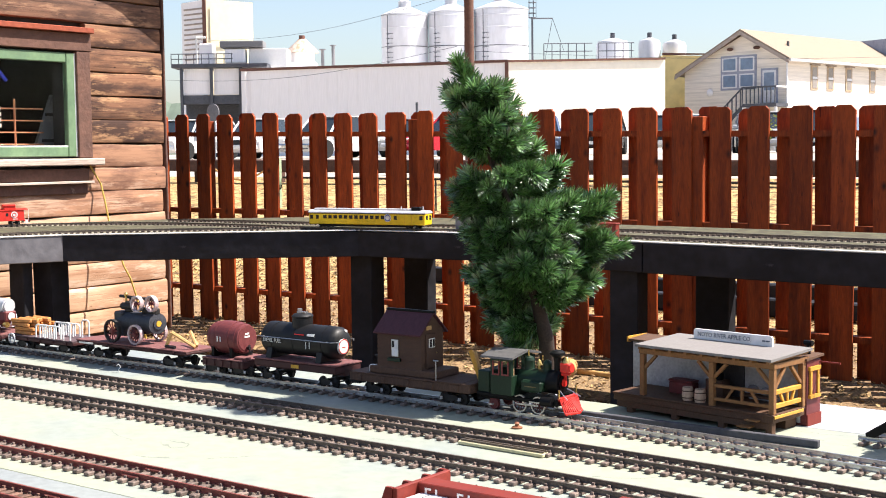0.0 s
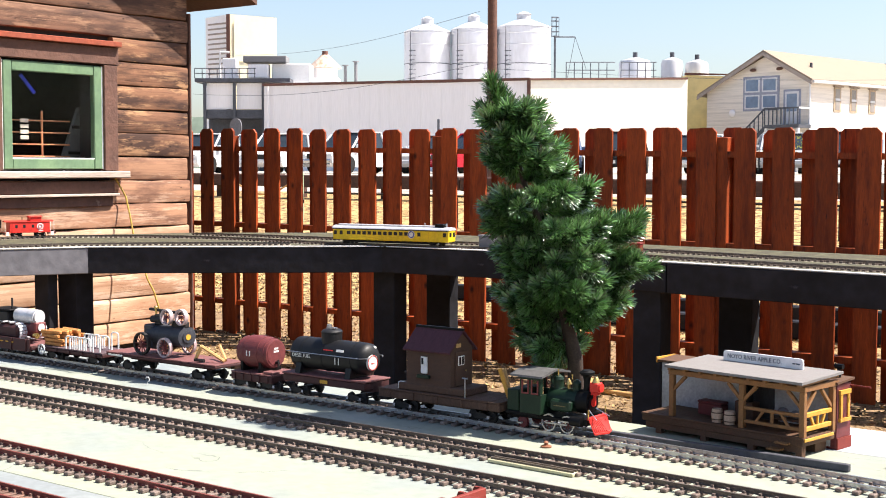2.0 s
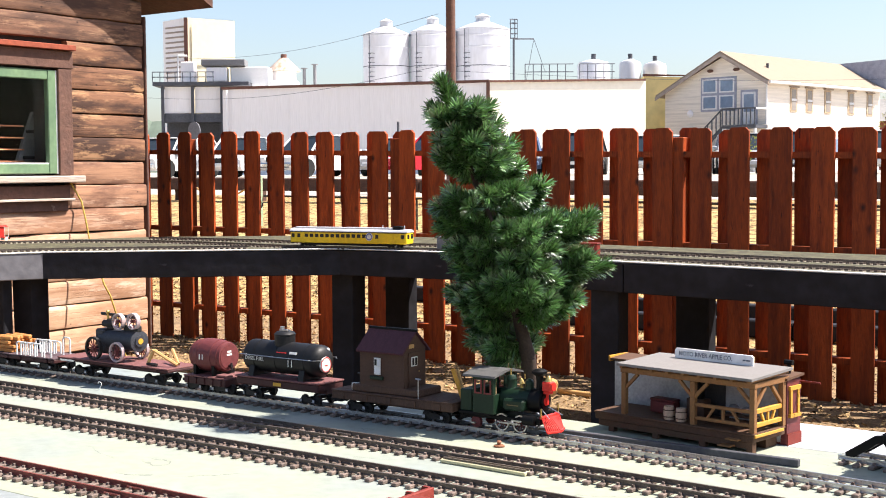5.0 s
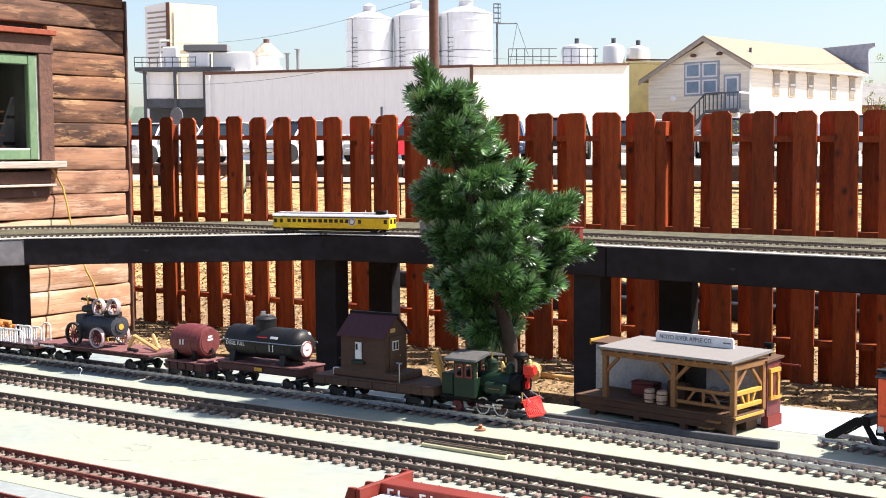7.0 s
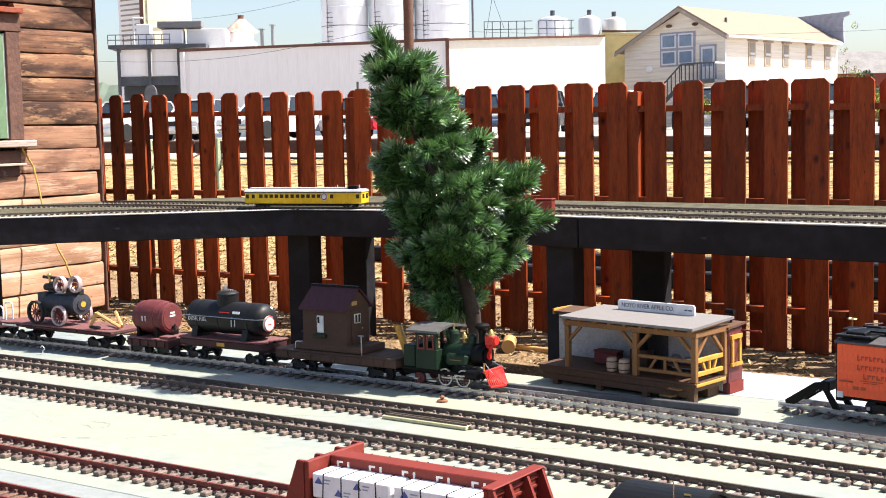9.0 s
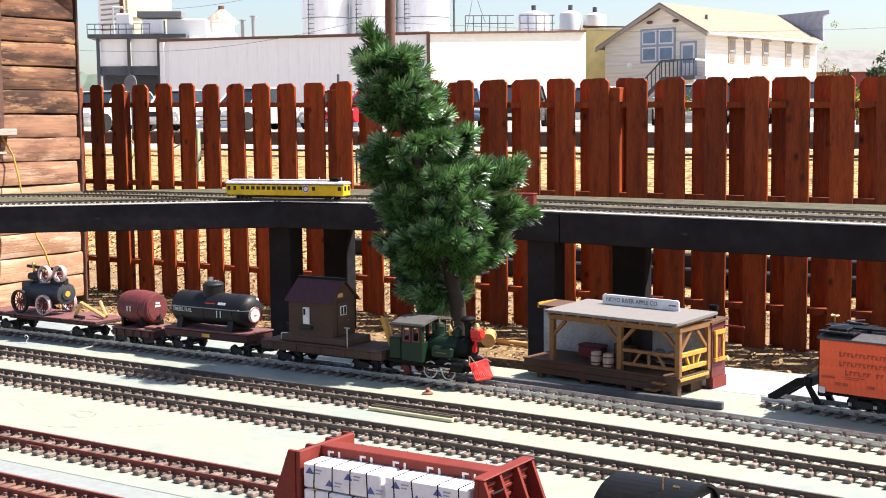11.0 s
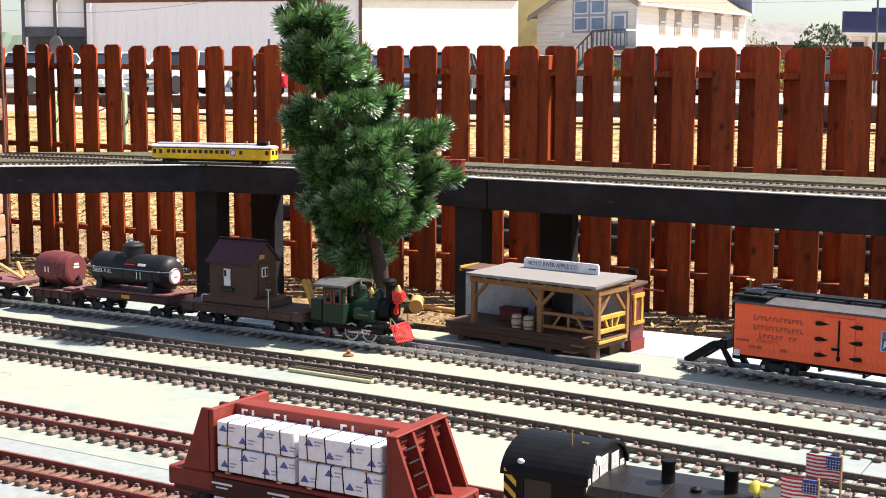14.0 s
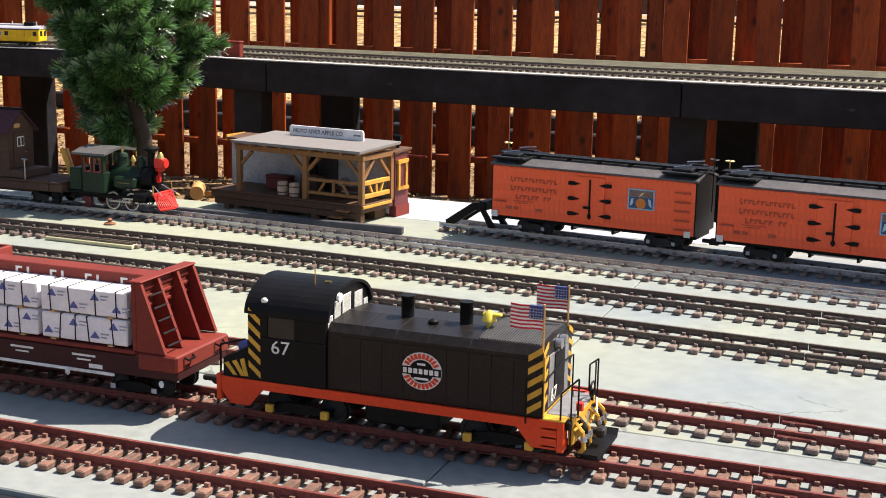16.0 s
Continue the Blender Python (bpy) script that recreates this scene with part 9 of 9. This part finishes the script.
def gable_house():
    a = Vector((21.05, 80.0))
    u = Vector((11.1, 11.0)).normalized()      # along the long side, away
    ang = math.degrees(math.atan2(u.y, u.x))
    h = thing("gable_house", BG @ pose(a.x, a.y, 0, 0, 0, ang), "white two-storey gabled house with tan roof", "house")
    L, W, zr, zl, zp, py = 14.9, 7.4, 6.93, 6.35, 8.58, 3.0
    part("gable_wall", Geo().prism([(0, GZ), (W, GZ), (W, zl), (py, zp - 0.15), (0, zr)], 0.0, 0.25, "yz"), house_white, h, "shaded clapboard gable")
    part("side_wall", Geo().box(0.26, L, 0.0, 0.25, GZ, zr), house_white, h, "sunlit clapboard side")
    part("rear_walls", Geo().box(0.26, L, W - 0.25, W, GZ, zl).box(L + 0.01, L + 0.25, 0, W, GZ, zr), house_white, h)
    for k in range(15):
        part("clapboard", Geo().box(-0.02, -0.004, 0.1, W - 0.1, 3.2 + k * 0.2, 3.385 + k * 0.2), house_white, h)
    def slope(y0, z0, y1, z1):
        return Geo().prism([(y0, z0), (y1, z1), (y1, z1 + 0.16), (y0, z0 + 0.16)], -0.45, L + 0.2, "yz")
    part("roof", slope(-0.45, zr - 0.30, py, zp), shingle, h, "pale tan shingle roof")
    part("roof", slope(W + 0.45, zl - 0.34, py, zp), shingle, h)
    part("rake_board", Geo().prism([(-0.45, zr - 0.48), (py, zp - 0.20), (py, zp + 0.02), (-0.45, zr - 0.26)], -0.52, -0.46, "yz"), rake_tan, h)
    part("rake_board", Geo().prism([(W + 0.45, zl - 0.52), (py, zp - 0.20), (py, zp + 0.02), (W + 0.45, zl - 0.30)], -0.52, -0.46, "yz"), rake_tan, h)
    part("gutter", Geo().cyl((-0.4, -0.5, zr - 0.28), (L, -0.5, zr - 0.28), 0.09, n=6), sign_white, h)
    part("false_front", Geo().prism([(-0.5, zr - 0.3), (py, zp), (py + 0.6, zp + 0.16), (-0.9, zr + 1.95), (-0.9, zr + 1.75), (-0.4, zr + 1.55)], L + 0.22, L + 0.45, "yz"), blue_trim, h, "slate blue false front")
    part("downpipe", Geo().cyl((-0.06, -0.08, GZ), (-0.06, -0.08, zr - 0.3), 0.06, n=6), sign_white, h)
    wn = part("window", Geo().box(-0.05, -0.005, 2.05, 4.65, 5.00, 7.15), blue_trim, h, "four-pane slate blue window")
    for y in (2.2, 3.45):
        for z in (5.12, 6.16):
            part("pane_frame", Geo().box(-0.075, -0.052, y, y + 1.08, z, z + 0.88), sign_white, wn)
            part("pane", Geo().box(-0.085, -0.077, y + 0.1, y + 0.98, z + 0.09, z + 0.79), pane_blue, wn)
    dr = part("door", Geo().box(-0.05, -0.005, 0.55, 1.75, 4.10, 6.25), blue_trim, h, "blue upper door")
    part("door_frame", Geo().box(-0.075, -0.052, 0.68, 1.62, 4.15, 6.12), sign_white, dr)
    part("pane", Geo().box(-0.085, -0.077, 0.80, 1.50, 4.9, 5.98), pane_blue, dr)
    bk = part("balcony", Geo().box(-1.5, -0.1, -0.2, 2.2, 3.85, 4.05), grey_steel, h, "grey timber landing")
    for y in (-0.15, 2.15):
        part("rail", Geo().box(-1.5, -0.1, y - 0.04, y + 0.04, 5.0, 5.1), grey_steel if y > 0 else sign_white, bk)
    part("rail", Geo().box(-1.52, -1.44, -0.2, 2.2, 5.0, 5.1), grey_steel, bk)
    for k in range(9):
        part("baluster", Geo().box(-1.51, -1.45, -0.15 + k * 0.285, -0.09 + k * 0.285, 4.06, 5.0), grey_steel, bk)
    for y in (-0.1, 2.1):
        part("post", Geo().box(-1.45, -1.3, y - 0.07, y + 0.07, GZ, 3.85), sign_white, bk)
    part("stair_string", Geo().prism([(2.2, 4.0), (2.2, 3.7), (5.0, 1.2), (5.0, 1.6)], -1.45, -1.38, "yz"), grey_steel, bk)
    part("stair_rail", Geo().prism([(2.2, 5.1), (2.2, 5.0), (5.0, 2.5), (5.0, 2.6)], -1.45, -1.38, "yz"), grey_steel, bk)
    for k in range(9):
        part("stair_post", Geo().box(-1.44, -1.39, 2.3 + k * 0.3, 2.36 + k * 0.3, 3.7 - k * 0.26, 4.95 - k * 0.265), grey_steel, bk)
    for x in (3.3, 5.3, 7.7, 10.9, 13.6):
        w = part("window", Geo().box(x - 0.42, x + 0.42, -0.05, -0.005, 4.95, 6.45), sash_tan, h, "narrow tan sash window")
        part("pane", Geo().box(x - 0.27, x + 0.27, -0.065, -0.052, 5.75, 6.35), pane_tan, w)
        part("pane", Geo().box(x - 0.27, x + 0.27, -0.065, -0.052, 5.05, 5.65), pane_tan, w)
        part("meeting_rail", Geo().box(x - 0.30, x + 0.30, -0.085, -0.067, 5.63, 5.77), sign_white, w)
        part("hood", Geo().box(x - 0.55, x + 0.55, -0.16, -0.005, 6.47, 6.55), rake_tan, w)
    for x in (5.5, 9.0):
        w = part("window", Geo().box(x - 0.4, x + 0.4, -0.05, -0.005, 2.0, 3.4), sign_white, h)
        part("pane", Geo().box(x - 0.3, x + 0.3, -0.065, -0.052, 2.1, 3.3), pane_blue, w)
    for y, z in ((2.0, 7.55), (3.9, 7.55)):
        part("gable_lamp", Geo().ball((-0.15, y, z), 0.16, 0.8, 1.6, 0.7, 8), trim_brown, h)
    part("roof_vent", Geo().cyl((2.2, 1.2, 7.2), (2.2, 1.2, 8.0), 0.09, n=6), grey_steel, h)
    part("wall_meter", Geo().ball((-0.12, 5.4, 4.9), 0.25, 0.6, 1, 1, 8), panel_grey, h)


gable_house()


def leafy(name, x, y, z, r, hgt, label, seed, leaf, n=2600):
    t = thing(name, BG @ pose(x, y, z), label, "tree")
    rnd = random.Random(seed)
    part("trunk", Geo().cyl((0, 0, 0), (0, 0, hgt * 0.55), r * 0.10, r * 0.05, 8), trim_brown, t)
    g = Geo()
    for k in range(5):
        a = k * 1.3
        g.cyl((0, 0, hgt * 0.35), (r * 0.6 * math.cos(a), r * 0.6 * math.sin(a), hgt * 0.7), r * 0.04, r * 0.02, 6)
    part("limb_set", g, trim_brown, t)["kind"] = "stuff"
    g = Geo()
    lumps = [(rnd.gauss(0, r * 0.42), rnd.gauss(0, r * 0.42), hgt * 0.58 + rnd.gauss(0, hgt * 0.16), r * rnd.uniform(0.25, 0.45)) for _ in range(16)]
    for i in range(n):
        cx, cy, cz, cr = rnd.choice(lumps)
        d = Vector((rnd.gauss(0, 1), rnd.gauss(0, 1), rnd.gauss(0, 1))).normalized() * cr * rnd.uniform(0.7, 1.05)
        s = r * rnd.uniform(0.05, 0.11)
        m = Matrix.Translation((cx + d.x, cy + d.y, cz + d.z)) @ Euler((rnd.uniform(0, 6), rnd.uniform(0, 6), rnd.uniform(0, 6))).to_matrix().to_4x4()
        g.add([(-s, 0, 0), (0, -s * 0.5, 0), (s, 0, 0), (0, s * 0.5, 0.2 * s)], [(0, 1, 2, 3)], m)
    part("crown", g, leaf, t)["kind"] = "stuff"


def far_right():
    leaf = mat("dusty_green_leaf", (0.07, 0.10, 0.045), 0.7, var=0.3, scale=3, bump=0, island=0.5)
    leafy("round_tree", 42.0, 104, GZ, 2.2, 6.3, "round dark green tree between far houses", 2, leaf)
    leafy("small_shrub", 9.9, 40.5, 1.15, 0.5, 1.4, "small yellow-green shrub at the car park edge", 3, mat("yellow_green_leaf", (0.28, 0.30, 0.06), 0.7, var=0.3, scale=3, bump=0, island=0.5), 700)
    leafy("small_shrub", 15.2, 39.5, 1.15, 0.6, 1.3, "small yellow-green shrub at the car park edge", 6, bpy.data.materials["yellow_green_leaf"], 700)
    leafy("sapling", 31.0, 86.0, GZ, 0.8, 5.6, "thin yellowing sapling beside the house", 8, bpy.data.materials["yellow_green_leaf"], 500)
    b = thing("low_red_house", BG @ pose(42.5, 110, 0), "low far house with a grey hipped roof", "house")
    part("wall", Geo().box(-4.5, 5.0, 0, 6, GZ, 5.4), mat("dull_red_wall", (0.30, 0.08, 0.06), 0.7, var=0.1, scale=1, bump=0.05), b)
    part("roof", Geo().add([(-5.0, -0.6, 5.3), (5.5, -0.6, 5.3), (5.5, 6.5, 5.3), (-5.0, 6.5, 5.3), (-3.6, 3, 7.3), (2.6, 3, 7.3)], [(0, 1, 5, 4), (1, 2, 5), (2, 3, 4, 5), (3, 0, 4), (3, 2, 1, 0)]), mat("weathered_grey_roof", (0.24, 0.23, 0.22), 0.8, var=0.15, scale=1, bump=0.1), b, "grey hipped roof")
    for x in (-2.5, 0.5, 3.2):
        part("window", Geo().box(x - 0.5, x + 0.5, -0.06, 0, 3.4, 4.6), pane_blue, b)
    l = thing("lodge_hall", BG @ pose(53.0, 112, 0), "white columned hall with a dark blue parapet", "hall")
    part("wall", Geo().box(-4.6, 6.5, 0.4, 10, GZ, 6.5), house_white, l)
    navy = mat("navy_blue_fascia", (0.035, 0.04, 0.11), 0.6, var=0.08, scale=1, bump=0.03)
    part("parapet", Geo().box(-4.7, 6.6, 0.0, 0.5, 6.52, 8.35).box(-2.0, 4.0, 0.0, 0.5, 8.35, 8.7), navy, l, "dark blue parapet")
    part("emblem", Geo().prism([(2.2, 6.9), (2.45, 6.9), (2.8, 8.0), (3.15, 6.9), (3.4, 6.9), (2.9, 8.4), (2.7, 8.4)], -0.12, -0.02), mat("dull_gold", (0.40, 0.34, 0.16), 0.5, var=0.1, scale=4, bump=0), l, "plain gold emblem")
    for k in range(6):
        part("column", Geo().cyl((-4.2 + k * 1.9, 0.1, GZ), (-4.2 + k * 1.9, 0.1, 6.2), 0.22, n=12), house_white, l)
    for k in range(5):
        part("dark_bay", Geo().box(-3.8 + k * 1.9, -2.7 + k * 1.9, 0.30, 0.39, 3.0, 5.7), dark_window, l)
    part("cornice", Geo().box(-4.8, 6.7, -0.3, 0.5, 6.2, 6.50), house_white, l)
    for x, y, r, hgt in ((44.9, 98, 0.10, 10.5), (47.0, 92, 0.16, 11.5)):
        p = thing("lamp_pole", BG @ pose(x, y, GZ), "tall grey steel street pole", "pole", "street poles")
        part("shaft", Geo().cyl((0, 0, 0), (0, 0, hgt), r, r * 0.8, 8), grey_steel if r < 0.12 else panel_grey, p)
    # wooded hills on the skyline
    hill = mat("hazy_wooded_hill", (0.10, 0.13, 0.10), 0.9, var=0.25, scale=0.02, bump=0, second=(0.07, 0.09, 0.08))
    rnd = random.Random(9)
    for nm, x0, x1, y, hgt, lab in (("backdrop_hills", -190, -60, 420, 27, "low wooded hill on the far skyline"), ("backdrop_hills", 120, 420, 520, 32, "hazy blue wooded hills on the skyline")):
        g = Geo()
        n = 60
        v = []
        for i in range(n + 1):
            x = x0 + (x1 - x0) * i / n
            e = math.sin(math.pi * i / n) ** 0.5
            v.append((x, y, 0))
            v.append((x, y + 30, hgt * e * (0.8 + 0.2 * noise.noise((x * 0.02, y, 0))) + rnd.uniform(0, 1.5)))
            v.append((x, y + 120, 0))
        f = []
        for i in range(n):
            f += [(3 * i, 3 * i + 3, 3 * i + 4, 3 * i + 1), (3 * i + 1, 3 * i + 4, 3 * i + 5, 3 * i + 2)]
        g.add(v, f)
        solid(nm, g, hill, lab, "hills", kind="structure", m=BG)


far_right()
fence()
